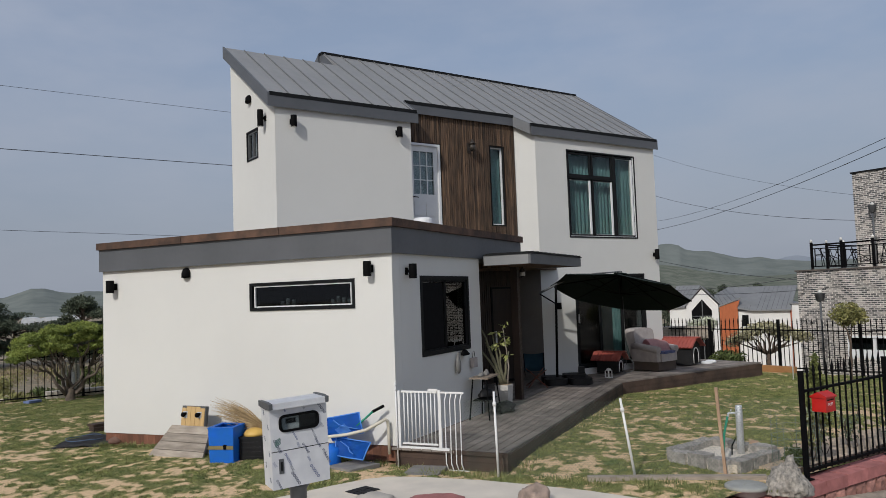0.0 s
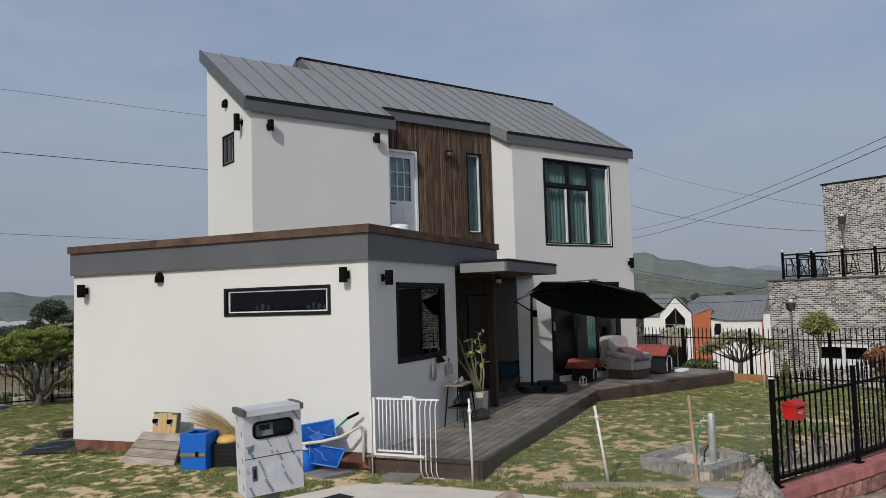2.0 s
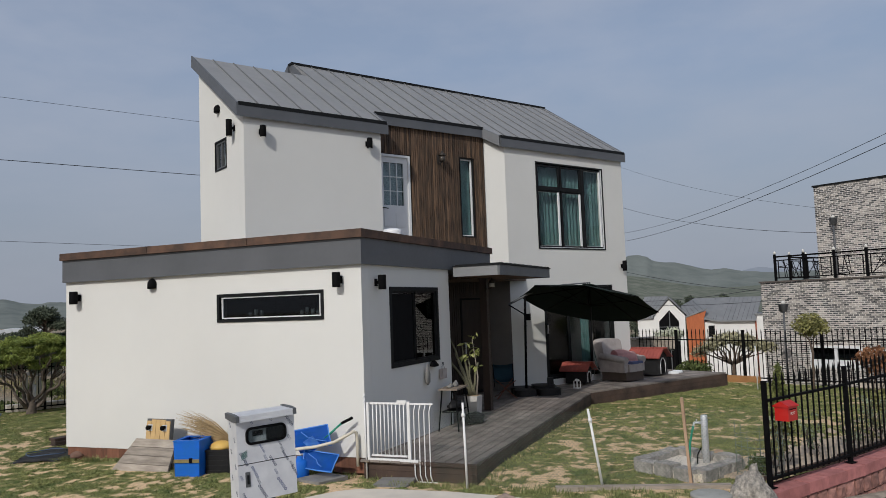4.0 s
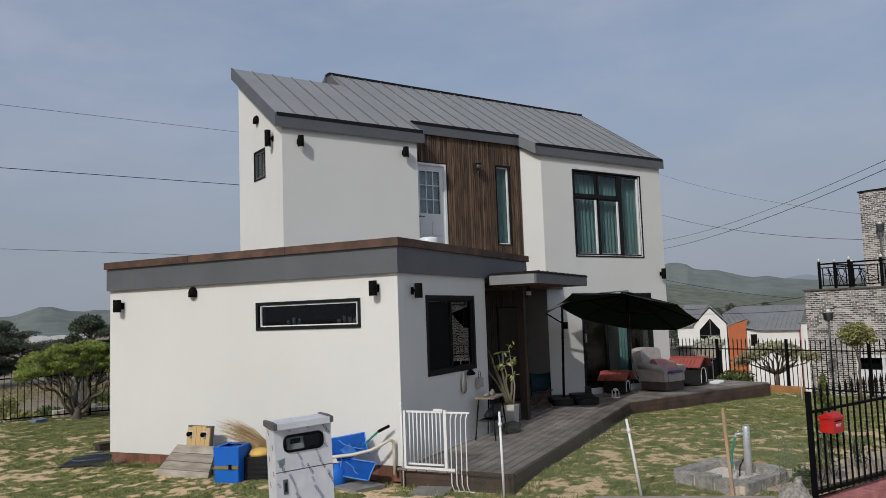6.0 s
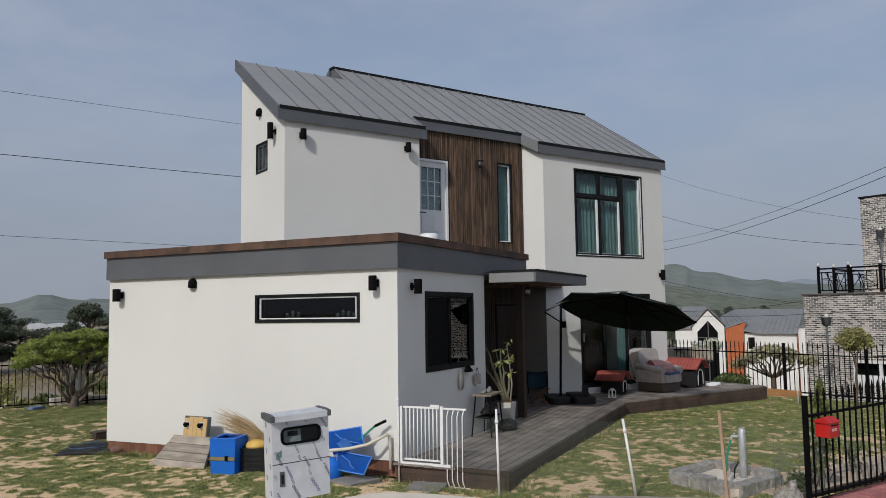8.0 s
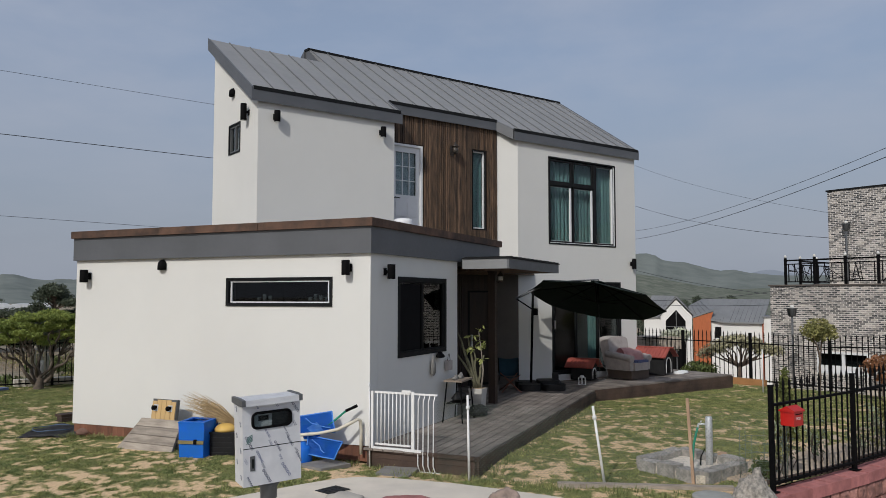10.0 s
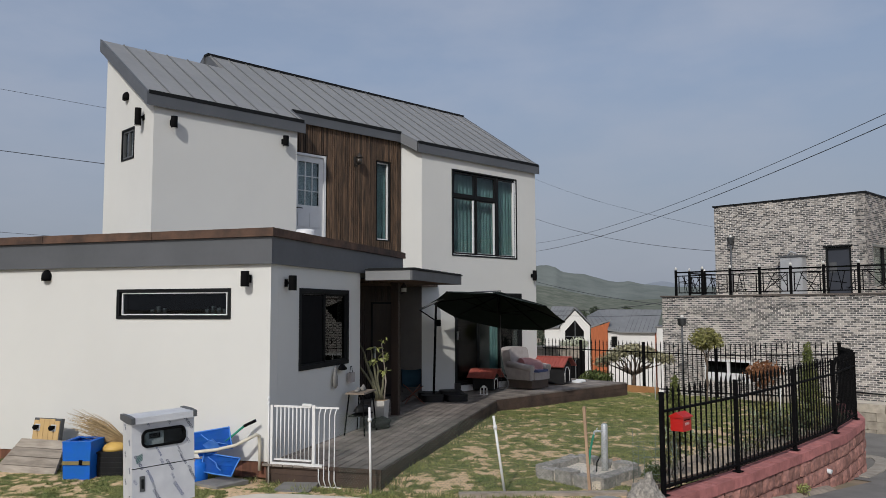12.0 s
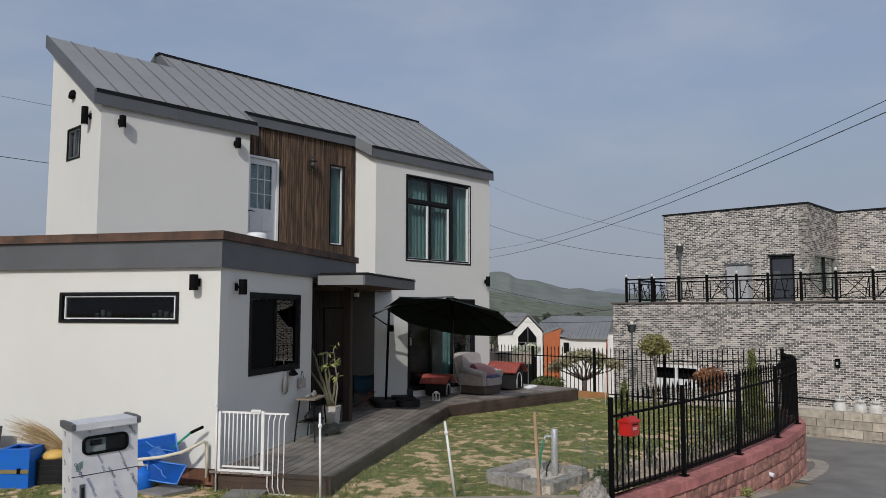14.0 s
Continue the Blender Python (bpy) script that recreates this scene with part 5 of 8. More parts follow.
# ---- plant helpers ----
def leaf_cloud(name, mat, centres, n, size, seed, flat=1.0, thin=0.42):
    """Many small leaves scattered through ellipsoid clumps (x, y, z, rx, ry, rz); returns a mesh."""
    r = np.random.default_rng(seed)
    C = np.array(centres, float)
    vol = np.cbrt(C[:, 3] * C[:, 4] * C[:, 5]) ** 2
    pick = r.choice(len(C), n, p=vol / vol.sum())
    d = r.normal(size=(n, 3))
    d /= np.linalg.norm(d, axis=1)[:, None]
    rad = r.random(n) ** 0.4
    P = C[pick, :3] + d * rad[:, None] * C[pick, 3:6] * (0.82 + 0.36 * r.random((n, 1)))
    a = r.normal(size=(n, 3))
    a[:, 2] *= flat
    a /= np.linalg.norm(a, axis=1)[:, None]
    b = np.cross(a, r.normal(size=(n, 3)))
    b /= np.linalg.norm(b, axis=1)[:, None]
    s = size * (0.55 + 0.9 * r.random((n, 1)))
    V = np.stack([P - a * s, P + b * s * thin, P + a * s, P - b * s * thin], 1).reshape(-1, 3)
    F = np.arange(4 * n).reshape(-1, 4)
    return np_mesh(name, V, F, mat)


def tree(name, label, p, stems, mat, bark, clumps, n, size, seed, cat="tree", group="", thin=0.42):
    t = thing(name, label, cat, Matrix.Translation(p), group)
    for pts, r in stems:
        part("trunk" if r[0] > 0.03 else "limb", tube(nb(), pts, r, 8), bark, t)
    ob = new("crown", leaf_cloud("crown", mat, clumps, n, size, seed, thin=thin))
    ob.parent = t
    return t


def limb(a, b, r0, r1, seed, n=5, wob=0.06, fine=1):
    q = random.Random(seed)
    a, b = Vector(a), Vector(b)
    L = (b - a).length
    pts = [a + (b - a) * k / n + (Vector((q.uniform(-1, 1), q.uniform(-1, 1), q.uniform(-0.5, 0.5))) * wob * L if 0 < k < n else Vector()) for k in range(n + 1)]
    if fine > 1:
        knots = [pts[0] * 2 - pts[1]] + pts + [pts[-1] * 2 - pts[-2]]
        pts = []
        for k in range(n):
            p0, p1, p2, p3 = knots[k:k + 4]
            for i in range(fine):
                t = i / fine
                pts.append(0.5 * (p1 * 2 + (p2 - p0) * t + (p0 * 2 - p1 * 5 + p2 * 4 - p3) * t * t + (p1 * 3 - p0 - p2 * 3 + p3) * t ** 3))
        pts.append(knots[-2])
        n = len(pts) - 1
    return pts, [r0 + (r1 - r0) * k / n for k in range(n + 1)]


def bush(p, r, n, mat, seed, label, size=0.05, group="shrubs"):
    q = random.Random(seed)
    cl = [(q.uniform(-0.5, 0.5) * r[0], q.uniform(-0.5, 0.5) * r[1], r[2] * (0.7 + q.uniform(-0.35, 0.45)), r[0] * 0.5, r[1] * 0.5, r[2] * 0.42) for _ in range(7)]
    st = [limb((0, 0, -0.05), (c[0], c[1], c[2]), 0.012, 0.005, seed + i, 3) for i, c in enumerate(cl)]
    tree("shrub", label, p, st, mat, BARK, cl, n, size, seed, "shrub", group)


# ---- stones, lids and kerbs in the yard ----
def rock_mesh(rx, ry, rz, seed, sub=3):
    bm = nb()
    bmesh.ops.create_icosphere(bm, subdivisions=sub, radius=1)
    o = Vector((seed * 3.1, seed * 1.7, seed))
    for v in bm.verts:
        n1 = noise.noise(v.co * 1.3 + o) * 0.38 + noise.noise(v.co * 3.5 + o) * 0.15 + noise.noise(v.co * 8 + o) * 0.09 + noise.noise(v.co * 17 + o) * 0.05
        f = 1 + n1
        v.co = Vector((v.co.x * rx * f, v.co.y * ry * f, v.co.z * rz * f))
        if v.co.z < -rz * 0.35:
            v.co.z = -rz * 0.35
    for f in bm.faces:
        f.smooth = True
    return bm


def rock(p, r, seed, label="weathered grey-brown boulder on the verge", mat=None):
    return solo("rock", rock_mesh(*r, seed, 4), mat or ROCK, label, "rock", Matrix.Translation(p), group="yard rocks")


bm = rock_mesh(0.25, 0.24, 0.20, 23, 5)
for v in bm.verts:
    up = max(0.0, min(1.0, (v.co.z + 0.07) / 0.24))
    taper = 1 - 0.55 * up
    v.co = Vector((v.co.x * taper, v.co.y * taper - 0.02 * up, v.co.z * 1.28 + 0.010 * noise.noise(v.co * 30)))
    v.co += v.co.normalized() * (0.012 * noise.noise(v.co * 22) + 0.007 * noise.noise(v.co * 60))
solo("rock", bm, ROCK, "pointed speckled granite boulder beside the fence post", "rock", Matrix.Translation((0.0, -4.65, 0.06)), group="yard rocks")
rock((-1.32, -2.36, 0.04), (0.12, 0.15, 0.14), 5, "low brown boulder on the concrete apron", surf("red_brown_rock", (0.37, 0.28, 0.23), (0.17, 0.135, 0.115), 9, 0.95, bump=1.0, bscale=22))
bm = lathe(nb(), [(0.19, -0.03), (0.19, 0.02), (0.215, 0.022), (0.215, 0.05), (0.20, 0.06), (0.14, 0.064)], 28, (-0.15, -4.27, 0))
solo("manhole_lid", bm, surf("grey_green_concrete", (0.36, 0.365, 0.34), (0.27, 0.275, 0.255), 6, 0.9, bump=0.4), "round grey concrete manhole lid", "manhole lid")
bm = soften(box(nb(), (0, -0.05, -0.03), (1.92, 0.05, 0.055)), 0.01)
solo("timber_edge", bm, PALLET, "grey weathered timber edging on the ground", "edging", frame_at((-0.27, -2.62, 0), (0.62, -1.82, 0)))
st = soften(box(nb(), (-0.25, -0.22, 0), (0.25, 0.22, 0.05)), 0.008)
s1 = solo("paving_slab", st, SLAB, "grey square paving slab lying on the grass", "paving slab", Matrix.Translation((-0.33, -0.60, -0.05)) @ Matrix.Rotation(0.2, 4, "Z"), group="paving slabs")
copy_thing(s1, Matrix.Translation((-0.46, 0.36, -0.02)) @ Matrix.Rotation(-0.25, 4, "Z") @ Matrix.Rotation(0.03, 4, "Y"))
grate = thing("drain_grate", "dark drain grate with pale joints flush in the concrete", "grate", frame_at((-1.745, -0.56, 0.029), (0.27, -0.08, 0)))
part("frame", soften(box(nb(), (-0.012, -0.012, 0), (0.312, 0.262, 0.006)), 0.002), CONC, grate)
for k in range(4):
    for q in range(2):
        part("plate", soften(box(nb(), (k * 0.075 + 0.004, q * 0.125 + 0.004, 0.0062), (k * 0.075 + 0.071, q * 0.125 + 0.121, 0.014)), 0.002), DARK, grate)
bm = rock_mesh(0.22, 0.19, 0.06, 9)
solo("concrete_lump", bm, surf("grey_concrete_lump", (0.50, 0.46, 0.405), (0.38, 0.35, 0.31), 6, 0.9, bump=0.5), "pale broken concrete lump on the apron", "concrete lump", Matrix.Translation((-1.86, -0.78, 0.04)))
bm = rock_mesh(0.24, 0.28, 0.10, 12)
for v in bm.verts:
    v.co.z = min(v.co.z, 0.05)
solo("red_stone", bm, PINKCAP, "flat broken red stone lying on the apron", "stone", Matrix.Translation((-1.80, -1.50, 0.055)))

# stone ring round the standpipe
RC = [Vector((1.00, -3.33, 0)), Vector((0.52, -4.07, 0)), Vector((1.35, -4.46, 0)), Vector((1.89, -3.67, 0))]
ring = thing("stone_ring", "square ring of rough dark grey kerb stones round a tap", "stone kerb")
kr = random.Random(8)
for a, b in zip(RC, RC[1:] + RC[:1]):
    L = (b - a).length
    d = (b - a) / L
    n = 3
    for k in range(n):
        bm = soften(box(nb(), (0.02, -0.09, -0.02), (L / n - 0.02, 0.09, 0.17 + kr.uniform(-0.015, 0.02))), 0.04, 3)
        bmesh.ops.subdivide_edges(bm, edges=[e for e in bm.edges if e.calc_length() > 0.1], cuts=2, use_grid_fill=True)
        for v in bm.verts:
            v.co += Vector((kr.uniform(-1, 1), kr.uniform(-1, 1), kr.uniform(-1, 1))) * 0.005
        p = a + d * (L * k / n)
        part("stone", bm, LAVA, ring, m=frame_at((p.x, p.y, -0.02), d))
bm = prism(nb(), [(p.x + (q.x - p.x) * 0.04, p.y + (q.y - p.y) * 0.04) for p, q in zip(RC, RC[2:] + RC[:2])], -0.05, 0.07)
part("fill", bm, CONC, ring, "sandy concrete fill")
for a, b in zip(RC, RC[1:] + RC[:1]):
    part("mortar_bed", box(nb(), (0, -0.055, -0.03), ((b - a).length, 0.055, 0.125)), CONC, ring, "pale mortar between the stones", frame_at((a.x, a.y, -0.02), (b - a)))
tap = thing("standpipe", "galvanised steel standpipe with a brass tap and hose", "standpipe", Matrix.Translation((1.33, -4.09, 0.0)))
part("pipe", lathe(nb(), [(0.042, 0.0), (0.042, 0.64), (0.036, 0.655)], 18), GALV, tap)
bm = nb()
cyl(bm, (0, 0.04, 0.56), (-0.02, 0.12, 0.56), 0.014)
cyl(bm, (-0.02, 0.12, 0.56), (-0.02, 0.13, 0.51), 0.013)
box(bm, (-0.05, 0.085, 0.585), (0.01, 0.095, 0.60))
part("tap", bm, GALV, tap, "steel bib tap")
part("hose", tube(nb(), [(-0.02, 0.13, 0.52), (-0.03, 0.155, 0.42), (-0.04, 0.18, 0.30), (-0.05, 0.19, 0.18), (-0.04, 0.20, 0.06)], 0.014, 8), GREENHOSE, tap, "green garden hose")
part("thin_pipe", tube(nb(), [(-0.09, 0.10, 0.0), (-0.09, 0.09, 0.18), (-0.02, 0.05, 0.26)], 0.008, 6), BLACK, tap)
bush((1.0, -4.72, -0.02), (0.2, 0.2, 0.24), 380, CONIFER, 241, "leafy green plant inside the wire cage", 0.03)
bm = lathe(nb(), [(0.055, 0), (0.06, 0.015), (0.058, 0.10), (0.05, 0.11)], 16)
solo("log_stump", bm, STAKE, "short cut log standing on the kerb stones", "log", Matrix.Translation((1.60, -4.22, 0.07)))
# wire cage with a pot beside the ring
cage = thing("wire_cage", "thin green wire plant cage on the lawn", "plant cage", Matrix.Translation((1.0, -4.72, 0)))
for k in range(7):
    a = k * math.tau / 7
    part("wire", cyl(nb(), (0.26 * math.cos(a), 0.26 * math.sin(a), 0), (0.26 * math.cos(a), 0.26 * math.sin(a), 0.55 + 0.05 * (k % 3)), 0.0035, seg=5), MESHWIRE, cage)
for z in (0.08, 0.18, 0.28, 0.38, 0.48):
    part("hoop", tube(nb(), [(0.26 * math.cos(k * math.tau / 14), 0.26 * math.sin(k * math.tau / 14), z) for k in range(15)], 0.0028, 5), MESHWIRE, cage)


# ---- clutter along the annex wall ----
ramp = thing("timber_ramp", "grey weathered plank ramp leaning by the annex wall", "ramp")
for k in range(4):
    t0, t1 = k / 4 + 0.006, (k + 1) / 4 - 0.006
    P = lambda s, t: Vector((-0.74 + 0.26 * t, 0, -0.01 + 0.42 * t)) + Vector((0, 3.66 - 0.22 * t + s * (-1.02 + 0.28 * t), 0))
    bm = nb()
    c = [P(0, t0), P(1, t0), P(1, t1), P(0, t1)]
    off = Vector((0.025, 0, -0.015))
    A = [bm.verts.new(p) for p in c]
    B = [bm.verts.new(p + off) for p in c]
    bm.faces.new(A)
    bm.faces.new(B[::-1])
    for i in range(4):
        bm.faces.new((A[i], B[i], B[(i + 1) % 4], A[(i + 1) % 4]))
    part("plank", soften(bm, 0.004), PALLET, ramp)
bm = prism(nb(), [(-0.71, 3.58), (-0.30, 3.55), (-0.30, 3.51), (-0.69, 3.52)], 0.0, 0.05)
part("brace", bm, PALLET, ramp)
for y in (2.78, 3.35):
    part("leg", box(nb(), (-0.46, y, 0.0), (-0.41, y + 0.05, 0.36)), PALLET, ramp)

PINESLAT = surf("pale_pine_slat", (0.62, 0.42, 0.19), (0.50, 0.33, 0.14), 5, 0.6, bump=0.2, stretch=(1, 1, 0.2))
yb = thing("dolly_board", "pale yellow slatted dolly board with black castors, stood on edge", "dolly", Matrix.Translation((-0.33, 3.17, 0.33)) @ Matrix.Rotation(radians(8), 4, "Y") @ Matrix.Rotation(radians(-90), 4, "Z") @ Matrix.Diagonal((1.22, 1, 1, 1)))
part("backing", soften(box(nb(), (-0.185, -0.03, -0.33), (0.185, 0.03, 0.33)), 0.028, 3), GREYPL, yb, "dark board edge")
for k in range(5):
    x = -0.178 + 0.0715 * k
    part("slat", soften(box(nb(), (x, -0.042, -0.32), (x + 0.068, -0.0305, 0.30 if k in (0, 4) else 0.32)), 0.006), PINESLAT, yb)
for x in (-0.12, 0.10):
    part("castor_plate", soften(box(nb(), (x - 0.035, -0.047, 0.16), (x + 0.035, -0.0425, 0.25)), 0.003), GALV, yb)
    w_ = lathe(nb(), [(0.012, -0.016), (0.028, -0.014), (0.032, -0.009), (0.032, 0.009), (0.028, 0.014), (0.012, 0.016)], 18)
    w_.transform(Matrix.Translation((x, -0.09, 0.20)) @ Matrix.Rotation(radians(75), 4, "Y"))
    wh = part("castor", w_, BLACK, yb, "black castor wheel")
    part("fork", soften(box(nb(), (x - 0.022, -0.095, 0.195), (x + 0.022, -0.046, 0.235)), 0.005), BLACK, wh)

bb = thing("blue_bin", "open blue plastic bin with a strip of tape", "bin", frame_at((-0.90, 2.36, -0.005), (0.10, -0.34, 0)))
bm = nb()
w, d, h = 0.36, 0.42, 0.47
box(bm, (0, 0, 0), (w, 0.012, h))
box(bm, (0, d - 0.012, 0), (w, d, h))
box(bm, (0, 0.0125, 0), (0.012, d - 0.0125, h))
box(bm, (w - 0.012, 0.0125, 0), (w, d - 0.0125, h))
box(bm, (0.0125, 0.0125, 0.0), (w - 0.0125, d - 0.0125, 0.012))
for v in bm.verts:
    if v.co.z < 0.05:
        v.co.x = w / 2 + (v.co.x - w / 2) * 0.93
        v.co.y = d / 2 + (v.co.y - d / 2) * 0.93
part("body", bm, BLUE, bb)
rim = nb()
box(rim, (-0.006, -0.006, h + 0.0005), (w + 0.006, 0.07, h + 0.016))
box(rim, (-0.006, d - 0.05, h + 0.0005), (w + 0.006, d + 0.006, h + 0.016))
box(rim, (-0.006, 0.0702, h + 0.0005), (0.05, d - 0.0502, h + 0.016))
box(rim, (w - 0.05, 0.0702, h + 0.0005), (w + 0.006, d - 0.0502, h + 0.016))
part("rim", soften(rim, 0.003), BLUE, bb, "top plate round a square opening")
part("tape", box(nb(), (0.005, -0.006, 0.20), (w - 0.005, 0.006, 0.245)), surf("brown_tape", (0.24, 0.20, 0.09), None, 8, 0.4), bb, "strip of brown tape")
part("clasp", soften(box(nb(), (0.22, -0.015, 0.20), (0.26, 0.002, 0.26)), 0.006), BLACK, bb)

bc = thing("black_crate", "black plastic crate with a yellow bag on top", "crate", frame_at((-0.63, 2.06, 0), (0.12, -0.33, 0)))
bm = soften(box(nb(), (0, 0, 0), (0.33, 0.28, 0.30)), 0.012)
part("box", bm, DOGWALL, bc)
for k in range(4):
    part("rib", soften(box(nb(), (0.01, -0.008, 0.03 + k * 0.065), (0.32, 0.004, 0.06 + k * 0.065)), 0.003), DOGWALL, bc)
part("rim", soften(box(nb(), (-0.012, -0.012, 0.30), (0.342, 0.292, 0.325)), 0.005), DOGWALL, bc)
bm = lathe(nb(), [(0.15, 0.0), (0.148, 0.03), (0.12, 0.065), (0.07, 0.09), (0.004, 0.098)], 20)
bm.transform(Matrix.Translation((0.16, 0.14, 0.326)))
solo("yellow_lid", bm, YELLOW, "domed yellow plastic lid lying on the black crate", "lid", frame_at((-0.63, 2.06, 0), (0.12, -0.33, 0)))

broom = thing("straw_broom", "bundled dry straw broom leaning on the bin", "broom")
br = random.Random(3)
tip0, end0 = Vector((-0.42, 2.58, 0.61)), Vector((-0.35, 1.85, 0.42))
bm = nb()
for k in range(260):
    r = br.random() ** 0.5
    a = br.random() * math.tau
    off = Vector((0.10 * math.cos(a), 0.06 * math.sin(a), 0.16 * math.sin(a))) * r
    s = end0 + off * 0.18
    t = tip0 + off * 1.15 + Vector((br.uniform(-0.04, 0.04), br.uniform(-0.30, 0.10), br.uniform(-0.05, 0.06)))
    mid = (s + t) / 2 + off * 0.25 + Vector((0, 0, br.uniform(-0.01, 0.04)))
    tube(bm, [s, mid, t], [0.003, 0.0024, 0.001], 4)
part("straw", bm, STRAW, broom)
part("binding", cyl(nb(), end0 + Vector((0, 0.20, 0.06)), end0 + Vector((0, 0.26, 0.075)), 0.035, seg=12), STRAW, broom)
part("handle", cyl(nb(), end0 + Vector((0, 0.24, 0.07)), end0 + Vector((0.1, -0.45, -0.12)), 0.014, seg=8), STAKE, broom)
bm = tube(nb(), [(-0.45, 1.62, 0.02), (-0.42, 1.66, 0.55), (-0.40, 1.74, 0.62), (-0.38, 1.82, 0.52), (-0.36, 1.83, 0.3)], 0.014, 8)
solo("bent_tube", bm, WPAINT, "white bent steel tube behind the meter box", "tube")


def cloth(w, d, sag, seed, nx=14, ny=12):
    bm = nb()
    g = []
    for i in range(nx + 1):
        row = []
        for j in range(ny + 1):
            x, y = (i / nx - 0.5) * w, (j / ny - 0.5) * d
            z = 0.03 * noise.noise(Vector((x * 5, y * 5, seed))) + sag(x, y)
            row.append(bm.verts.new((x, y, z)))
        g.append(row)
    for i in range(nx):
        for j in range(ny):
            f = bm.faces.new((g[i][j], g[i + 1][j], g[i + 1][j + 1], g[i][j + 1]))
            f.smooth = True
    bmesh.ops.solidify(bm, geom=bm.faces[:], thickness=0.02)
    return bm


def bent(corners, th, bow, nx=6, ny=4):
    """A plastic sheet between four corners, bowed in the middle."""
    bm = nb()
    a, b, c, d = [Vector(p) for p in corners]
    nrm = (b - a).cross(d - a).normalized()
    g = []
    for i in range(nx + 1):
        f = i / nx
        row = []
        for j in range(ny + 1):
            h = j / ny
            p = (a * (1 - f) + b * f) * (1 - h) + (d * (1 - f) + c * f) * h
            row.append(bm.verts.new(p + nrm * bow * math.sin(math.pi * f) * (0.4 + 0.6 * math.sin(math.pi * h))))
        g.append(row)
    for i in range(nx):
        for j in range(ny):
            bm.faces.new((g[i][j], g[i + 1][j], g[i + 1][j + 1], g[i][j + 1]))
    bmesh.ops.solidify(bm, geom=bm.faces[:], thickness=th)
    bmesh.ops.recalc_face_normals(bm, faces=bm.faces[:])
    return bm


bx = thing("blue_tub", "broken dark blue plastic tub leaning on the wall", "tub")
BLUER = surf("worn_blue_edge", (0.05, 0.22, 0.70), (0.10, 0.30, 0.72), 14, 0.55, bump=0.2, bscale=40)
up = [Vector(p) for p in ((-0.34, 0.98, 0.30), (-0.30, 0.30, 0.405), (-0.20, 0.42, 0.645), (-0.28, 0.97, 0.545))]
lo = [Vector(p) for p in ((-0.46, 0.62, 0.13), (-0.47, 0.205, 0.10), (-0.36, 0.155, 0.30), (-0.38, 0.66, 0.35))]
for quad, bow in ((up, 0.03), (lo, -0.03)):
    sd = part("side", bent(quad, 0.02, bow), BLUE, bx)
    for k in range(4):
        part("rim", tube(nb(), [quad[k], quad[k].lerp(quad[(k + 1) % 4], 0.5) + Vector((-0.012, 0, 0)), quad[(k + 1) % 4]], 0.009, 6), BLUER, sd, "worn pale blue rim")
part("bottom", bent([(-0.28, 0.86, 0.40), (-0.30, 0.56, 0.44), (-0.40, 0.46, 0.36), (-0.42, 0.70, 0.30)], 0.012, 0.02), BLUE, bx)
part("flap", bent([(-0.33, 0.72, 0.43), (-0.34, 0.56, 0.52), (-0.37, 0.40, 0.40), (-0.36, 0.60, 0.36)], 0.010, 0.01), BLUER, bx, "torn pale blue flap")
part("crease", tube(nb(), [(-0.33, 0.74, 0.555), (-0.345, 0.64, 0.50), (-0.335, 0.50, 0.47), (-0.315, 0.36, 0.45)], 0.006, 6), BLUER, bx)
part("crease", tube(nb(), [(-0.44, 0.56, 0.31), (-0.475, 0.42, 0.25), (-0.48, 0.40, 0.20), (-0.49, 0.34, 0.17)], 0.006, 6), BLUER, bx)
bm = lathe(nb(), [(0.10, 0), (0.115, 0.02), (0.115, 0.19), (0.09, 0.23), (0.04, 0.245), (0.04, 0.27)], 18)
solo("blue_canister", bm, BLUE, "round blue plastic canister on the grass", "canister", Matrix.Translation((-0.43, 0.70, 0.0)))
bm = tube(nb(), [(-0.48, 0.98, 0.32), (-0.46, 0.74, 0.36), (-0.40, 0.48, 0.39), (-0.30, 0.26, 0.44), (-0.20, 0.12, 0.52), (-0.13, 0.07, 0.555), (-0.08, 0.06, 0.53), (-0.06, 0.06, 0.40), (-0.06, 0.06, 0.10)], 0.021, 10)
solo("drain_pipe", bm, CREAM, "bent cream plastic pipe running along the annex wall", "pipe")
spade = thing("hand_tool", "green shafted tool with a black grip", "tool")
part("shaft", cyl(nb(), (-0.28, 0.45, 0.45), (-0.18, 0.22, 0.66), 0.014, seg=8), GREENHOSE, spade)
part("grip", cyl(nb(), (-0.18, 0.22, 0.66), (-0.13, 0.08, 0.73), 0.019, seg=8), BLACK, spade)

# planks and hose past the annex end
pl = thing("plank_pile", "small pile of brown planks beyond the annex", "planks")
for k, (z, a) in enumerate(((0.0, 0.05), (0.05, -0.08), (0.10, 0.04))):
    part("plank", soften(box(nb(), (0, 0, 0), (1.1, 0.22, 0.045)), 0.005), DECKSIDE, pl, m=Matrix.Translation((0.70 + 0.02 * k, 6.52 + 0.03 * k, z - 0.07)) @ Matrix.Rotation(a - 0.25, 4, "Z"))
bm = cloth(1.1, 0.95, lambda x, y: 0.06 - 0.10 * (x * x + y * y) + 0.05 * noise.noise(Vector((x * 9, y * 4, 2))), 8, 24, 20)
solo("rubber_mat", bm, surf("grey_rubber_mat", (0.075, 0.075, 0.08), (0.05, 0.05, 0.054), 6, 0.75, bump=0.2), "crumpled dark rubber mat on the grass", "mat", Matrix.Translation((0.10, 5.80, -0.07)) @ Matrix.Rotation(0.5, 4, "Z"))
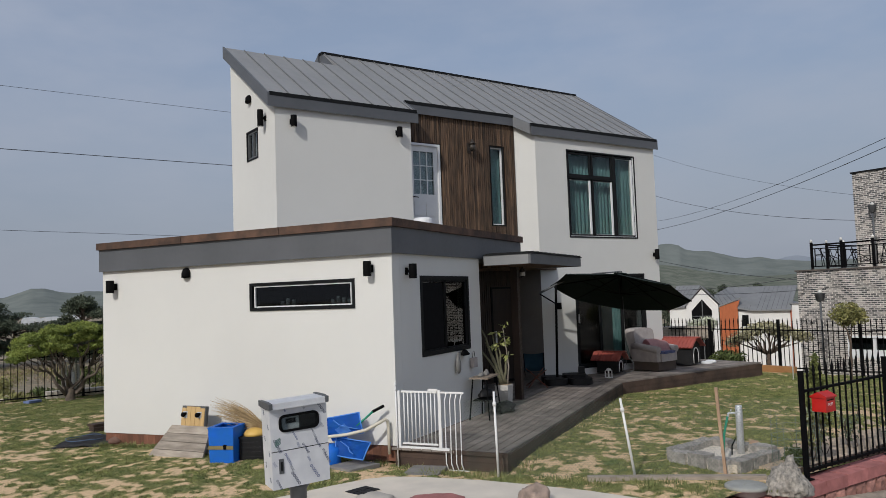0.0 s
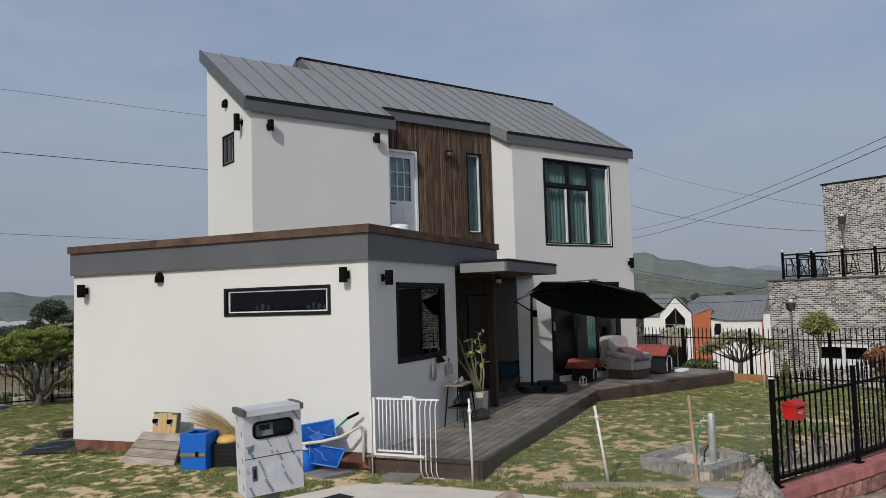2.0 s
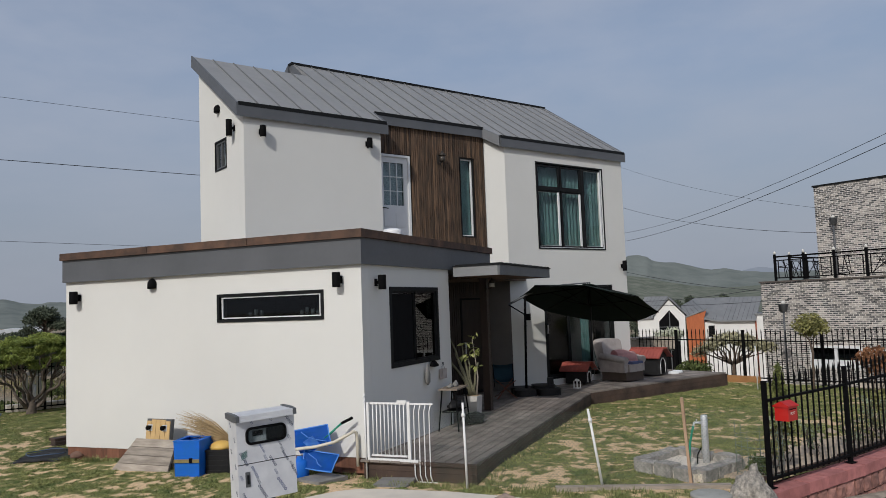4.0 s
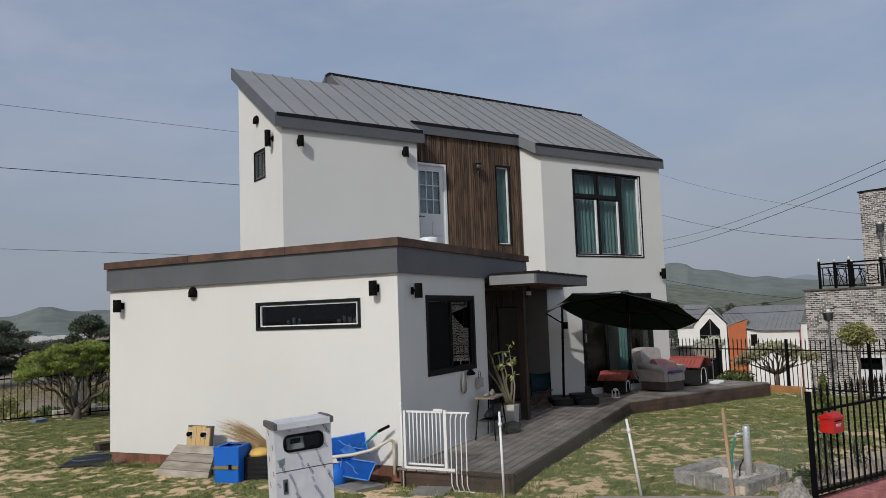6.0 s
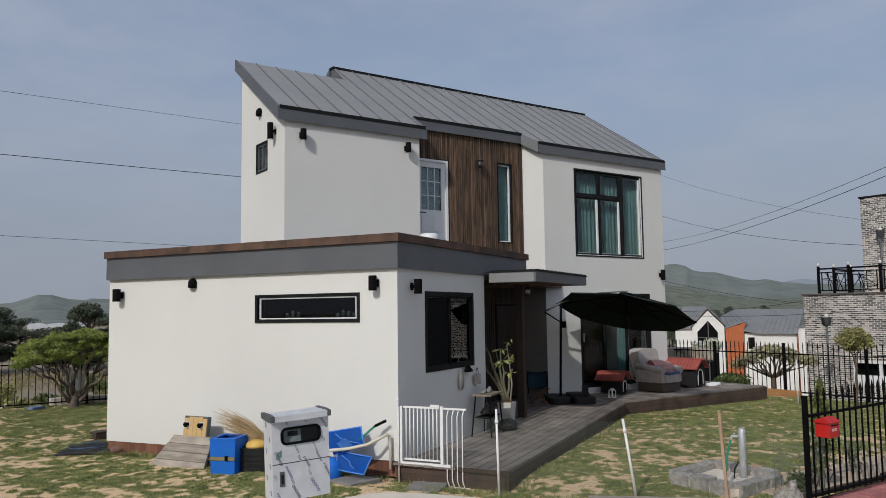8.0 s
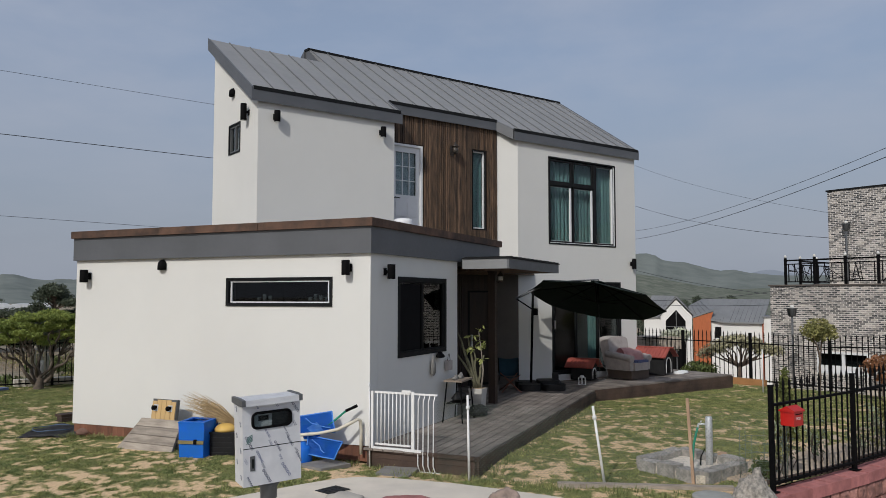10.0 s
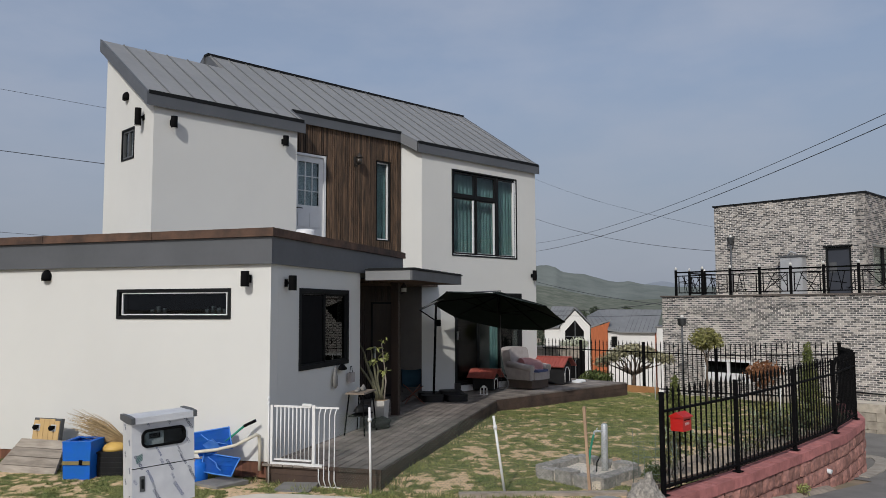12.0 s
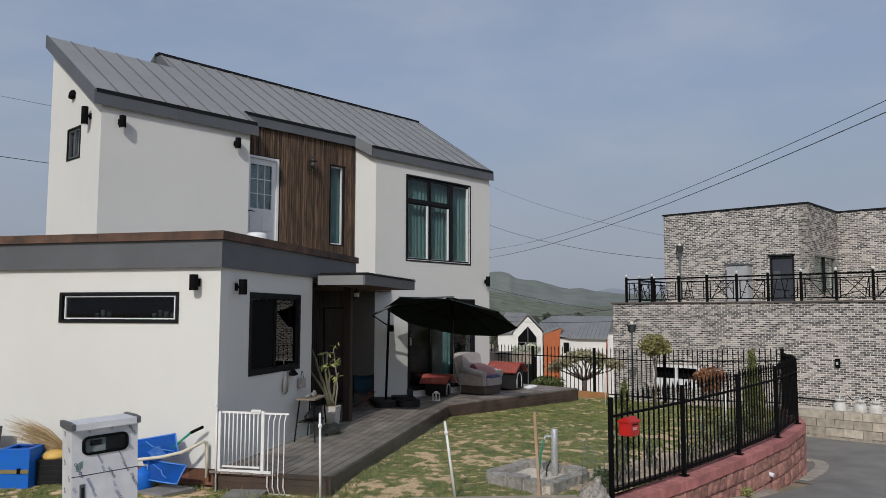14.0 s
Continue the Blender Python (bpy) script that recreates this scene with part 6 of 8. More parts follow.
solo("reddish_stone", rock_mesh(0.11, 0.09, 0.06, 71, 2), surf("reddish_stone", (0.20, 0.11, 0.08), (0.13, 0.075, 0.055), 8, 0.9, bump=0.8), "small reddish stone at the foot of the wall", "stone", Matrix.Translation((-0.16, 5.0, 0.03)))
bm = nb()
for k in range(1):
    tube(bm, [((0.30 - 0.03 * k) * math.cos(i * 0.2), (0.30 - 0.02 * k) * math.sin(i * 0.2), 0.018 + 0.022 * k + 0.008 * math.sin(i * 0.7 + k)) for i in range(26)], 0.008, 6)
solo("coiled_hose", bm, surf("grey_blue_hose", (0.08, 0.13, 0.22), None, 8, 0.5), "loop of blue hose on the dark mat", "hose", Matrix.Translation((0.0, 5.85, 0.0)))

# ---- things on the deck ----
stool = thing("side_table", "small black-legged side table with a wooden top", "side table", Matrix.Translation((2.42, -0.24, DZ)) @ Matrix.Rotation(0.1, 4, "Z"))
part("top", soften(box(nb(), (-0.30, -0.15, 0.62), (0.30, 0.15, 0.645)), 0.008), TABLEW, stool)
for sx in (-1, 1):
    for sy in (-1, 1):
        part("leg", cyl(nb(), (sx * 0.25, sy * 0.11, 0.62), (sx * 0.31, sy * 0.16, 0.0), 0.012, seg=8), BLACK, stool)
part("shelf", soften(box(nb(), (-0.27, -0.12, 0.28), (0.27, 0.12, 0.295)), 0.004), BLACK, stool)
cl = random.Random(5)
for k in range(4):
    solo("stone_ornament", rock_mesh(0.05, 0.04, 0.03 + 0.012 * k, 30 + k, 2), SLAB, "small stone lying on the side table", "stone", Matrix.Translation((2.24 + 0.11 * k, -0.25 + 0.03 * (k % 2), DZ + 0.665)), group="table stones")
bag = thing("dark_bundle", "dark cloth bundle on the table shelf", "bundle", Matrix.Translation((2.42, -0.25, DZ + 0.36)))
part("cloth", rock_mesh(0.18, 0.1, 0.085, 44), DOGWALL, bag)
bm = rock_mesh(0.22, 0.14, 0.11, 47)
solo("black_bag", bm, DOGWALL, "black bag lying under the side table", "bag", Matrix.Translation((2.95, -0.35, DZ + 0.06)))

pot = thing("plant_pot", "grey-white square tapered plant pot", "plant pot", Matrix.Translation((3.32, -0.2, DZ)))
bm = box(nb(), (-0.12, -0.12, 0), (0.12, 0.12, 0.40))
for v in bm.verts:
    if v.co.z < 0.1:
        v.co.x *= 0.78
        v.co.y *= 0.78
part("body", soften(bm, 0.012), POTM, pot)
part("soil", box(nb(), (-0.10, -0.10, 0.39), (0.10, 0.10, 0.405)), SOIL, pot)


cactus = thing("potted_plant", "tall spindly cactus and yellow-green leaves in a pot", "plant", Matrix.Translation((3.32, -0.2, DZ + 0.4)))
cr = random.Random(9)
for k, (dx, dy, h) in enumerate(((-0.30, 0.26, 0.98), (-0.22, 0.20, 0.72), (-0.10, 0.14, 0.85), (-0.02, 0.06, 0.62), (-0.34, 0.3, 0.7), (0.05, -0.08, 0.55))):
    pts = [(0.02 * k - 0.05, 0.05 - 0.02 * k, -0.02)]
    for i in range(1, 6):
        f = i / 5
        pts.append((dx * f + cr.uniform(-0.015, 0.015), dy * f + cr.uniform(-0.015, 0.015), h * f))
    part("stem", tube(nb(), pts, [0.022, 0.024, 0.022, 0.02, 0.016, 0.01], 7), CACTUS, cactus)
part("trunk", tube(nb(), [(0.03, -0.05, -0.02), (0.05, -0.08, 0.3), (0.02, -0.06, 0.6), (0.0, -0.02, 0.95)], [0.016, 0.013, 0.01, 0.006], 7), PALEBARK, cactus)
ob = new("leaves", leaf_cloud("leaves", YLEAF, [(0.0, -0.02, 0.98, 0.10, 0.12, 0.05), (-0.06, 0.04, 0.84, 0.15, 0.15, 0.05), (0.02, -0.06, 0.70, 0.10, 0.1, 0.08), (0.03, -0.08, 0.48, 0.09, 0.1, 0.05), (-0.08, 0.08, 0.64, 0.1, 0.1, 0.06)], 58, 0.055, 4, 0.5))
ob.parent = cactus

part("insect_screen", box(nb(), (0.09, 0.028, 0.09), (0.77, 0.031, 1.04)), surf("dark_insect_screen", (0.012, 0.012, 0.013), None, 8, 0.9, spec=0.05), w_k, "dark insect screen")
# bits hung on the kitchen wall
hb = solo("hanging_brush", lathe(nb(), [(0.02, -0.16), (0.06, -0.12), (0.065, 0.0), (0.03, 0.09), (0.012, 0.16)], 14), SLAB, "grey oval brush hung on the kitchen wall", "brush", Matrix.Translation((1.83, -0.08, 1.10)) @ Matrix.Diagonal((1, 0.5, 1, 1)))
solo("hanging_pouch", rock_mesh(0.13, 0.05, 0.07, 61, 2), BLACK, "black cloth pouch hung under the window sill", "pouch", Matrix.Translation((2.05, -0.09, 1.22)))
ht = thing("hanging_bag", "pale bag hung on a wall hook", "bag", Matrix.Translation((2.40, -0.08, 1.08)))
part("pouch", soften(box(nb(), (-0.075, -0.03, -0.10), (0.075, 0.03, 0.05)), 0.025, 2), FABRIC, ht)
part("strap", tube(nb(), [(-0.05, 0, 0.04), (-0.02, 0, 0.15), (0.02, 0, 0.15), (0.05, 0, 0.04)], 0.005, 6), BLACK, ht)

# camp chair
cc = thing("camp_chair", "folding camp chair with blue cloth seat", "chair", Matrix.Translation((6.22, 0.26, DZ)) @ Matrix.Rotation(radians(-62), 4, "Z"))
for x in (-0.2, 0.2):
    part("leg", cyl(nb(), (x, -0.2, 0), (-x * 0.9, 0.2, 0.36), 0.009, seg=8), ORANGE, cc)
    part("leg", cyl(nb(), (x, 0.2, 0), (-x * 0.9, -0.2, 0.36), 0.009, seg=8), ORANGE, cc)
    part("back_pole", cyl(nb(), (x, 0.2, 0.2), (x * 1.05, 0.27, 0.66), 0.009, seg=8), BLACK, cc)
for nm, prof in (("seat", ((-0.2, 0.36), (-0.05, 0.335), (0.1, 0.32), (0.2, 0.32))), ("back", ((0.2, 0.324), (0.235, 0.43), (0.262, 0.56), (0.28, 0.67)))):
    bm = nb()
    rows = [[bm.verts.new((0.21 * (k - 4) / 4, y + (0.05 * (1 - ((k - 4) / 4) ** 2) if nm == "back" else 0.0), z - (0.055 if nm == "seat" else 0.03) * (1 - ((k - 4) / 4) ** 2))) for k in range(9)] for y, z in prof]
    for A, B in zip(rows, rows[1:]):
        for k in range(8):
            f = bm.faces.new((A[k], A[k + 1], B[k + 1], B[k]))
            f.smooth = True
    bmesh.ops.solidify(bm, geom=bm.faces[:], thickness=0.008)
    part(nm, bm, TEAL, cc)

# cantilever umbrella
PX, PY = 6.90, -0.02
RIGHT = Vector((0.44, -0.90, 0))
FWD = Vector((0.90, 0.44, 0))
um = thing("cantilever_umbrella", "dark green cantilever garden umbrella open over the deck", "umbrella")
part("pole", cyl(nb(), (PX - 0.025, PY + 0.05, DZ + 0.08), (PX, PY, 2.27), 0.026, seg=14), BLACK, um)
ROUND = []
for k in range(24):
    ca, sa = math.cos(math.tau * k / 24), math.sin(math.tau * k / 24)
    ROUND.append((0.24 * math.copysign(abs(ca) ** 0.6, ca), 0.24 * math.copysign(abs(sa) ** 0.6, sa)))
for k in range(4):
    c = Vector((PX, PY, DZ)) + RIGHT * (0.30 if k % 2 else -0.2) + FWD * (0.25 if k > 1 else -0.25) + RIGHT * 0.08
    part("base_slab", soften(prism(nb(), ROUND, 0.005, 0.13), 0.04, 3), DOGWALL, um, "black base weight", frame_at(c, RIGHT))
part("base_bag", soften(prism(nb(), ROUND, 0.115, 0.19), 0.03, 3), DOGWALL, um, m=frame_at(Vector((PX, PY, DZ)) + RIGHT * 0.30, RIGHT))
part("base_block", soften(box(nb(), (-0.06, -0.06, 0.19), (0.06, 0.06, 0.33)), 0.01), DOGWALL, um, m=frame_at(Vector((PX, PY, DZ)) + RIGHT * 0.46, RIGHT))
hinge = Vector((PX, PY, 2.10)) - RIGHT * 0.36
TOPC = Vector((7.55, -1.277, 2.43))
TOPP = Vector((PX, PY, 2.27))
part("boom", tube(nb(), [hinge, TOPP, TOPP.lerp(TOPC, 0.2) + Vector((0, 0, 0.10)), TOPP.lerp(TOPC, 0.6) + Vector((0, 0, 0.11)), TOPC + Vector((0, 0, 0.075)), TOPC + Vector((0, 0, 0.01))], [0.024, 0.024, 0.02, 0.018, 0.016, 0.016], 10), GREYPL, um)
part("strut", cyl(nb(), hinge, Vector((PX, PY, 1.86)), 0.014, seg=8), BLACK, um)
part("crank", soften(box(nb(), (-0.05, -0.04, -0.07), (0.05, 0.04, 0.07)), 0.01), BLACK, um, m=Matrix.Translation(Vector((PX, PY, 1.82)) + RIGHT * 0.05))
R_, HT = 1.46, 0.40
tilt = Matrix.Translation(TOPC) @ Matrix.Rotation(radians(12.4), 4, FWD) @ Matrix.Rotation(radians(-12.1), 4, RIGHT)
corner = [Vector((R_ * math.cos(radians(-80.8 + 45 * k)), R_ * math.sin(radians(-80.8 + 45 * k)), -HT)) for k in range(8)]
bm = nb()
steps = 6
for k in range(8):
    a, b = corner[k], corner[(k + 1) % 8]
    grid = []
    for i in range(steps + 1):
        f = i / steps
        row = []
        for j in range(5):
            g = j / 4
            p = (a * (1 - g) + b * g) * f
            p.z = -HT * f ** 1.08 - 0.015 * f * math.sin(math.pi * g)
            row.append(bm.verts.new(p))
        grid.append(row)
    for i in range(steps):
        for j in range(4):
            bm.faces.new((grid[i][j], grid[i + 1][j], grid[i + 1][j + 1], grid[i][j + 1]))
bmesh.ops.remove_doubles(bm, verts=bm.verts[:], dist=0.0005)
bmesh.ops.solidify(bm, geom=bm.faces[:], thickness=0.004)
canopy_ob = part("canopy", bm, CANVAS, um, "dark green octagonal cloth canopy", tilt)
bm = lathe(nb(), [(0.20, -0.02), (0.18, 0.005), (0.10, 0.025), (0.02, 0.035)], 8)
part("vent_cap", bm, CANVAS, canopy_ob)
for k in range(8):
    part("rib", cyl(nb(), (0, 0, -0.01), corner[k] + Vector((0, 0, -0.012)), 0.009, seg=6), BLACK, um, m=tilt)
    part("seam", tube(nb(), [Vector((corner[k].x * f, corner[k].y * f, -HT * f ** 1.08 + 0.006)) for f in (0.02, 0.25, 0.5, 0.75, 1.0)], 0.008, 5), BLACK, canopy_ob, m=Matrix())
    part("rib_strut", cyl(nb(), (0, 0, -0.42), corner[k] * 0.55 + Vector((0, 0, -0.02)), 0.007, seg=6), BLACK, um, m=tilt)
part("hub", cyl(nb(), (0, 0, 0.02), (0, 0, -0.40), 0.018, seg=10), BLACK, um, m=tilt)
part("cord", cyl(nb(), TOPC + Vector((0, 0, -0.45)), TOPC + Vector((0.02, 0.0, -1.9)), 0.005, seg=6), GREYPL, um)

# armchair with blanket and cushion
ach = thing("armchair", "grey upholstered armchair standing on the deck", "armchair", Matrix.Translation(muv(9.27, 3.42, DZ)) @ Matrix.Rotation(TH + radians(3), 4, "Z"))
part("base", soften(box(nb(), (-0.335, -0.36, 0.02), (0.335, 0.36, 0.22)), 0.02, 2), surf("brown_chair_base", (0.10, 0.075, 0.06), None, 5, 0.9), ach, "brown lower front panel")
part("seat_cushion", soften(box(nb(), (-0.25, -0.40, 0.222), (0.25, 0.24, 0.40)), 0.05, 3), FABRIC, ach)
bk = nb()
prof = [(-0.34, 0.30), (-0.36, 0.55), (-0.375, 0.80), (-0.37, 0.915), (-0.30, 0.965), (-0.15, 0.985), (0.0, 0.99), (0.15, 0.985), (0.30, 0.965), (0.37, 0.915), (0.375, 0.80), (0.36, 0.55), (0.34, 0.30)]
for y0, y1 in ((0.18, 0.42),):
    A = [bk.verts.new((x, y0 + (z - 0.3) * 0.16, z)) for x, z in prof]
    B = [bk.verts.new((x * 0.97, y1 + (z - 0.3) * 0.22, z)) for x, z in prof]
    bk.faces.new(A)
    bk.faces.new(B[::-1])
    for k in range(len(prof)):
        j = (k + 1) % len(prof)
        bk.faces.new((A[k], B[k], B[j], A[j]))
part("backrest", soften(bk, 0.06, 3), FABRIC, ach)
for sx in (-1, 1):
    am = soften(box(nb(), (-0.07, -0.36, 0.222), (0.07, 0.34, 0.50)), 0.03, 2)
    part("armrest", am, FABRIC, ach, m=Matrix.Translation((sx * 0.322, 0, 0)))
    roll = cyl(nb(), (sx * 0.335, -0.39, 0.49), (sx * 0.335, 0.34, 0.58), 0.085, 0.085, 18)
    part("arm_roll", soften(roll, 0.02, 2), FABRIC, ach)
AW = ach.matrix_basis


# a soft pink half-round pet tunnel lies on the seat, its mouth towards the near arm
bm = nb()
grid = []
for i in range(9):
    f = i / 8
    row = []
    for j in range(15):
        a = math.pi * j / 14
        wob = 1 + 0.10 * noise.noise(Vector((f * 3, j * 0.4, 3)))
        row.append(bm.verts.new((-0.20 + 0.52 * f, (0.215 - 0.03 * f) * math.cos(a) * wob, (0.30 - 0.06 * f * f) * math.sin(a) ** 0.9 * wob + 0.004)))
    grid.append(row)
for A, B in zip(grid, grid[1:]):
    for j in range(14):
        bm.faces.new((A[j], B[j], B[j + 1], A[j + 1])).smooth = True
cap = bm.faces.new(grid[-1])
bmesh.ops.solidify(bm, geom=bm.faces[:], thickness=0.022)
tunnel = AW @ Matrix.Translation((-0.02, -0.02, 0.425)) @ Matrix.Rotation(radians(-22), 4, "Z")
solo("pet_tunnel", bm, PINK, "soft pink pet tunnel with a dark mouth on the armchair", "pet bed", tunnel)
bm = soften(box(nb(), (-0.22, -0.18, 0), (0.25, 0.12, 0.055)), 0.025, 3)
solo("seat_pad", bm, NAVY, "folded blue cushion on the armchair seat", "cushion", AW @ Matrix.Translation((0.02, -0.24, 0.402)) @ Matrix.Rotation(0.1, 4, "Z"))


def doghouse(m, w, d, h, rh, label):
    """A small kennel; its ridge runs along x and the doorway is in the +x gable."""
    t = thing("doghouse", label, "doghouse", m, group="doghouses")
    bm = nb()
    box(bm, (-w / 2, -d / 2, 0.03), (w / 2 - 0.02, d / 2, h))
    part("body", soften(bm, 0.008), DOGWALL, t)
    bm = nb()
    r = d * 0.27
    arch = [(-r, 0.06)] + [(-r * math.cos(math.pi * k / 10), h * 0.55 + r * math.sin(math.pi * k / 10)) for k in range(11)] + [(r, 0.06)]
    g = prism(nb(), [(-d / 2, 0.03), (d / 2, 0.03), (d / 2, h), (0, h + rh * 0.9), (-d / 2, h)], 0, 0.02)
    g.transform(Matrix.Translation((w / 2 - 0.019, 0, 0)) @ Matrix(((0, 0, 1, 0), (1, 0, 0, 0), (0, 1, 0, 0), (0, 0, 0, 1))))
    part("gable", g, DOGWALL, t)
    pts = [Vector((w / 2 + 0.004, y, z)) for y, z in arch]
    part("door_trim", tube(nb(), pts, 0.014, 8), WPAINT, t, "white arched door trim")
    # Black arch plate on the closed gable stands in for the opening's shade.
    dk = prism(nb(), arch, 0, 0.004)
    dk.transform(Matrix.Translation((w / 2 + 0.001, 0, 0)) @ Matrix(((0, 0, 1, 0), (1, 0, 0, 0), (0, 1, 0, 0), (0, 0, 0, 1))))
    part("doorway", dk, BLACK, t, "black arch panel standing for the shaded doorway")
    for s in (-1, 1):
        L = math.hypot(d / 2 + 0.06, rh)
        ang = math.atan2(rh, d / 2)
        rb = nb()
        box(rb, (-w / 2 - 0.06, 0, 0), (w / 2 + 0.13, L + 0.03, 0.02))
        rm = Matrix.Translation((0, 0, h + rh)) @ Matrix.Rotation(math.pi if s > 0 else 0, 4, "Z") @ Matrix.Rotation(-ang, 4, "X")
        half = part("roof_half", rb, REDROOF, t, "red ribbed roof panel", rm)
        for k in range(int((w + 0.07) / 0.09) + 1):
            x = -w / 2 - 0.05 + k * 0.09
            part("rib", soften(box(nb(), (x, 0, 0.0205), (x + 0.03, L + 0.03, 0.035)), 0.004), REDROOF, half)
    part("ridge", soften(box(nb(), (-w / 2 - 0.065, -0.05, h + rh), (w / 2 + 0.135, 0.05, h + rh + 0.03)), 0.012), REDROOF, t)
    return t


doghouse(Matrix.Translation(muv(10.57, 3.70, DZ)) @ Matrix.Rotation(radians(-101), 4, "Z"), 0.80, 0.62, 0.48, 0.19, "black doghouse with a ribbed red roof on the deck")
doghouse(Matrix.Translation(muv(8.10, 3.73, DZ)) @ Matrix.Rotation(radians(-97), 4, "Z"), 0.50, 0.38, 0.35, 0.14, "small black doghouse with red roof by the terrace door")
bm = lathe(nb(), [(0.13, 0), (0.14, 0.015), (0.115, 0.06), (0.09, 0.06), (0.085, 0.03)], 20)
bw = solo("pet_bowl", bm, WPLASTIC, "white pet bowl on the deck", "bowl", Matrix.Translation(muv(11.15, 3.35, DZ)), group="pet bowls")
copy_thing(bw, Matrix.Translation(muv(11.45, 3.45, DZ)))
# small pet carrier door and hoop by the small kennel
bm = tube(nb(), [(0, 0.17 * math.cos(k * math.tau / 20), 0.18 + 0.17 * math.sin(k * math.tau / 20)) for k in range(21)], 0.008, 6)
solo("wire_hoop", bm, GREYPL, "thin dark metal hoop leaning by the small doghouse", "hoop", Matrix.Translation(muv(8.30, 3.40, DZ + 0.005)) @ Matrix.Rotation(TH + 0.25, 4, "Z"))
lan = thing("deck_lantern", "small white framed lantern on the deck", "lantern", Matrix.Translation(muv(7.42, 3.16, DZ)) @ Matrix.Rotation(-0.6, 4, "Z"))
for x in (-0.05, 0.05):
    for y in (-0.05, 0.05):
        part("upright", soften(box(nb(), (x - 0.008, y - 0.008, 0), (x + 0.008, y + 0.008, 0.16)), 0.002), WPAINT, lan)
part("roof", lathe(nb(), [(0.085, 0.16), (0.05, 0.20), (0.01, 0.21)], 4), WPAINT, lan)
part("foot", soften(box(nb(), (-0.065, -0.065, 0), (0.065, 0.065, 0.014)), 0.003), WPAINT, lan)

# lantern lamps at the porch and on the cladding
def coach_lamp(m, label, pale=False):
    t = thing("coach_lamp", label, "wall lamp", m, group="coach lamps")
    part("backplate", soften(box(nb(), (-0.05, -0.02, -0.11), (0.05, 0.0, 0.11)), 0.01), BRASS, t)
    part("arm", tube(nb(), [(0, -0.01, -0.05), (0, -0.09, -0.10), (0, -0.15, -0.06)], 0.011, 8), BRASS, t)
    part("cage", lathe(nb(), [(0.035, -0.08), (0.06, -0.06), (0.065, 0.06), (0.08, 0.07)], 6, (0, -0.15, 0)), BRASS, t)
    part("lamp_glass", lathe(nb(), [(0.045, -0.055), (0.067, -0.045), (0.067, 0.05), (0.05, 0.055)], 6, (0, -0.15, 0)), LAMPGLASS if pale else surf("smoked_lamp_glass", (0.07, 0.06, 0.05), None, 8, 0.25), t)
    part("hat", lathe(nb(), [(0.095, 0.07), (0.05, 0.12), (0.02, 0.15), (0.025, 0.17), (0.004, 0.19)], 6, (0, -0.15, 0)), BRASS, t)
    return t


coach_lamp(mu(4.73, 4.39, 5.29) @ Matrix.Diagonal((0.95, 0.95, 0.95, 1)), "dark bronze coach lamp on the brown cladding")
coach_lamp(Matrix.Translation((4.42, -0.10, 2.47)) @ Matrix.Diagonal((0.72, 0.72, 0.72, 1)), "small lantern with pale glass on the porch post", True)
# glasses on the sill inside the slit window
for k in range(7):
    x = 0.10
    y = 0.75 + 0.09 * k if k < 4 else 1.3 + 0.1 * k
    bm = lathe(nb(), [(0.025, 0), (0.028, 0.08 + 0.02 * (k % 3)), (0.024, 0.085 + 0.02 * (k % 3))], 12)
    solo("drinking_glass", bm, WPLASTIC if k % 2 else GALV, "small glass standing on the slit window sill", "glass", Matrix.Translation((0.155, y, 2.047)), group="sill glasses")


# ---- grass ----
def grass_mesh():
    g = np.random.default_rng(5)
    pts = []
    tries = 1700000
    U0 = g.uniform(-4.6, 13.2, tries)
    V0 = g.uniform(-4.05, 12.2, tries)
    keep = g.random(tries)
    c, s = math.cos(TH), math.sin(TH)
    for u, v, k in zip(U0, V0, keep):
        x, y = c * u - s * v, s * u + c * v
        if x < -3.2 or not in_plot(u, v, 0.05) or under_roof(x, y):
            continue
        if y > 6.5 and k > 0.6:
            continue
        cv = cover(x, y)
        if k < (cv - 0.40) * 2.2:
            pts.append((x, y, lawn_z(x, y) + 0.012, cv))
    P = np.array(pts)
    n = len(P)
    a = g.uniform(0, math.tau, n)
    h = (0.009 + 0.019 * g.random(n)) * (0.35 + 1.0 * P[:, 3])
    w = 0.0042 + 0.0055 * g.random(n)
    lean = g.normal(size=(n, 2)) * 0.02
    d = np.stack([np.cos(a), np.sin(a), np.zeros(n)], 1) * w[:, None]
    base = P[:, :3]
    tip = base + np.stack([lean[:, 0], lean[:, 1], h], 1)
    V = np.stack([base - d, base + d, tip], 1).reshape(-1, 3)
    return np_mesh("grass", V, np.arange(3 * n).reshape(-1, 3), surf("lawn_grass_blades", (0.32, 0.315, 0.125), (0.10, 0.145, 0.052), 4.0, 0.8, rand=0.55, spec=0.2))


tagged(new("grass", grass_mesh()), "short patchy lawn grass, green with dry blades", "grass", kind="stuff")


TUFTS = []


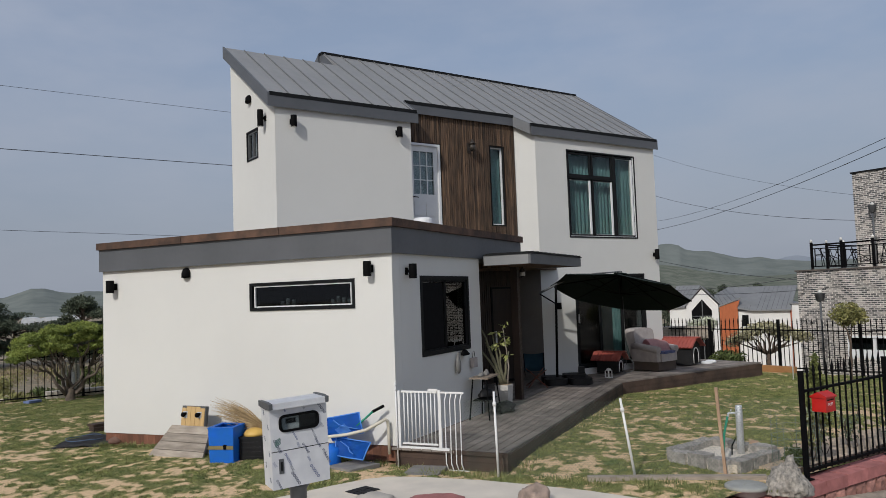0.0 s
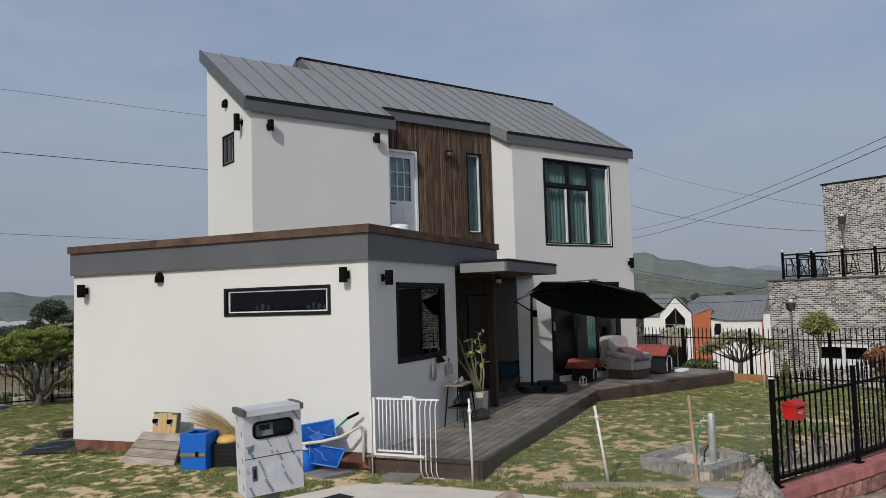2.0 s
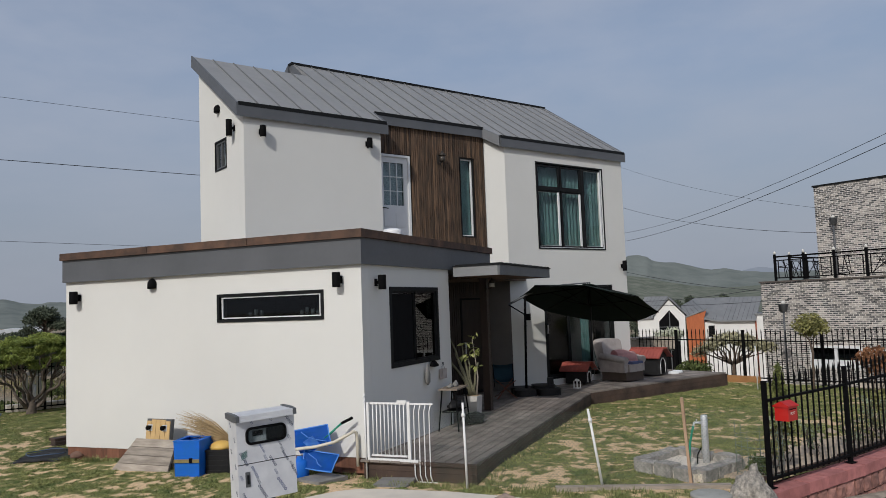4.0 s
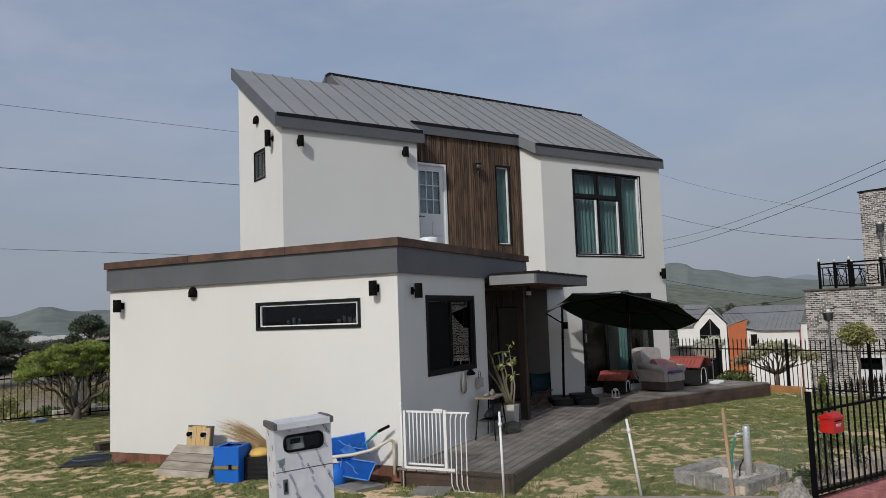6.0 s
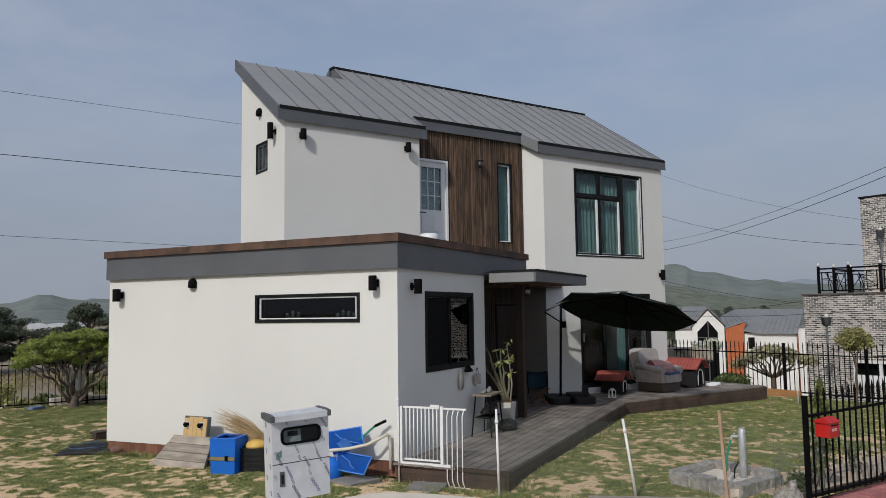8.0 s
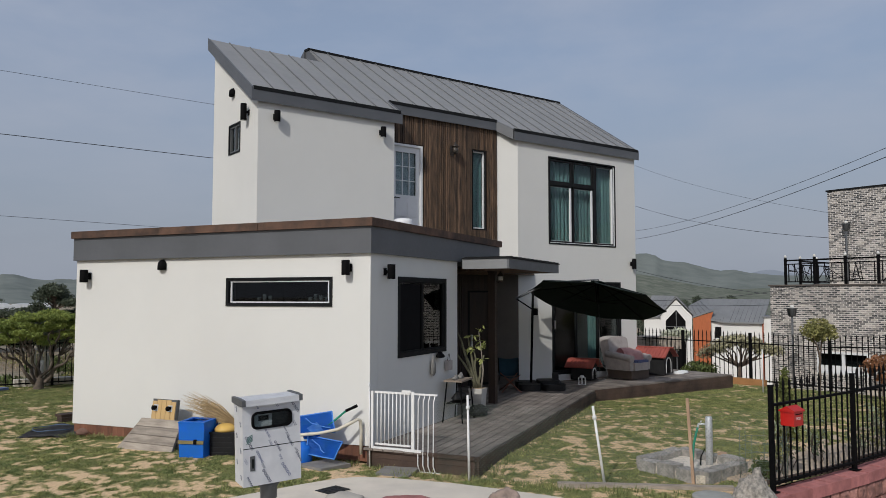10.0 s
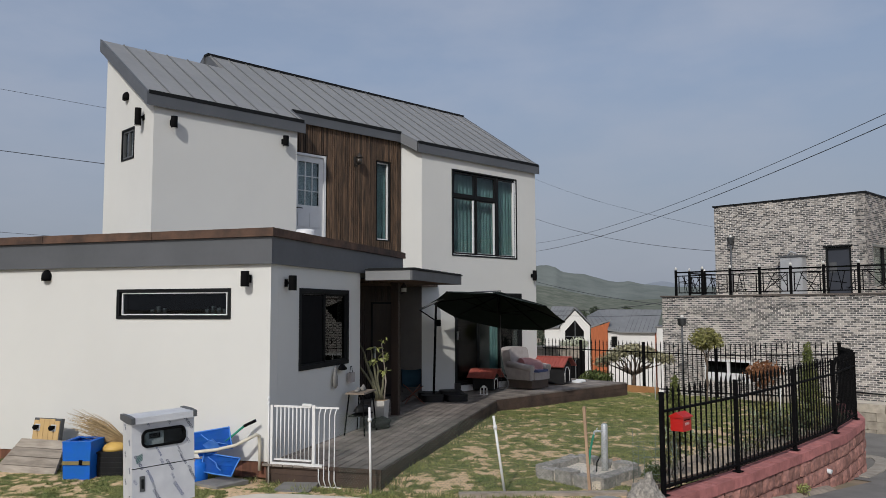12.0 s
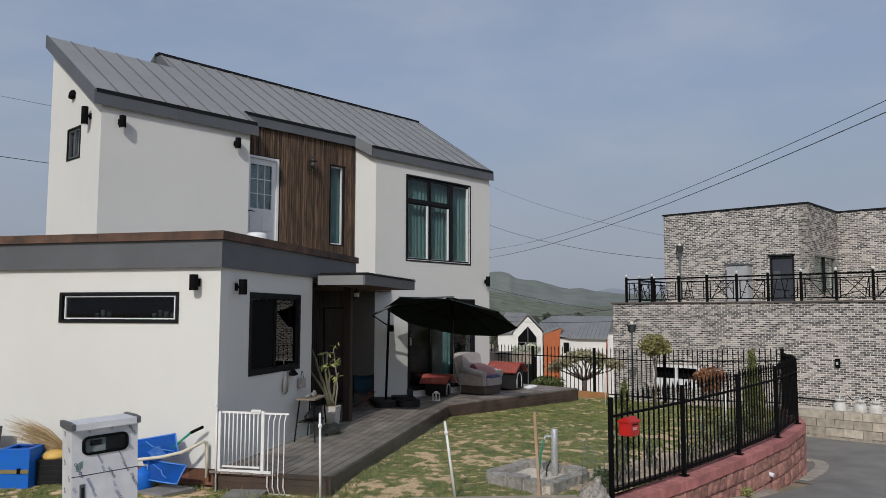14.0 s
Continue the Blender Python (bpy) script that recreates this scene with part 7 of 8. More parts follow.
def tuft(p, n, h, r, seed):
    g = np.random.default_rng(seed)
    a = g.uniform(0, math.tau, n)
    rr = r * np.sqrt(g.random(n))
    base = np.stack([rr * np.cos(a), rr * np.sin(a), np.zeros(n)], 1) + np.array((p[0], p[1], lawn_z(p[0], p[1]) + 0.012))
    hh = h * (0.5 + 0.6 * g.random(n))
    tip = base + np.stack([np.cos(a) * hh * 0.45, np.sin(a) * hh * 0.45, hh], 1)
    b = g.uniform(0, math.tau, n)
    d = np.stack([np.cos(b), np.sin(b), np.zeros(n)], 1) * 0.006
    TUFTS.append(np.stack([base - d, base + d, tip], 1).reshape(-1, 3))


TG = surf("tuft_grass", (0.27, 0.265, 0.11), (0.10, 0.135, 0.05), 3, 0.8, rand=0.45, spec=0.2)
tr = random.Random(6)
for k in range(40):
    tuft((-0.12 + tr.uniform(-0.12, 0.04), 0.15 + k * 0.132 + tr.uniform(-0.05, 0.05), 0.012), 70, 0.05 + 0.05 * tr.random(), 0.11, 100 + k)
for k in range(34):
    tuft((-0.24 + tr.uniform(-0.2, 0.16), -0.2 - 0.13 * k, 0.012), 60, 0.04 + 0.045 * tr.random(), 0.13, 140 + k)
for k in range(26):
    q = k / 25
    tuft((0.1 + 6.9 * q, -1.66 + 0.31 * q + tr.uniform(-0.06, 0.02), 0.01 - 0.0125 * 6.9 * q), 50, 0.05 + 0.05 * tr.random(), 0.12, 200 + k)
TV = np.concatenate(TUFTS)
tagged(new("rough_grass", np_mesh("rough_grass", TV, np.arange(len(TV)).reshape(-1, 3), TG)), "ragged grass tufts at the foot of walls and deck", "grass", kind="stuff")


# ---- trees and shrubs ----
VR = Vector((0.80, -0.60, 0))
VF = Vector((0.60, 0.80, 0))
pc, stems = [], []
pr = random.Random(17)
stems.append(limb((0, 0, -0.05), (0.02, 0.0, 0.24), 0.12, 0.085, 1, 4, 0.02, 3))
forks = []
for k in range(7):
    fs = -0.52 + 1.12 * k / 6
    c = VR * fs + VF * (0.22 if k % 2 else -0.2)
    tip = Vector((c.x, c.y, 0.80 - 0.12 * abs(fs)))
    stems.append(limb(VR * fs * 0.2 + Vector((0, 0, 0.12)), tip, 0.045, 0.026, 4 + k, 4, 0.10, 5))
    forks.append((fs, tip))
for k in range(96):
    s = -1.18 + 2.68 * k / 95 + pr.uniform(-0.06, 0.06)
    f = pr.uniform(-0.75, 0.75)
    z = 1.12 + 0.64 * math.sqrt(max(0.0, 1 - (s / 1.62) ** 2)) - 0.22 * abs(f) - pr.choice((0.0, 0.0, 0.18, 0.34)) + pr.uniform(-0.08, 0.05) - 0.10 * max(0.0, -s)
    c = VR * s + VF * f
    pc.append((c.x, c.y, z, 0.20, 0.20, 0.075))
    if k % 3 == 0:
        base = min(forks, key=lambda q: abs(q[0] - s * 0.5))[1]
        stems.append(limb(base - Vector((0, 0, 0.03)), Vector((c.x, c.y, z - 0.05)), 0.022, 0.007, 40 + k, 4, 0.10, 4))
for k in range(12):
    s = pr.uniform(-1.2, 1.45)
    c = VR * s + VF * pr.uniform(-0.5, 0.3)
    pc.append((c.x, c.y, 1.14 + pr.uniform(-0.1, 0.10), 0.22, 0.22, 0.07))
tree("pine_tree", "low spreading green pine tree with many crooked stems", (3.74, 11.06, 0), stems, PINE, surf("dark_pine_bark", (0.15, 0.12, 0.095), (0.075, 0.06, 0.048), 12, 0.95, bump=0.6, bscale=40), pc, 54000, 0.034, 3, thin=0.2)


def far_pine(p, h, w, seed, label="dark pine tree far across the field", size=0.08):
    q = random.Random(seed)
    cl = []
    st = [limb((0, 0, -0.3), (q.uniform(-0.3, 0.3), 0, h * 0.85), 0.12, 0.05, seed, 6, 0.05)]
    for k in range(34):
        f = q.random()
        a = q.uniform(0, math.tau)
        z = h * (0.14 + 0.80 * f)
        r = w * math.sqrt(max(0.08, 1 - (1.7 * (f - 0.42)) ** 2)) * (0.35 + 0.6 * math.sqrt(q.random()))
        x, y = r * math.cos(a), r * math.sin(a)
        cl.append((x, y, z, w * 0.34, w * 0.34, h * 0.066))
        st.append(limb((0, 0, max(0.0, z - h * 0.12)), (x, y, z), 0.05, 0.02, seed * 20 + k, 3, 0.05))
    tree("pine_tree", label, p, st, DARKPINE, BARK, cl, 15000, size * 0.7, seed, group="far pines", thin=0.5)


far_pine((18.7, 29.5, -0.9), 3.75, 1.25, 5)
uq = random.Random(64)
left = Vector((-0.747, 0.664, 0))
ucl, ust = [], [limb((0, 0, -0.3), (0.1, 0.0, 2.7), 0.11, 0.06, 640, 6, 0.05, 3)]
for k in range(26):
    low = k >= 17
    c = left * (uq.uniform(0.4, 1.9) if low else uq.uniform(-1.3, 1.15)) + Vector((0.66, 0.75, 0)) * uq.uniform(-0.7, 0.7)
    z = uq.uniform(2.12, 2.36) if low else 2.70 + 0.75 * uq.random() ** 0.8 * (1 - 0.3 * abs(c.dot(left)))
    ucl.append((c.x, c.y, z, 0.36, 0.36, 0.15))
    ust.append(limb((0.05, 0, 1.7 if low else 2.2), (c.x, c.y, z - 0.05), 0.045, 0.015, 650 + k, 4, 0.06))
tree("pine_tree", "dark umbrella-shaped pine with layered crown across the field", (21.5, 29.0, -0.9), ust, DARKPINE, BARK, ucl, 15000, 0.055, 641, group="far pines", thin=0.5)
far_pine((20.5, 33.5, -0.9), 2.6, 1.2, 12)
for k, (x, y, h, w) in enumerate(((25.4, 44.6, 3.3, 2.4), (22.5, 46.5, 4.2, 3.0), (23.7, 45.3, 4.1, 2.1), (28.4, 43.0, 2.7, 2.0), (19.0, 47.5, 4.6, 3.2), (20.6, 44.0, 3.9, 2.4), (31.5, 41.5, 2.3, 1.8), (34.0, 40.0, 2.2, 1.8), (15.5, 49.0, 3.3, 2.6))):
    far_pine((x, y, -1.2), h, w, 30 + k)


for k, (x, y, r) in enumerate(((1.6, 15.2, 0.7), (3.3, 14.6, 0.6), (4.6, 13.9, 0.6), (6.0, 13.2, 0.5), (0.6, 17.5, 0.8), (5.5, 17.0, 0.8), (8.2, 16.5, 0.9), (3.6, 19.5, 1.0))):
    bush((x, y, -0.55), (r, r, r * 0.62), 1400, SHRUB if k % 3 else CONIFER, 200 + k, "scrubby bush on the rough ground behind the fence")
for k, (x, y, r) in enumerate(((2.2, 14.2, 0.34), (2.9, 13.6, 0.25), (4.1, 13.2, 0.32), (5.2, 12.9, 0.28), (1.0, 15.0, 0.4), (3.7, 16.0, 0.45), (6.5, 14.5, 0.4), (0.2, 16.2, 0.45), (4.8, 15.0, 0.3))):
    solo("boulder", rock_mesh(r * 1.2, r, r * 0.75, 300 + k), surf("pale_boulder", (0.52, 0.44, 0.37), (0.30, 0.245, 0.20), 3, 0.9, bump=0.8, bscale=10), "pale brown boulder on the rough ground behind the fence", "boulder", Matrix.Translation((x, y, -0.42)), group="field boulders")
dq = random.Random(91)
for nm, mt, cnt in (("dry_scrub", surf("dry_scrub_leaf", (0.40, 0.31, 0.22), (0.20, 0.155, 0.11), 3, 0.85, rand=0.4, spec=0.15), 95), ("green_scrub", SHRUB, 60)):
    cl = []
    for k in range(cnt):
        dd, aa = dq.uniform(17.5, 55), radians(dq.uniform(47, 60))
        rad = dq.uniform(0.2, 0.6) * (1.0 + max(0.0, dd - 25) / 18)
        cl.append((-8.77 + dd * math.cos(aa), -5.14 + dd * math.sin(aa), -0.42 - 0.03 * (dd - 19), rad, rad, rad * 0.26))
    tagged(new(nm, leaf_cloud(nm, mt, cl, cnt * 200, 0.06, 17, thin=0.2)), ("low dry brown scrub" if nm == "dry_scrub" else "low green weeds") + " scattered over the rough field", "scrub", kind="stuff")
sr = random.Random(52)
for k in range(26):
    dd, aa = sr.uniform(20.0, 34), radians(sr.uniform(49, 58.5))
    rad = sr.uniform(0.35, 0.95)
    bush((-8.77 + dd * math.cos(aa), -5.14 + dd * math.sin(aa), -0.6 - 0.03 * (dd - 19)), (rad, rad, rad * 0.5), 700, (SHRUB, CONIFER, CONIFER, SHRUB)[k % 4], 400 + k, "scrubby bush on the rough ground behind the fence", 0.06)
for k in range(52):
    dd, aa = sr.uniform(18.4, 25), radians(sr.uniform(49, 58.5))
    rad = sr.uniform(0.16, 0.42)
    solo("boulder", rock_mesh(rad * 1.2, rad, rad * 0.7, 330 + k), MATS["pale_boulder"], "pale brown boulder on the rough ground behind the fence", "boulder", Matrix.Translation((-8.77 + dd * math.cos(aa), -5.14 + dd * math.sin(aa), -0.5 - 0.03 * (dd - 19))), group="field boulders")
bm = soften(box(nb(), (-0.6, -0.15, 0), (3.2, 0.15, 0.16)), 0.02)
solo("concrete_beam", bm, CONC, "pale concrete beam behind the fence", "beam", frame_at((4.35, 11.75, -0.02), U))
wp = thing("white_panel_stack", "pale corrugated panels stood up behind the iron fence", "panel", frame_at((4.25, 12.05, -0.15), U))
for k in range(7):
    part("panel", soften(box(nb(), (k * 0.075, 0.01 * (k % 2), 0), (k * 0.075 + 0.055, 0.03 + 0.01 * (k % 2), 0.98 - 0.05 * (k % 3))), 0.006), GASW if k % 2 else CREAM, wp)
bm = cyl(nb(), (3.95, 11.25, 0), (3.97, 11.25, 0.62), 0.035, seg=12)
solo("short_post", bm, WPAINT, "short white post beside the pine tree", "post")
bm = soften(box(nb(), (-0.16, -0.1, 0), (0.16, 0.1, 0.05)), 0.02)
solo("blue_tarp", bm, surf("pale_blue_tarp", (0.16, 0.22, 0.42), None, 6, 0.7), "folded blue tarpaulin on the lawn", "tarpaulin", Matrix.Translation((3.08, 11.5, 0)))

for k, (aa, dd, wd) in enumerate(((53.3, 230, 7.0), (54.6, 250, 5.0), (52.2, 240, 6.0))):
    ca, sa = math.cos(radians(aa)), math.sin(radians(aa))
    gm_ = frame_at((-8.77 + dd * ca, -5.14 + dd * sa, -1.7), (sa, -ca, 0))
    bm = nb()
    arc = [(-wd / 2, 0)] + [(-wd / 2 * math.cos(math.pi * i / 8), 1.3 + 0.7 * math.sin(math.pi * i / 8)) for i in range(9)] + [(wd / 2, 0)]
    prism(bm, arc[::-1], 0, 18)
    bm.transform(Matrix(((1, 0, 0, 0), (0, 0, 1, 0), (0, 1, 0, 0), (0, 0, 0, 1))))
    solo("greenhouse", bm, surf("greenhouse_film", (0.62, 0.64, 0.66), (0.5, 0.52, 0.54), 1.0, 0.5), "pale plastic-covered greenhouse far across the field", "greenhouse", gm_, group="far greenhouses")

# right-hand planting
tree("young_tree", "young olive-leaved tree with a rounded crown by the fence", (10.75, -5.55, -0.13),
     [limb((0, 0, 0), (0, 0.02, 1.1), 0.035, 0.02, 61), limb((0, 0, 0.9), (0.22, -0.12, 1.45), 0.02, 0.008, 62), limb((0, 0, 0.95), (-0.2, 0.15, 1.45), 0.02, 0.008, 63)],
     SHRUB, BARK, [(0, 0, 1.60, 0.27, 0.27, 0.20), (0.16, -0.17, 1.50, 0.22, 0.22, 0.17), (-0.16, 0.16, 1.50, 0.22, 0.24, 0.17), (0.04, 0.02, 1.34, 0.22, 0.22, 0.12), (0.08, -0.3, 1.4, 0.13, 0.13, 0.10)], 1900, 0.04, 8)
q = random.Random(77)
bl, bs = [], [limb((0, 0, -0.5), (0.05, 0, 0.35), 0.07, 0.05, 70)]
for k in range(16):
    s = -0.9 + 1.8 * k / 15
    c = Vector((0.35, -0.93, 0)) * s + Vector((0.93, 0.35, 0)) * q.uniform(-0.4, 0.4)
    z = 1.02 - 0.30 * (s / 0.9) ** 2 + q.uniform(-0.12, 0.1)
    bl.append((c.x, c.y, z, 0.25, 0.25, 0.15))
    bs.append(limb((0.05, 0, 0.3), (c.x, c.y, z), 0.035, 0.008, 80 + k, 4, 0.08))
tree("blossom_tree", "spreading olive-leaved tree with pale blossom behind the back fence", (14.7, -3.6, -0.15), bs, surf("olive_blossom_leaves", (0.50, 0.47, 0.33), (0.19, 0.18, 0.085), 9, 0.75, rand=0.6, spec=0.25), BARK, bl, 3400, 0.05, 9)


OLIVE = surf("olive_conifer_leaves", (0.20, 0.215, 0.07), (0.09, 0.115, 0.038), 6, 0.8, rand=0.4, spec=0.2)


def conifer(p, h, r, seed, label="small green columnar conifer by the iron fence"):
    cl = [(0, 0, h * (0.12 + 0.8 * k / 8), r * (1.0 - 0.75 * k / 8), r * (1.0 - 0.75 * k / 8), h * 0.09) for k in range(9)]
    tree("conifer", label, p, [limb((0, 0, -0.05), (0, 0, h * 0.9), 0.02, 0.006, seed, 3, 0.01)], OLIVE, BARK, cl, 3400, 0.03, seed, "conifer", "conifers")


conifer((4.24, -4.92, -0.05), 1.10, 0.21, 21)
conifer((9.1, -7.55, -0.1), 1.5, 0.31, 22)
tree("shrub", "rust-leaved shrub on bare stems by the back fence", (10.0, -6.75, -0.12), [limb((0, 0, -0.05), (0.3 * math.cos(k * 1.1), 0.3 * math.sin(k * 1.1), 0.75), 0.012, 0.005, 300 + k, 4) for k in range(6)],
     RUSTLEAF, BARK, [(0.0, 0.0, 0.92, 0.3, 0.3, 0.16), (0.2, -0.2, 0.8, 0.25, 0.25, 0.14), (-0.2, 0.2, 0.8, 0.25, 0.25, 0.14), (0.1, 0.0, 0.6, 0.25, 0.25, 0.2)], 900, 0.045, 230, "shrub", "shrubs")
ROSE = surf("dusty_green_rose_leaves", (0.27, 0.31, 0.21), (0.12, 0.155, 0.09), 8, 0.75, rand=0.45, spec=0.25)
br2 = random.Random(33)
for k in range(11):
    f = (k + 0.5) / 11
    x, y = 1.15 + 5.6 * f, -4.72 - 2.95 * f + br2.uniform(-0.12, 0.15)
    hh = br2.uniform(0.42, 0.85)
    st, cl = [], []
    for j in range(7):
        a, rr_ = br2.uniform(0, math.tau), br2.uniform(0.06, 0.3)
        tip = (rr_ * math.cos(a), rr_ * math.sin(a), hh * br2.uniform(0.55, 1.0))
        st.append(limb((tip[0] * 0.25, tip[1] * 0.25, -0.04), tip, 0.006, 0.003, 500 + k * 9 + j, 4, 0.05))
        cl += [(tip[0] * q, tip[1] * q, tip[2] * q, 0.09, 0.09, 0.07) for q in (0.5, 0.75, 1.0)]
    tree("shrub", "thin-stemmed dusty green rose shrub in the bed behind the fence", (x, y, -0.04 - 0.0125 * x), st, ROSE if k % 4 else SHRUB, BARK, cl, 210 if k < 5 else 320, 0.026, 600 + k, "shrub", "shrubs")
for k in range(14):
    f = k / 13
    solo("bed_stone", rock_mesh(0.10 + 0.05 * br2.random(), 0.09, 0.06 + 0.03 * br2.random(), 700 + k, 2), MATS.get("tan_bed_stone") or surf("tan_bed_stone", (0.50, 0.40, 0.30), (0.33, 0.26, 0.19), 7, 0.9, bump=0.8, bscale=30), "tan stone edging the planted bed", "stone", Matrix.Translation((2.2 + 5.2 * f, -4.75 - 2.0 * f + br2.uniform(-0.1, 0.1), 0.0 - 0.0125 * (2.2 + 5.2 * f))), group="bed stones")
bush((3.15, -6.62, -0.50), (0.12, 0.12, 0.12), 160, YLEAF, 229, "small yellow-flowered weed at the foot of the wall", 0.02)
bush((5.4, -6.6, -0.06), (0.28, 0.28, 0.26), 500, SHRUB, 231, "low olive shrub inside the fence")
bush((6.6, -7.1, -0.08), (0.25, 0.25, 0.24), 420, CONIFER, 232, "low dark green shrub inside the fence")
bush((7.8, -6.6, -0.1), (0.26, 0.26, 0.3), 420, SHRUB, 233, "low olive shrub inside the fence")
bush((14.2, -0.6, -0.2), (0.7, 0.7, 0.62), 1800, CONIFER, 234, "round green shrub behind the back fence")
bush((15.3, -1.75, 0.55), (0.5, 0.5, 0.45), 2400, PALELEAF, 235, "white-blossomed shrub on the raised planter")
bush((14.0, -2.6, -0.35), (0.9, 0.6, 0.5), 1800, CONIFER, 236, "round green shrub behind the back fence")
bm = soften(box(nb(), (-0.6, -0.35, 0), (0.9, 0.35, 0.26)), 0.02)
box(bm, (-0.62, -0.37, 0.27), (0.92, 0.37, 0.34))
solo("raised_planter", bm, PALLET, "pale timber raised planter behind the fence", "planter", frame_at((14.9, -1.15, 0.62), (0.15, -1, 0)))
for z in (-0.21, -0.08):
    bm = soften(box(nb(), (0, -0.05, 0), (1.25, 0.05, 0.125)), 0.008)
    solo("edging_timber", bm, OCHRE, "orange-brown timber edging along the back fence", "edging", frame_at(muv(13.08, 3.4, z - 0.02), -V2), group="edging timbers")
for k, (x, y, h) in enumerate(((10.95, -4.35, 1.0), (8.3, -6.9, 0.6))):
    bm = cyl(nb(), (0, 0, -0.05), (0.01, 0.0, h), 0.014, seg=8)
    solo("plant_stake", bm, WPAINT, "thin white plant stake in the bed", "stake", Matrix.Translation((x, y, -0.1)), group="plant stakes")

# ---- neighbour's brick house ----
BMX = frame_at(muv(16.8, 4.124, 0), -V2)
bh = thing("brick_house", "two-storey grey brick neighbour house with a roof terrace", "house", BMX)
ZT, ZU = 2.46, 5.45


def bwall(name, bm):
    return part(name, bm, MORTAR, bh)


bm = nb()
wall_grid(bm, 16.0, -1.6, ZT, 0.25, [(1.4, -0.05, 2.85, 0.58)], Matrix())
low = bwall("lower_wall", bm)
bm = box(nb(), (0.0, 0.252, -1.6), (0.25, 9.0, ZT))
bwall("lower_side_wall", bm)
bm = nb()
wall_grid(bm, 4.62, ZT - 0.35, ZU, 0.25, [(3.48, ZT - 0.3, 4.19, 3.91)], Matrix.Translation((0.79, 2.1, 0)))
up = bwall("upper_wall", bm)
bm = nb()
wall_grid(bm, 2.91, ZT - 0.35, ZU, 0.25, [(0.42, 2.75, 2.6, 3.99)], Matrix.Translation((5.41, 2.1, 0)) @ Matrix.Rotation(radians(90), 4, "Z") @ Matrix.Translation((0, 0, 0)))
ups = bwall("upper_side_wall", bm)
bm = nb()
wall_grid(bm, 10.0, ZT - 0.35, ZU - 0.01, 0.25, [], Matrix.Translation((5.412, 5.01, 0)))
upr = bwall("upper_right_wall", bm)
bm = box(nb(), (0.79, 2.352, ZT), (1.04, 9.0, ZU))
bwall("upper_end_wall", bm)
bm = box(nb(), (0.25, 0.25, ZT - 0.35), (16, 9, ZT - 0.25))
part("terrace_floor", bm, CONC, bh)
bm = box(nb(), (1.0, 2.3, ZU - 0.2), (5.4, 9.0, ZU - 0.1))
box(bm, (5.41, 5.2, ZU - 0.22), (15.4, 9.0, ZU - 0.12))
part("roof", bm, CONC, bh)
for a, b in (((-0.04, -0.05, ZT + 0.001), (16, 0.29, ZT + 0.045)), ((-0.04, 0.291, ZT + 0.001), (0.29, 9, ZT + 0.045))):
    part("parapet_cap", soften(box(nb(), a, b), 0.008), surf("brown_parapet_cap", (0.12, 0.10, 0.088), None, 5, 0.8), bh)
for a, b in (((0.75, 2.06, ZU + 0.001), (5.45, 2.39, ZU + 0.05)), ((5.12, 2.391, ZU + 0.001), (5.45, 4.97, ZU + 0.05)), ((5.12, 4.971, ZU + 0.001), (15.5, 5.29, ZU + 0.05))):
    part("roof_cap", soften(box(nb(), a, b), 0.008), DARK, bh)


def brick_material():
    m = bpy.data.materials.new("mixed_grey_brick")
    m.use_nodes = True
    n, l = m.node_tree.nodes, m.node_tree.links
    b = n["Principled BSDF"]
    geo = n.new("ShaderNodeNewGeometry")
    oi = n.new("ShaderNodeObjectInfo")
    tone = n.new("ShaderNodeAttribute")
    tone.attribute_name = "tone"
    add = n.new("ShaderNodeMath")
    add.operation = "ADD"
    fr = n.new("ShaderNodeMath")
    fr.operation = "FRACT"
    l.new(tone.outputs["Fac"], add.inputs[0])
    l.new(oi.outputs["Random"], add.inputs[1])
    l.new(add.outputs[0], fr.inputs[0])
    ramp = n.new("ShaderNodeValToRGB")
    ramp.color_ramp.interpolation = "CONSTANT"
    e = ramp.color_ramp.elements
    e[0].position, e[0].color = 0.0, (0.066, 0.065, 0.067, 1)
    e[1].position, e[1].color = 0.18, (0.115, 0.11, 0.109, 1)
    for p, c in ((0.38, (0.19, 0.18, 0.172)), (0.60, (0.30, 0.28, 0.263)), (0.80, (0.47, 0.432, 0.398))):
        k = ramp.color_ramp.elements.new(p)
        k.color = (*c, 1)
    l.new(fr.outputs[0], ramp.inputs["Fac"])
    nz = n.new("ShaderNodeTexNoise")
    nz.inputs["Scale"].default_value = 22
    l.new(geo.outputs["Position"], nz.inputs["Vector"])
    mr = n.new("ShaderNodeMapRange")
    mr.inputs["To Min"].default_value = 0.7
    mr.inputs["To Max"].default_value = 1.3
    l.new(nz.outputs["Fac"], mr.inputs["Value"])
    hsv = n.new("ShaderNodeHueSaturation")
    l.new(ramp.outputs[0], hsv.inputs["Color"])
    l.new(mr.outputs[0], hsv.inputs["Value"])
    l.new(hsv.outputs[0], b.inputs["Base Color"])
    b.inputs["Roughness"].default_value = 0.92
    return m


BRICK = brick_material()
BL, BH_, BG, BGX = 0.140, 0.0375, 0.0205, 0.024
brick_me = mesh_of("brick", box(nb(), (0, -0.012, 0), (BL, 0.02, BH_)), BRICK)


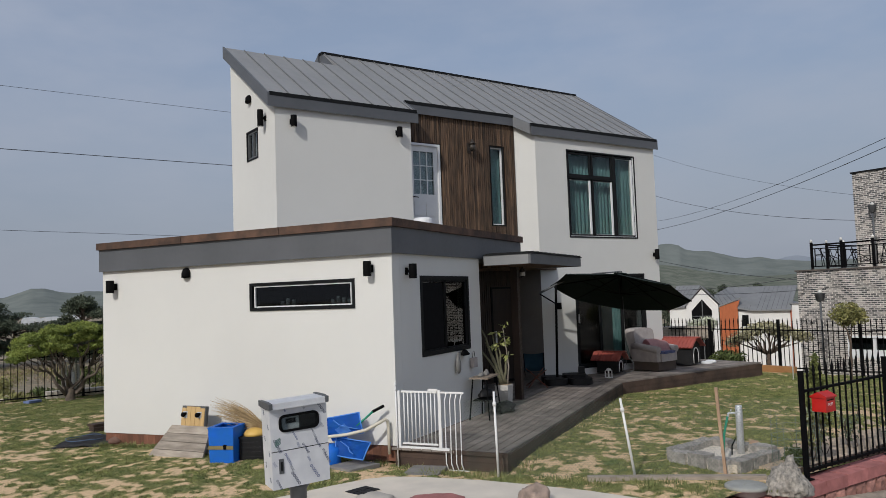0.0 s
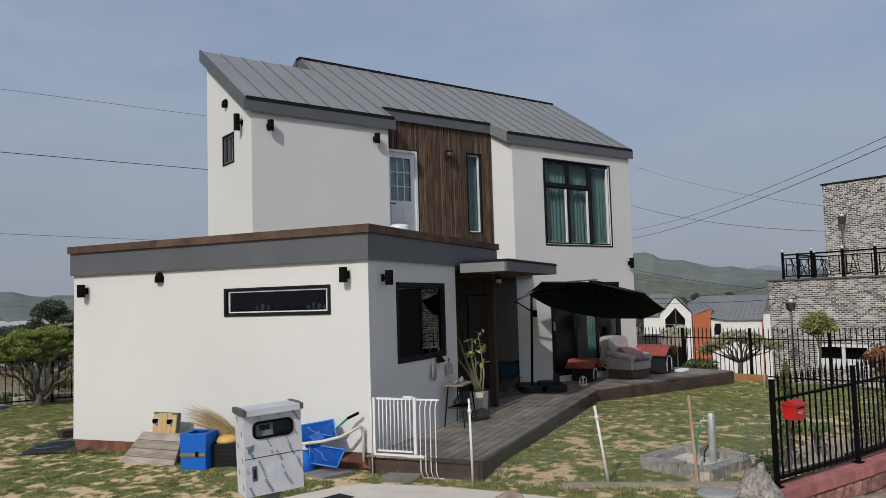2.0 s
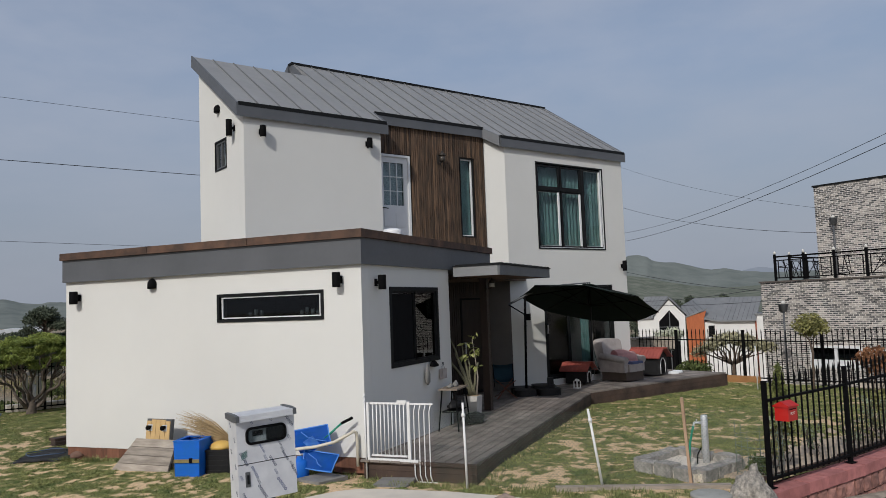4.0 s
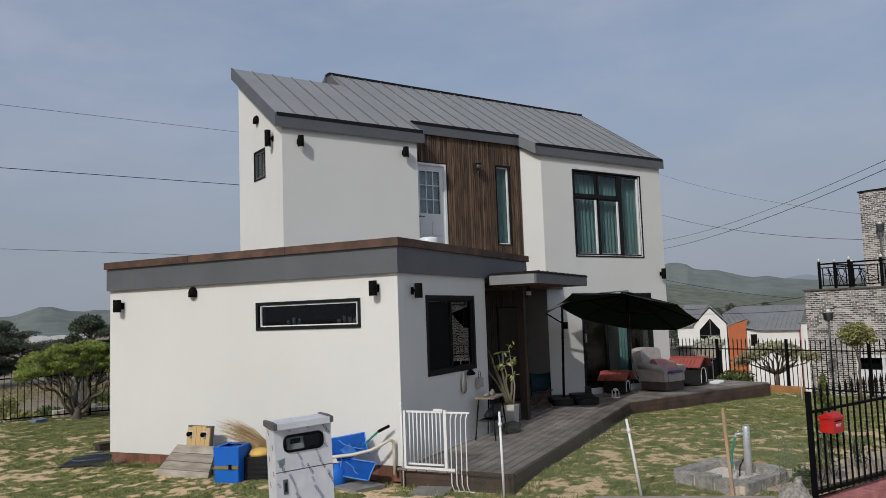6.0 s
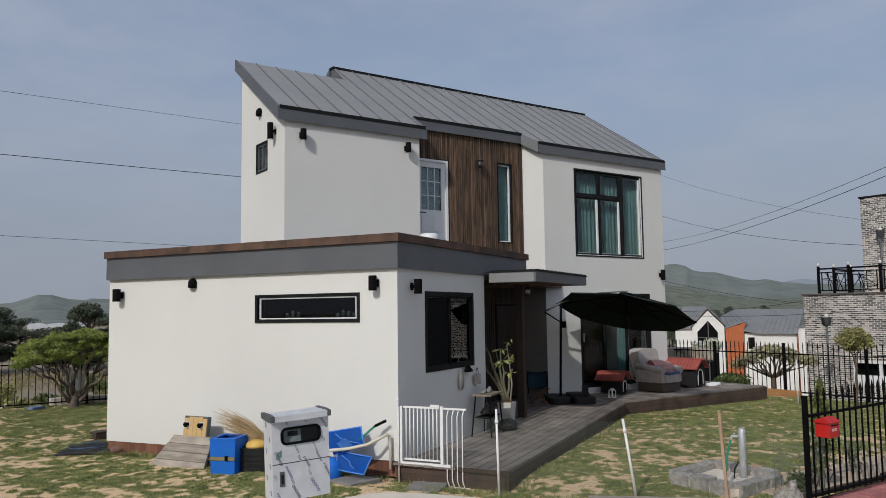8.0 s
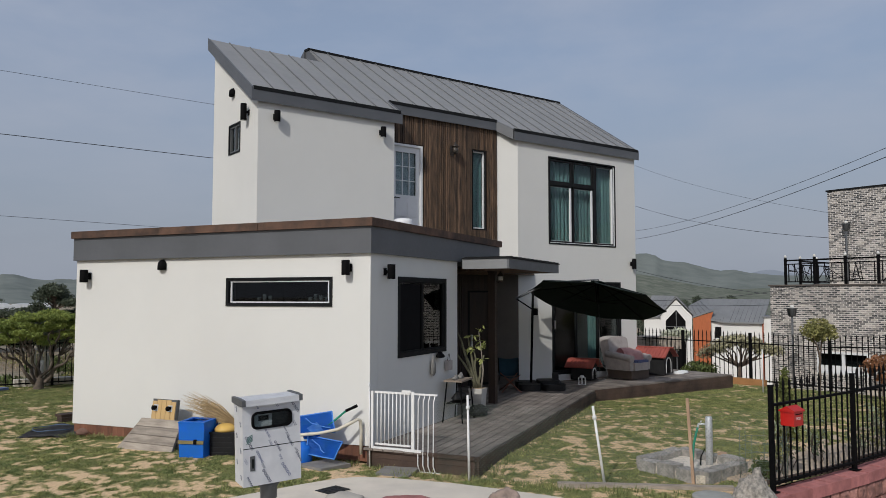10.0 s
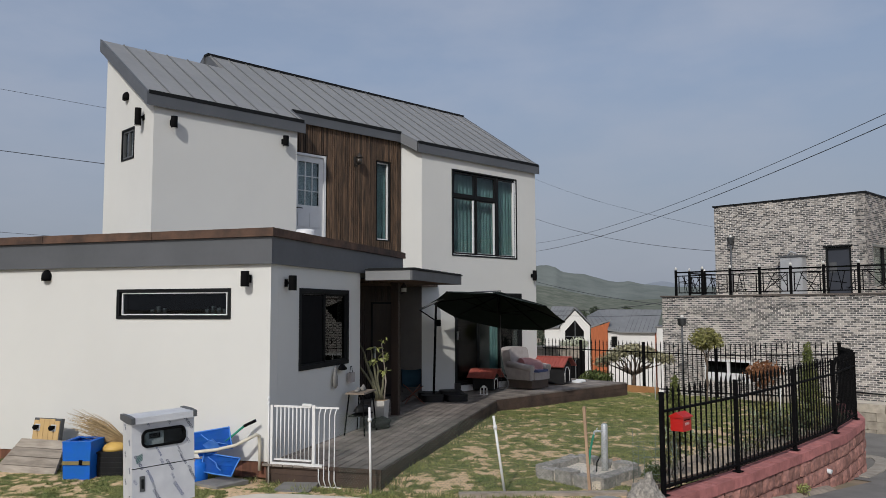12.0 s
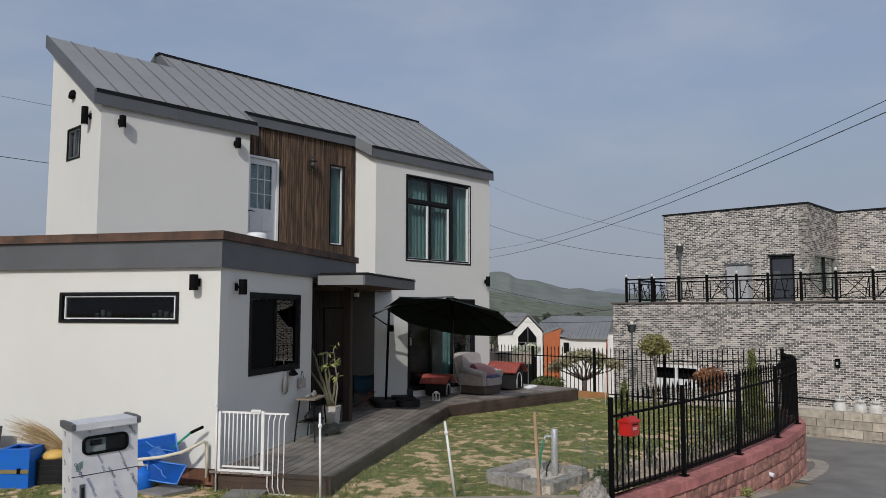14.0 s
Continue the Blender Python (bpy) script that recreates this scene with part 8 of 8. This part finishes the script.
def lay(parent, length, z0, z1, holes, m, single=None):
    """Running-bond bricks; those inside the stretch single become parts, the rest one joined mesh."""
    V, F = [], []
    count = 0
    r = random.Random(int(length * 100))
    row = 0
    z = z0
    while z + BH_ < z1:
        x = -(BL + BGX) / 2 if row % 2 else 0.0
        while x < length:
            a, b = max(0.0, x), min(length, x + BL)
            for h in holes:
                if h[1] - 0.01 < z + BH_ and z < h[3]:
                    if a < h[0] < b:
                        b = h[0]
                    elif a < h[2] < b:
                        a = h[2]
                    elif h[0] <= a and b <= h[2]:
                        b = a
            if b - a > 0.02:
                d = r.uniform(-0.005, 0.004)
                full = abs(b - a - BL) < 1e-4
                if single and full and single[0] < x < single[1] and single[2] < z < single[3] and count < 290:
                    piece("brick", brick_me, parent, m @ Matrix.Translation((x, d, z)))
                    count += 1
                else:
                    i = len(V)
                    for yy in (-0.012 + d, 0.02):
                        for xx, zz in ((a, z), (b, z), (b, z + BH_), (a, z + BH_)):
                            V.append(m @ Vector((xx, yy, zz)))
                    F += [(i, i + 1, i + 2, i + 3), (i + 1, i, i + 4, i + 5), (i + 2, i + 1, i + 5, i + 6), (i + 3, i + 2, i + 6, i + 7), (i, i + 3, i + 7, i + 4)]
            x += BL + BGX
        z += BH_ + BG
        row += 1
    me = np_mesh("brickwork", V, F, BRICK)
    at = me.attributes.new("tone", "FLOAT", "FACE")
    at.data.foreach_set("value", [v for _ in range(len(F) // 5) for v in [r.random()] * 5])
    ob = new("brickwork", me)
    ob.parent = parent
    tagged(ob, "courses of mixed grey brick", kind="stuff")


lay(up, 4.62, ZT + 0.05, ZU, [(3.48, 0, 4.19, 3.91)], Matrix.Translation((0.79, 2.1, 0)))
lay(ups, 2.91, ZT + 0.05, ZU, [(0.42, 2.75, 2.6, 3.99)], Matrix.Translation((5.41, 2.1, 0)) @ Matrix.Rotation(radians(90), 4, "Z"))
lay(upr, 10.0, ZT + 0.05, ZU, [], Matrix.Translation((5.412, 5.01, 0)))
lay(low, 16.0, -0.6, ZT, [(1.4, -0.05, 2.85, 0.58)], Matrix(), (4.6, 8.6, 1.0, 2.4))

# its door, windows, cabinet, lamps
td = part("terrace_door", bars(0, 0, 0.71, 1.75, 0.05, -0.01, 0.09), DARK, bh, "dark grey terrace door", Matrix.Translation((4.27, 2.1, 2.16)))
part("leaf", soften(box(nb(), (0.05, 0.05, 0.05), (0.66, 0.09, 1.70)), 0.006), TERRACE, td)
part("leaf_panel", soften(box(nb(), (0.08, 0.035, 1.0), (0.28, 0.05, 1.3)), 0.004), GREYPL, td)
part("lintel", soften(box(nb(), (-0.05, -0.05, 1.752), (0.76, 0.05, 1.80)), 0.006), DARK, td)
wm = Matrix.Translation((5.41, 2.1, 0)) @ Matrix.Rotation(radians(90), 4, "Z") @ Matrix.Translation((0.42, 0, 2.75))
tw = part("terrace_window", bars(0, 0, 2.18, 1.24, 0.07, -0.02, 0.1), surf("grey_window_frame", (0.20, 0.205, 0.20), None, 4, 0.5), bh, "dark framed terrace window", wm)
pane(tw, 0.06, 0.06, 2.12, 1.18, 0.05, GLASS)
part("mullion", box(nb(), (1.05, 0.0, 0.06), (1.11, 0.08, 1.18)), DARK, tw)
# Panel added behind the glass, coloured as the green reflection in it.
part("backing", box(nb(), (0.0, 0.2, 0.0), (2.18, 0.22, 1.24)), surf("green_reflection_tint", (0.30, 0.34, 0.29), None, 3, 0.9, stretch=(0.3, 0.3, 6)), tw, "panel coloured as the green reflection in the pane")
bw_ = part("basement_window", bars(0, 0, 1.45, 0.63, 0.06, -0.02, 0.1), WPLASTIC, bh, "white framed low window", Matrix.Translation((1.4, 0, -0.05)))
pane(bw_, 0.06, 0.06, 0.70, 0.57, 0.05, DGLASS)
pane(bw_, 0.76, 0.06, 1.39, 0.57, 0.05, DGLASS)
part("mullion", box(nb(), (0.69, 0.0, 0.06), (0.77, 0.08, 0.57)), WPLASTIC, bw_)
part("lower_panel", soften(box(nb(), (0.061, 0.01, 0.061), (0.688, 0.045, 0.24)), 0.004), WPLASTIC, bw_)
part("lower_panel", soften(box(nb(), (0.772, 0.01, 0.061), (1.389, 0.045, 0.24)), 0.004), WPLASTIC, bw_)
part("backing", box(nb(), (0.0, 0.2, 0.0), (1.45, 0.22, 0.63)), GREYPL, bw_)
CABGREY = surf("grey_cabinet_paint", (0.40, 0.41, 0.43), (0.33, 0.34, 0.36), 4, 0.5)
cab = thing("terrace_cabinet", "pale grey steel cabinet standing on the terrace", "cabinet", BMX @ Matrix.Translation((3.05, 1.75, ZT - 0.25)))
part("body", soften(box(nb(), (0, 0, 0), (0.66, 0.33, 1.45)), 0.01), CABGREY, cab)
part("door", soften(box(nb(), (0.02, -0.015, 0.05), (0.32, 0.0, 1.42)), 0.004), CABGREY, cab)
part("door", soften(box(nb(), (0.34, -0.015, 0.05), (0.64, 0.0, 1.42)), 0.004), CABGREY, cab)
part("top", soften(box(nb(), (-0.04, -0.05, 1.45), (0.70, 0.37, 1.49)), 0.008), GREYPL, cab)
part("satellite_arm", tube(nb(), [(0.2, 0.1, 1.49), (0.3, 0.1, 1.62), (0.45, 0.1, 1.55)], 0.03, 8), CABGREY, cab)


def post_lamp(m, h, label):
    t = thing("post_lamp", label, "lamp post", m, group="post lamps")
    part("pole", cyl(nb(), (0, 0, 0), (0, 0, h), 0.032, 0.028, 10), GREYPL, t)
    part("head", lathe(nb(), [(0.03, h), (0.105, h + 0.03), (0.125, h + 0.21), (0.145, h + 0.235)], 4), GREYPL, t)
    part("cap", lathe(nb(), [(0.055, h + 0.235), (0.055, h + 0.285), (0.02, h + 0.32)], 10), LAMPGLASS, t)


post_lamp(BMX @ Matrix.Translation((1.43, 1.9, ZT - 0.25)), 1.95, "tall dark lamp post on the neighbour's terrace")
post_lamp(Matrix.Translation((14.3, -5.0, -0.45)), 2.05, "dark garden lamp post behind the back fence")
wl_ = thing("lantern_lamp", "black lantern lamp on the brick wall", "wall lamp", BMX @ Matrix.Translation((6.68, -0.012, 0.86)) @ Matrix.Diagonal((0.62, 0.62, 0.62, 1)))
part("body", soften(box(nb(), (-0.08, -0.14, -0.18), (0.08, 0.0, 0.18)), 0.01), BLACK, wl_)
part("lamp_pane", soften(box(nb(), (-0.045, -0.145, -0.06), (0.045, -0.135, 0.06)), 0.004), GALV, wl_)
pi = part("conduit", cyl(nb(), (5.2, -0.03, -0.1), (6.6, -0.03, -0.12), 0.02, seg=8), DARK, bh)

# railing round the terrace
rl = thing("terrace_railing", "black iron terrace railing with branch-pattern panels and globe caps", "railing", BMX)
pmesh = mesh_of("post", soften(box(nb(), (-0.031, -0.031, 0), (0.031, 0.031, 0.80)), 0.006), BLACK)
gmesh = mesh_of("globe", lathe(nb(), [(0.02, 0.80), (0.036, 0.82), (0.042, 0.85), (0.028, 0.885), (0.005, 0.90)], 10), LAMPGLASS)
rr = random.Random(14)


def rail_run(a, b, n):
    a, b = Vector(a), Vector(b)
    L = (b - a).length
    d = (b - a) / L
    for k in range(n + 1):
        m = frame_at(a + d * (L * k / n), d)
        piece("post", pmesh, rl, m)
        piece("globe", gmesh, rl, m)
    m = frame_at(a, d)
    part("top_rail", soften(box(nb(), (0, -0.03, 0.705), (L, 0.03, 0.75)), 0.008), BLACK, rl, m=m)
    for z in (0.07, 0.60):
        part("rail", box(nb(), (0, -0.014, z), (L, 0.014, z + 0.03)), BLACK, rl, m=m)
    for k in range(n):
        x0, x1 = L * k / n + 0.10, L * (k + 1) / n - 0.10
        for x in (x0, x1):
            part("upright", box(nb(), (x - 0.012, -0.012, 0.07), (x + 0.012, 0.012, 0.62)), BLACK, rl, m=m)
        for j in range(6):
            p = Vector((rr.uniform(x0, x1), 0, rr.choice((0.09, 0.61)))) if j % 2 else Vector((rr.choice((x0, x1)), 0, rr.uniform(0.1, 0.6)))
            q = Vector((rr.uniform(x0, x1), 0, 0.70 - p.z)) if j % 2 else Vector(((x0 + x1) / 2 + rr.uniform(-0.2, 0.2), 0, rr.uniform(0.1, 0.6)))
            part("branch_bar", cyl(nb(), p, q, 0.011, seg=5), BLACK, rl, m=m)


rail_run((0.44, 0.12, ZT + 0.045), (10.24, 0.12, ZT + 0.045), 11)
rail_run((0.44, 0.98, ZT + 0.045), (0.44, 6.0, ZT + 0.045), 5)

# block wall, fill and gas bottles
bkw = thing("block_wall", "pale concrete block wall at the foot of the brick house", "wall", BMX, kind="structure")
blks = []
for k in range(6):
    bm = soften(box(nb(), (0.004, 0, 0.004), (0.396, 0.18, 0.193)), 0.012)
    for v in bm.verts:
        v.co += Vector((rng.uniform(-1, 1) * 0.006, rng.uniform(-1, 1) * 0.008, rng.uniform(-1, 1) * 0.006))
    blks.append(mesh_of("concrete_block", bm, BLOCKW))
for r_ in range(5):
    for k in range(30):
        piece("concrete_block", blks[(k * 5 + r_ * 2) % 6], bkw, Matrix.Translation((3.8 + k * 0.40 + (0.2 if r_ % 2 else 0), -2.35 + 0.0008 * ((k * 5 + r_ * 3) % 9), -1.11 + 0.197 * r_)))
bm = box(nb(), (3.6, -2.2, -1.6), (16, -0.03, -0.30))
part("fill", bm, CONC, bkw)




def gas_bottle(s, o, h=0.30):
    t = thing("gas_bottle", "white gas bottle standing by the brick wall", "gas bottle", BMX @ Matrix.Translation((s, o, -0.30)) @ Matrix.Diagonal((0.82, 0.82, 0.84, 1)), group="gas bottles")
    part("body", lathe(nb(), [(0.15, 0), (0.18, 0.03), (0.185, 0.06), (0.185, h - 0.10), (0.16, h - 0.04), (0.10, h), (0.04, h + 0.012)], 20), GASW, t)
    for k in range(3):
        a = k * math.tau / 3
        arcp = [(0.095 * math.cos(a + q * 0.28), 0.095 * math.sin(a + q * 0.28), h + 0.07) for q in range(6)]
        part("collar", tube(nb(), arcp, 0.042, 6), GASW, t)
    part("valve", cyl(nb(), (0, 0, h), (0, 0, h + 0.2), 0.025, seg=8), GALV, t)
    part("hose", tube(nb(), [(0, 0, h + 0.14), (0.2, 0.05, h + 0.2), (0.35, 0.1, h + 0.05)], 0.012, 6), BLACK, t)


for s in (6.96, 7.42, 7.76):
    gas_bottle(s, -1.0)

# ---- houses down the slope ----
FAR_EYE = Vector((-8.77, -5.14, 2.13))
FAR_K = 2.3
NB = frame_at(FAR_EYE + (Vector((45.85, 1.29, 0)) - FAR_EYE) * FAR_K, (0.12, -0.993, 0)) @ Matrix.Diagonal((FAR_K, FAR_K, FAR_K, 1))
STU2 = surf("far_white_render", (0.74, 0.73, 0.71), (0.68, 0.67, 0.65), 0.6, 0.9)
XZ = Matrix(((1, 0, 0, 0), (0, 0, 1, 0), (0, 1, 0, 0), (0, 0, 0, 1)))


def seam_roof(parent, quad, n, th=0.09, label=""):
    """A sloping metal roof between two eave and two ridge corners, with n raised seams."""
    a, b, c, d = [Vector(p) for p in quad]
    bm = nb()
    top = [bm.verts.new(p) for p in (a, b, c, d)]
    low = [bm.verts.new(p - Vector((0, 0, th))) for p in (a, b, c, d)]
    bm.faces.new(top)
    bm.faces.new(low[::-1])
    for k in range(4):
        bm.faces.new((top[k], low[k], low[(k + 1) % 4], top[(k + 1) % 4]))
    ob = part("roof_slope", bm, NROOF, parent, label)
    for k in range(1, n):
        part("seam", cyl(nb(), a.lerp(b, k / n), d.lerp(c, k / n), 0.014, seg=5), GREYPL, ob)
    return ob


gh = thing("gabled_house", "white gabled house with a tall pointed window down the slope", "house", NB)
bm = prism(nb(), [(-2.1, -4.5), (-0.05, -4.5), (-0.05, 0.88), (-1.06, 1.96), (-2.1, 0.88)], 0.0, 6.0)
bm.transform(XZ)
part("wall", bm, STU2, gh)
seam_roof(gh, [(0.05, -0.14, 0.98), (0.05, 6.1, 0.98), (-1.05, 6.1, 2.17), (-1.05, -0.14, 2.17)], 12)
seam_roof(gh, [(-2.2, 6.1, 0.90), (-2.2, -0.14, 0.90), (-1.05, -0.14, 2.17), (-1.05, 6.1, 2.17)], 12)
bm = prism(nb(), [(-1.77, -4.0), (-0.47, -4.0), (-0.47, 0.50), (-1.07, 1.26), (-1.77, 0.50)], 0, 0.03)
bm.transform(Matrix.Translation((0, -0.035, 0)) @ XZ)
gw = part("pointed_window", bm, BLACK, gh, "tall dark pointed window")
part("mullion", box(nb(), (-1.10, -0.06, -4.0), (-1.04, -0.036, 1.15)), GREYPL, gw)
part("transom", box(nb(), (-1.77, -0.06, 0.10), (-0.47, -0.036, 0.15)), GREYPL, gw)
part("side_wing", box(nb(), (-3.25, 0.9, -4.5), (-2.105, 5.0, 0.70)), STU2, gh)
seam_roof(gh, [(-3.4, 0.72, 0.76), (-2.2, 0.72, 0.80), (-1.15, 3.0, 2.22), (-2.79, 3.0, 2.25)], 6)

sh = thing("slope_house", "white house with a grey seam roof and orange panel", "house", NB)
part("wall", box(nb(), (1.2, 0.18, -4.5), (4.38, 5, 0.42)), STU2, sh)
part("gable_wall", box(nb(), (1.2, 2.4, -4.5), (4.38, 5, 1.5)), STU2, sh)
part("side_wall", box(nb(), (4.47, 0.5, -4.5), (5.0, 5, 0.76)), STU2, sh)
part("side_roof", soften(box(nb(), (4.40, 0.40, 0.765), (5.1, 5.1, 0.85)), 0.01), NROOF, sh)
bm = prism(nb(), [(0.03, -4.5), (1.14, -4.5), (1.17, 0.62), (1.33, 1.14), (0.03, 0.70)], 0.0, 0.16)
bm.transform(XZ)
op = part("timber_panel", bm, OPANEL, sh, "orange timber wall panel")
for k in range(1, 6):
    part("batten", box(nb(), (0.03 + 0.19 * k, -0.02, -4.5), (0.045 + 0.19 * k, 0.0, 0.60 + 0.055 * k)), OPANEL, op)
seam_roof(sh, [(-0.03, -0.06, 0.80), (1.41, -0.06, 1.32), (0.66, 3.0, 2.0), (-0.28, 1.7, 1.52)], 5)
seam_roof(sh, [(1.17, -0.08, 0.64), (2.04, -0.08, 0.47), (2.85, 3.0, 2.0), (0.64, 3.0, 2.0)], 6)
seam_roof(sh, [(2.04, -0.08, 0.47), (4.40, -0.08, 0.45), (5.15, 3.0, 1.98), (2.85, 3.0, 2.0)], 8)
w2 = part("small_window", bars(0, 0, 0.4, 0.75, 0.05, -0.03, 0.05), DARK, sh, "small dark window", Matrix.Translation((1.42, 0.18, -0.62)))
pane(w2, 0.05, 0.05, 0.35, 0.70, -0.01, DGLASS)
part("backing", box(nb(), (0.02, -0.006, 0.02), (0.38, -0.001, 0.73)), DARK, w2)
part("downpipe", cyl(nb(), (4.42, 0.12, -4.5), (4.42, 0.12, 0.42), 0.05, seg=8), surf("brown_downpipe", (0.36, 0.11, 0.06), None, 5, 0.6), sh, "brown downpipe")

# ---- hills ----
ELEV = [(-40, 0.9), (-20, 1.2), (-8, 1.4), (1.0, 1.49), (2.1, 1.6), (3.0, 1.69), (3.9, 1.91), (4.8, 1.85), (5.6, 1.99), (6.25, 2.21), (7.2, 2.48), (8.0, 2.52), (8.7, 2.65), (9.2, 3.0), (9.7, 3.17), (10.5, 3.12), (11.2, 2.85), (13, 2.4), (20, 1.5), (30, 1.2), (45, 1.1), (50.4, 1.17), (51.4, 1.21), (51.8, 1.1), (52.8, 1.19), (53.8, 1.46), (54.6, 1.47), (55.1, 1.29), (56.1, 0.93), (57.1, 0.87), (66, 0.9), (90, 0.8), (130, 0.7)]
LOW = [(-40, 0.5), (-5, 0.6), (2, 0.62), (4, 0.55), (6, 0.75), (8, 1.15), (9.5, 1.55), (11, 1.75), (14, 1.4), (20, 0.8), (30, 0.6)]
PALE = [(-40, 1.0), (-5, 1.3), (0.2, 1.62), (1.0, 1.78), (1.5, 1.89), (2.1, 1.84), (2.75, 1.68), (3.6, 1.5), (5.4, 1.95), (5.9, 2.16), (6.5, 2.1), (7.5, 1.8), (12, 1.4)]


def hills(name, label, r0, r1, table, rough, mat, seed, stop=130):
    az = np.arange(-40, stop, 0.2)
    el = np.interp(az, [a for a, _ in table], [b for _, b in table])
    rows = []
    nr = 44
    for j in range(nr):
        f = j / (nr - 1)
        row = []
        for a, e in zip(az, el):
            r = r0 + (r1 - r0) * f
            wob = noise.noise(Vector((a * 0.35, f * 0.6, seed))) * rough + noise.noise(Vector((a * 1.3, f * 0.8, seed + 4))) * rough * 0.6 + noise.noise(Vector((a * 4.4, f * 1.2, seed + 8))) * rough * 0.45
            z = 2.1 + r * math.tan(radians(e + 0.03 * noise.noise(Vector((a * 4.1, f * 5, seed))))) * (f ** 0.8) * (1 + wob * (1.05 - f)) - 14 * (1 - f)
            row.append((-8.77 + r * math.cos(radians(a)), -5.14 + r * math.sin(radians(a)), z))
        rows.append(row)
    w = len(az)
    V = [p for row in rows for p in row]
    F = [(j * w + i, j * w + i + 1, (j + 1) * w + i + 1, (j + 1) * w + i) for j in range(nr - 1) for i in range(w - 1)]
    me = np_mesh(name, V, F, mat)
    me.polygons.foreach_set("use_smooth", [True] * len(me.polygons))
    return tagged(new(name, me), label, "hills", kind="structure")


# Haze is put into these base colours: paler and bluer with distance.
hills("backdrop_pale_hills", "pale blue hills with haze painted into their colour", 3300, 3700, PALE, 0.2, surf("pale_haze_tinted_hill", (0.255, 0.285, 0.325), (0.235, 0.262, 0.30), 0.008, 0.95, spec=0.0), 5, 30)
hills("backdrop_far_hills", "wooded hills on the horizon tinted blue-green with painted haze", 1750, 2300, ELEV, 0.22, surf("far_haze_tinted_woods", (0.20, 0.22, 0.205), (0.145, 0.163, 0.152), 0.016, 0.95, spec=0.0, fine=0.5), 2)
hills("backdrop_near_hills", "lower green wooded hills, a little paled by painted haze, before the far ones", 620, 900, LOW, 0.6, surf("near_haze_tinted_woods", (0.19, 0.20, 0.165), (0.115, 0.13, 0.105), 0.09, 0.95, spec=0.0, fine=0.6), 7, 30)


# ---- overhead cables ----
def cable(pts, r, sag, label="dark overhead power cable"):
    bm = nb()
    P = [Vector(p) for p in pts]
    out = []
    for a, b in zip(P, P[1:]):
        for k in range(16):
            f = k / 16
            out.append(a + (b - a) * f - Vector((0, 0, sag * 4 * f * (1 - f))))
    out.append(P[-1])
    tube(bm, out, r, 5)
    solo("cable", bm, WIRE, label, "cable", group="overhead cables")


def ext(a, b, fa, fb):
    a, b = Vector(a), Vector(b)
    return a + (b - a) * fa, a + (b - a) * fb


cable(ext((8.01, 19.73, 9.9), (16.6, 17.49, 10.4), -1.2, 2.2), 0.007, 0.0)
cable(ext((8.01, 19.73, 7.7), (16.65, 17.44, 8.07), -1.2, 2.2), 0.013, 0.0)
cable(ext((8.02, 19.72, 4.9), (14.57, 19.59, 5.08), -1.2, 1.6), 0.007, 0.0)
def hung(a, b, q0, q1, c2, c1, c0, r):
    """A cable hanging in the upright plane through a and b, as a parabola from q0 to q1 metres."""
    a, b = Vector(a), Vector(b)
    d = (b - a).normalized()
    pts = []
    for k in range(41):
        q = q0 + (q1 - q0) * k / 40
        p = a + d * q
        pts.append((p.x, p.y, c2 * q * q + c1 * q + c0))
    solo("cable", tube(nb(), pts, r, 5), WIRE, "dark overhead power cable", "cable", group="overhead cables")


hung((30.58, 2.14), (5.64, -9.37), -8, 38, 0.002334, -0.052716, 5.492216, 0.007)
hung((30.58, 2.14), (5.64, -9.37), -8, 38, 0.001984, -0.035243, 5.075498, 0.009)
hung((30.58, 2.14), (18.6, -6.3), -7, 14.9, 0.004432, -0.339216, 8.819073, 0.005)
hung((30.58, 2.14), (18.6, -6.3), -7, 14.9, 0.004934, -0.258161, 6.732448, 0.008)
hung((35.85, 3.14), (32.46, -3.11), -6, 12, 0.0072, -0.227, 3.64, 0.014)
hung((16.55, -2.02), (14.61, -5.58), -4, 4.5, 0.0166, 0.040, 2.05, 0.008)
hung((16.44, -2.2), (12.38, -9.68), -4, 15, 0.0076, 0.0, 1.86, 0.007)

for k in range(9):
    aa, dd = radians(3.2 + 0.85 * k), 158 + 5 * ((k * 7) % 4)
    far_pine((-8.77 + dd * math.cos(aa), -5.14 + dd * math.sin(aa), -11.5), 12.6 + 0.7 * ((k * 5) % 3), 2.8, 60 + k, "dark leafy tree behind the houses down the slope", 0.22)
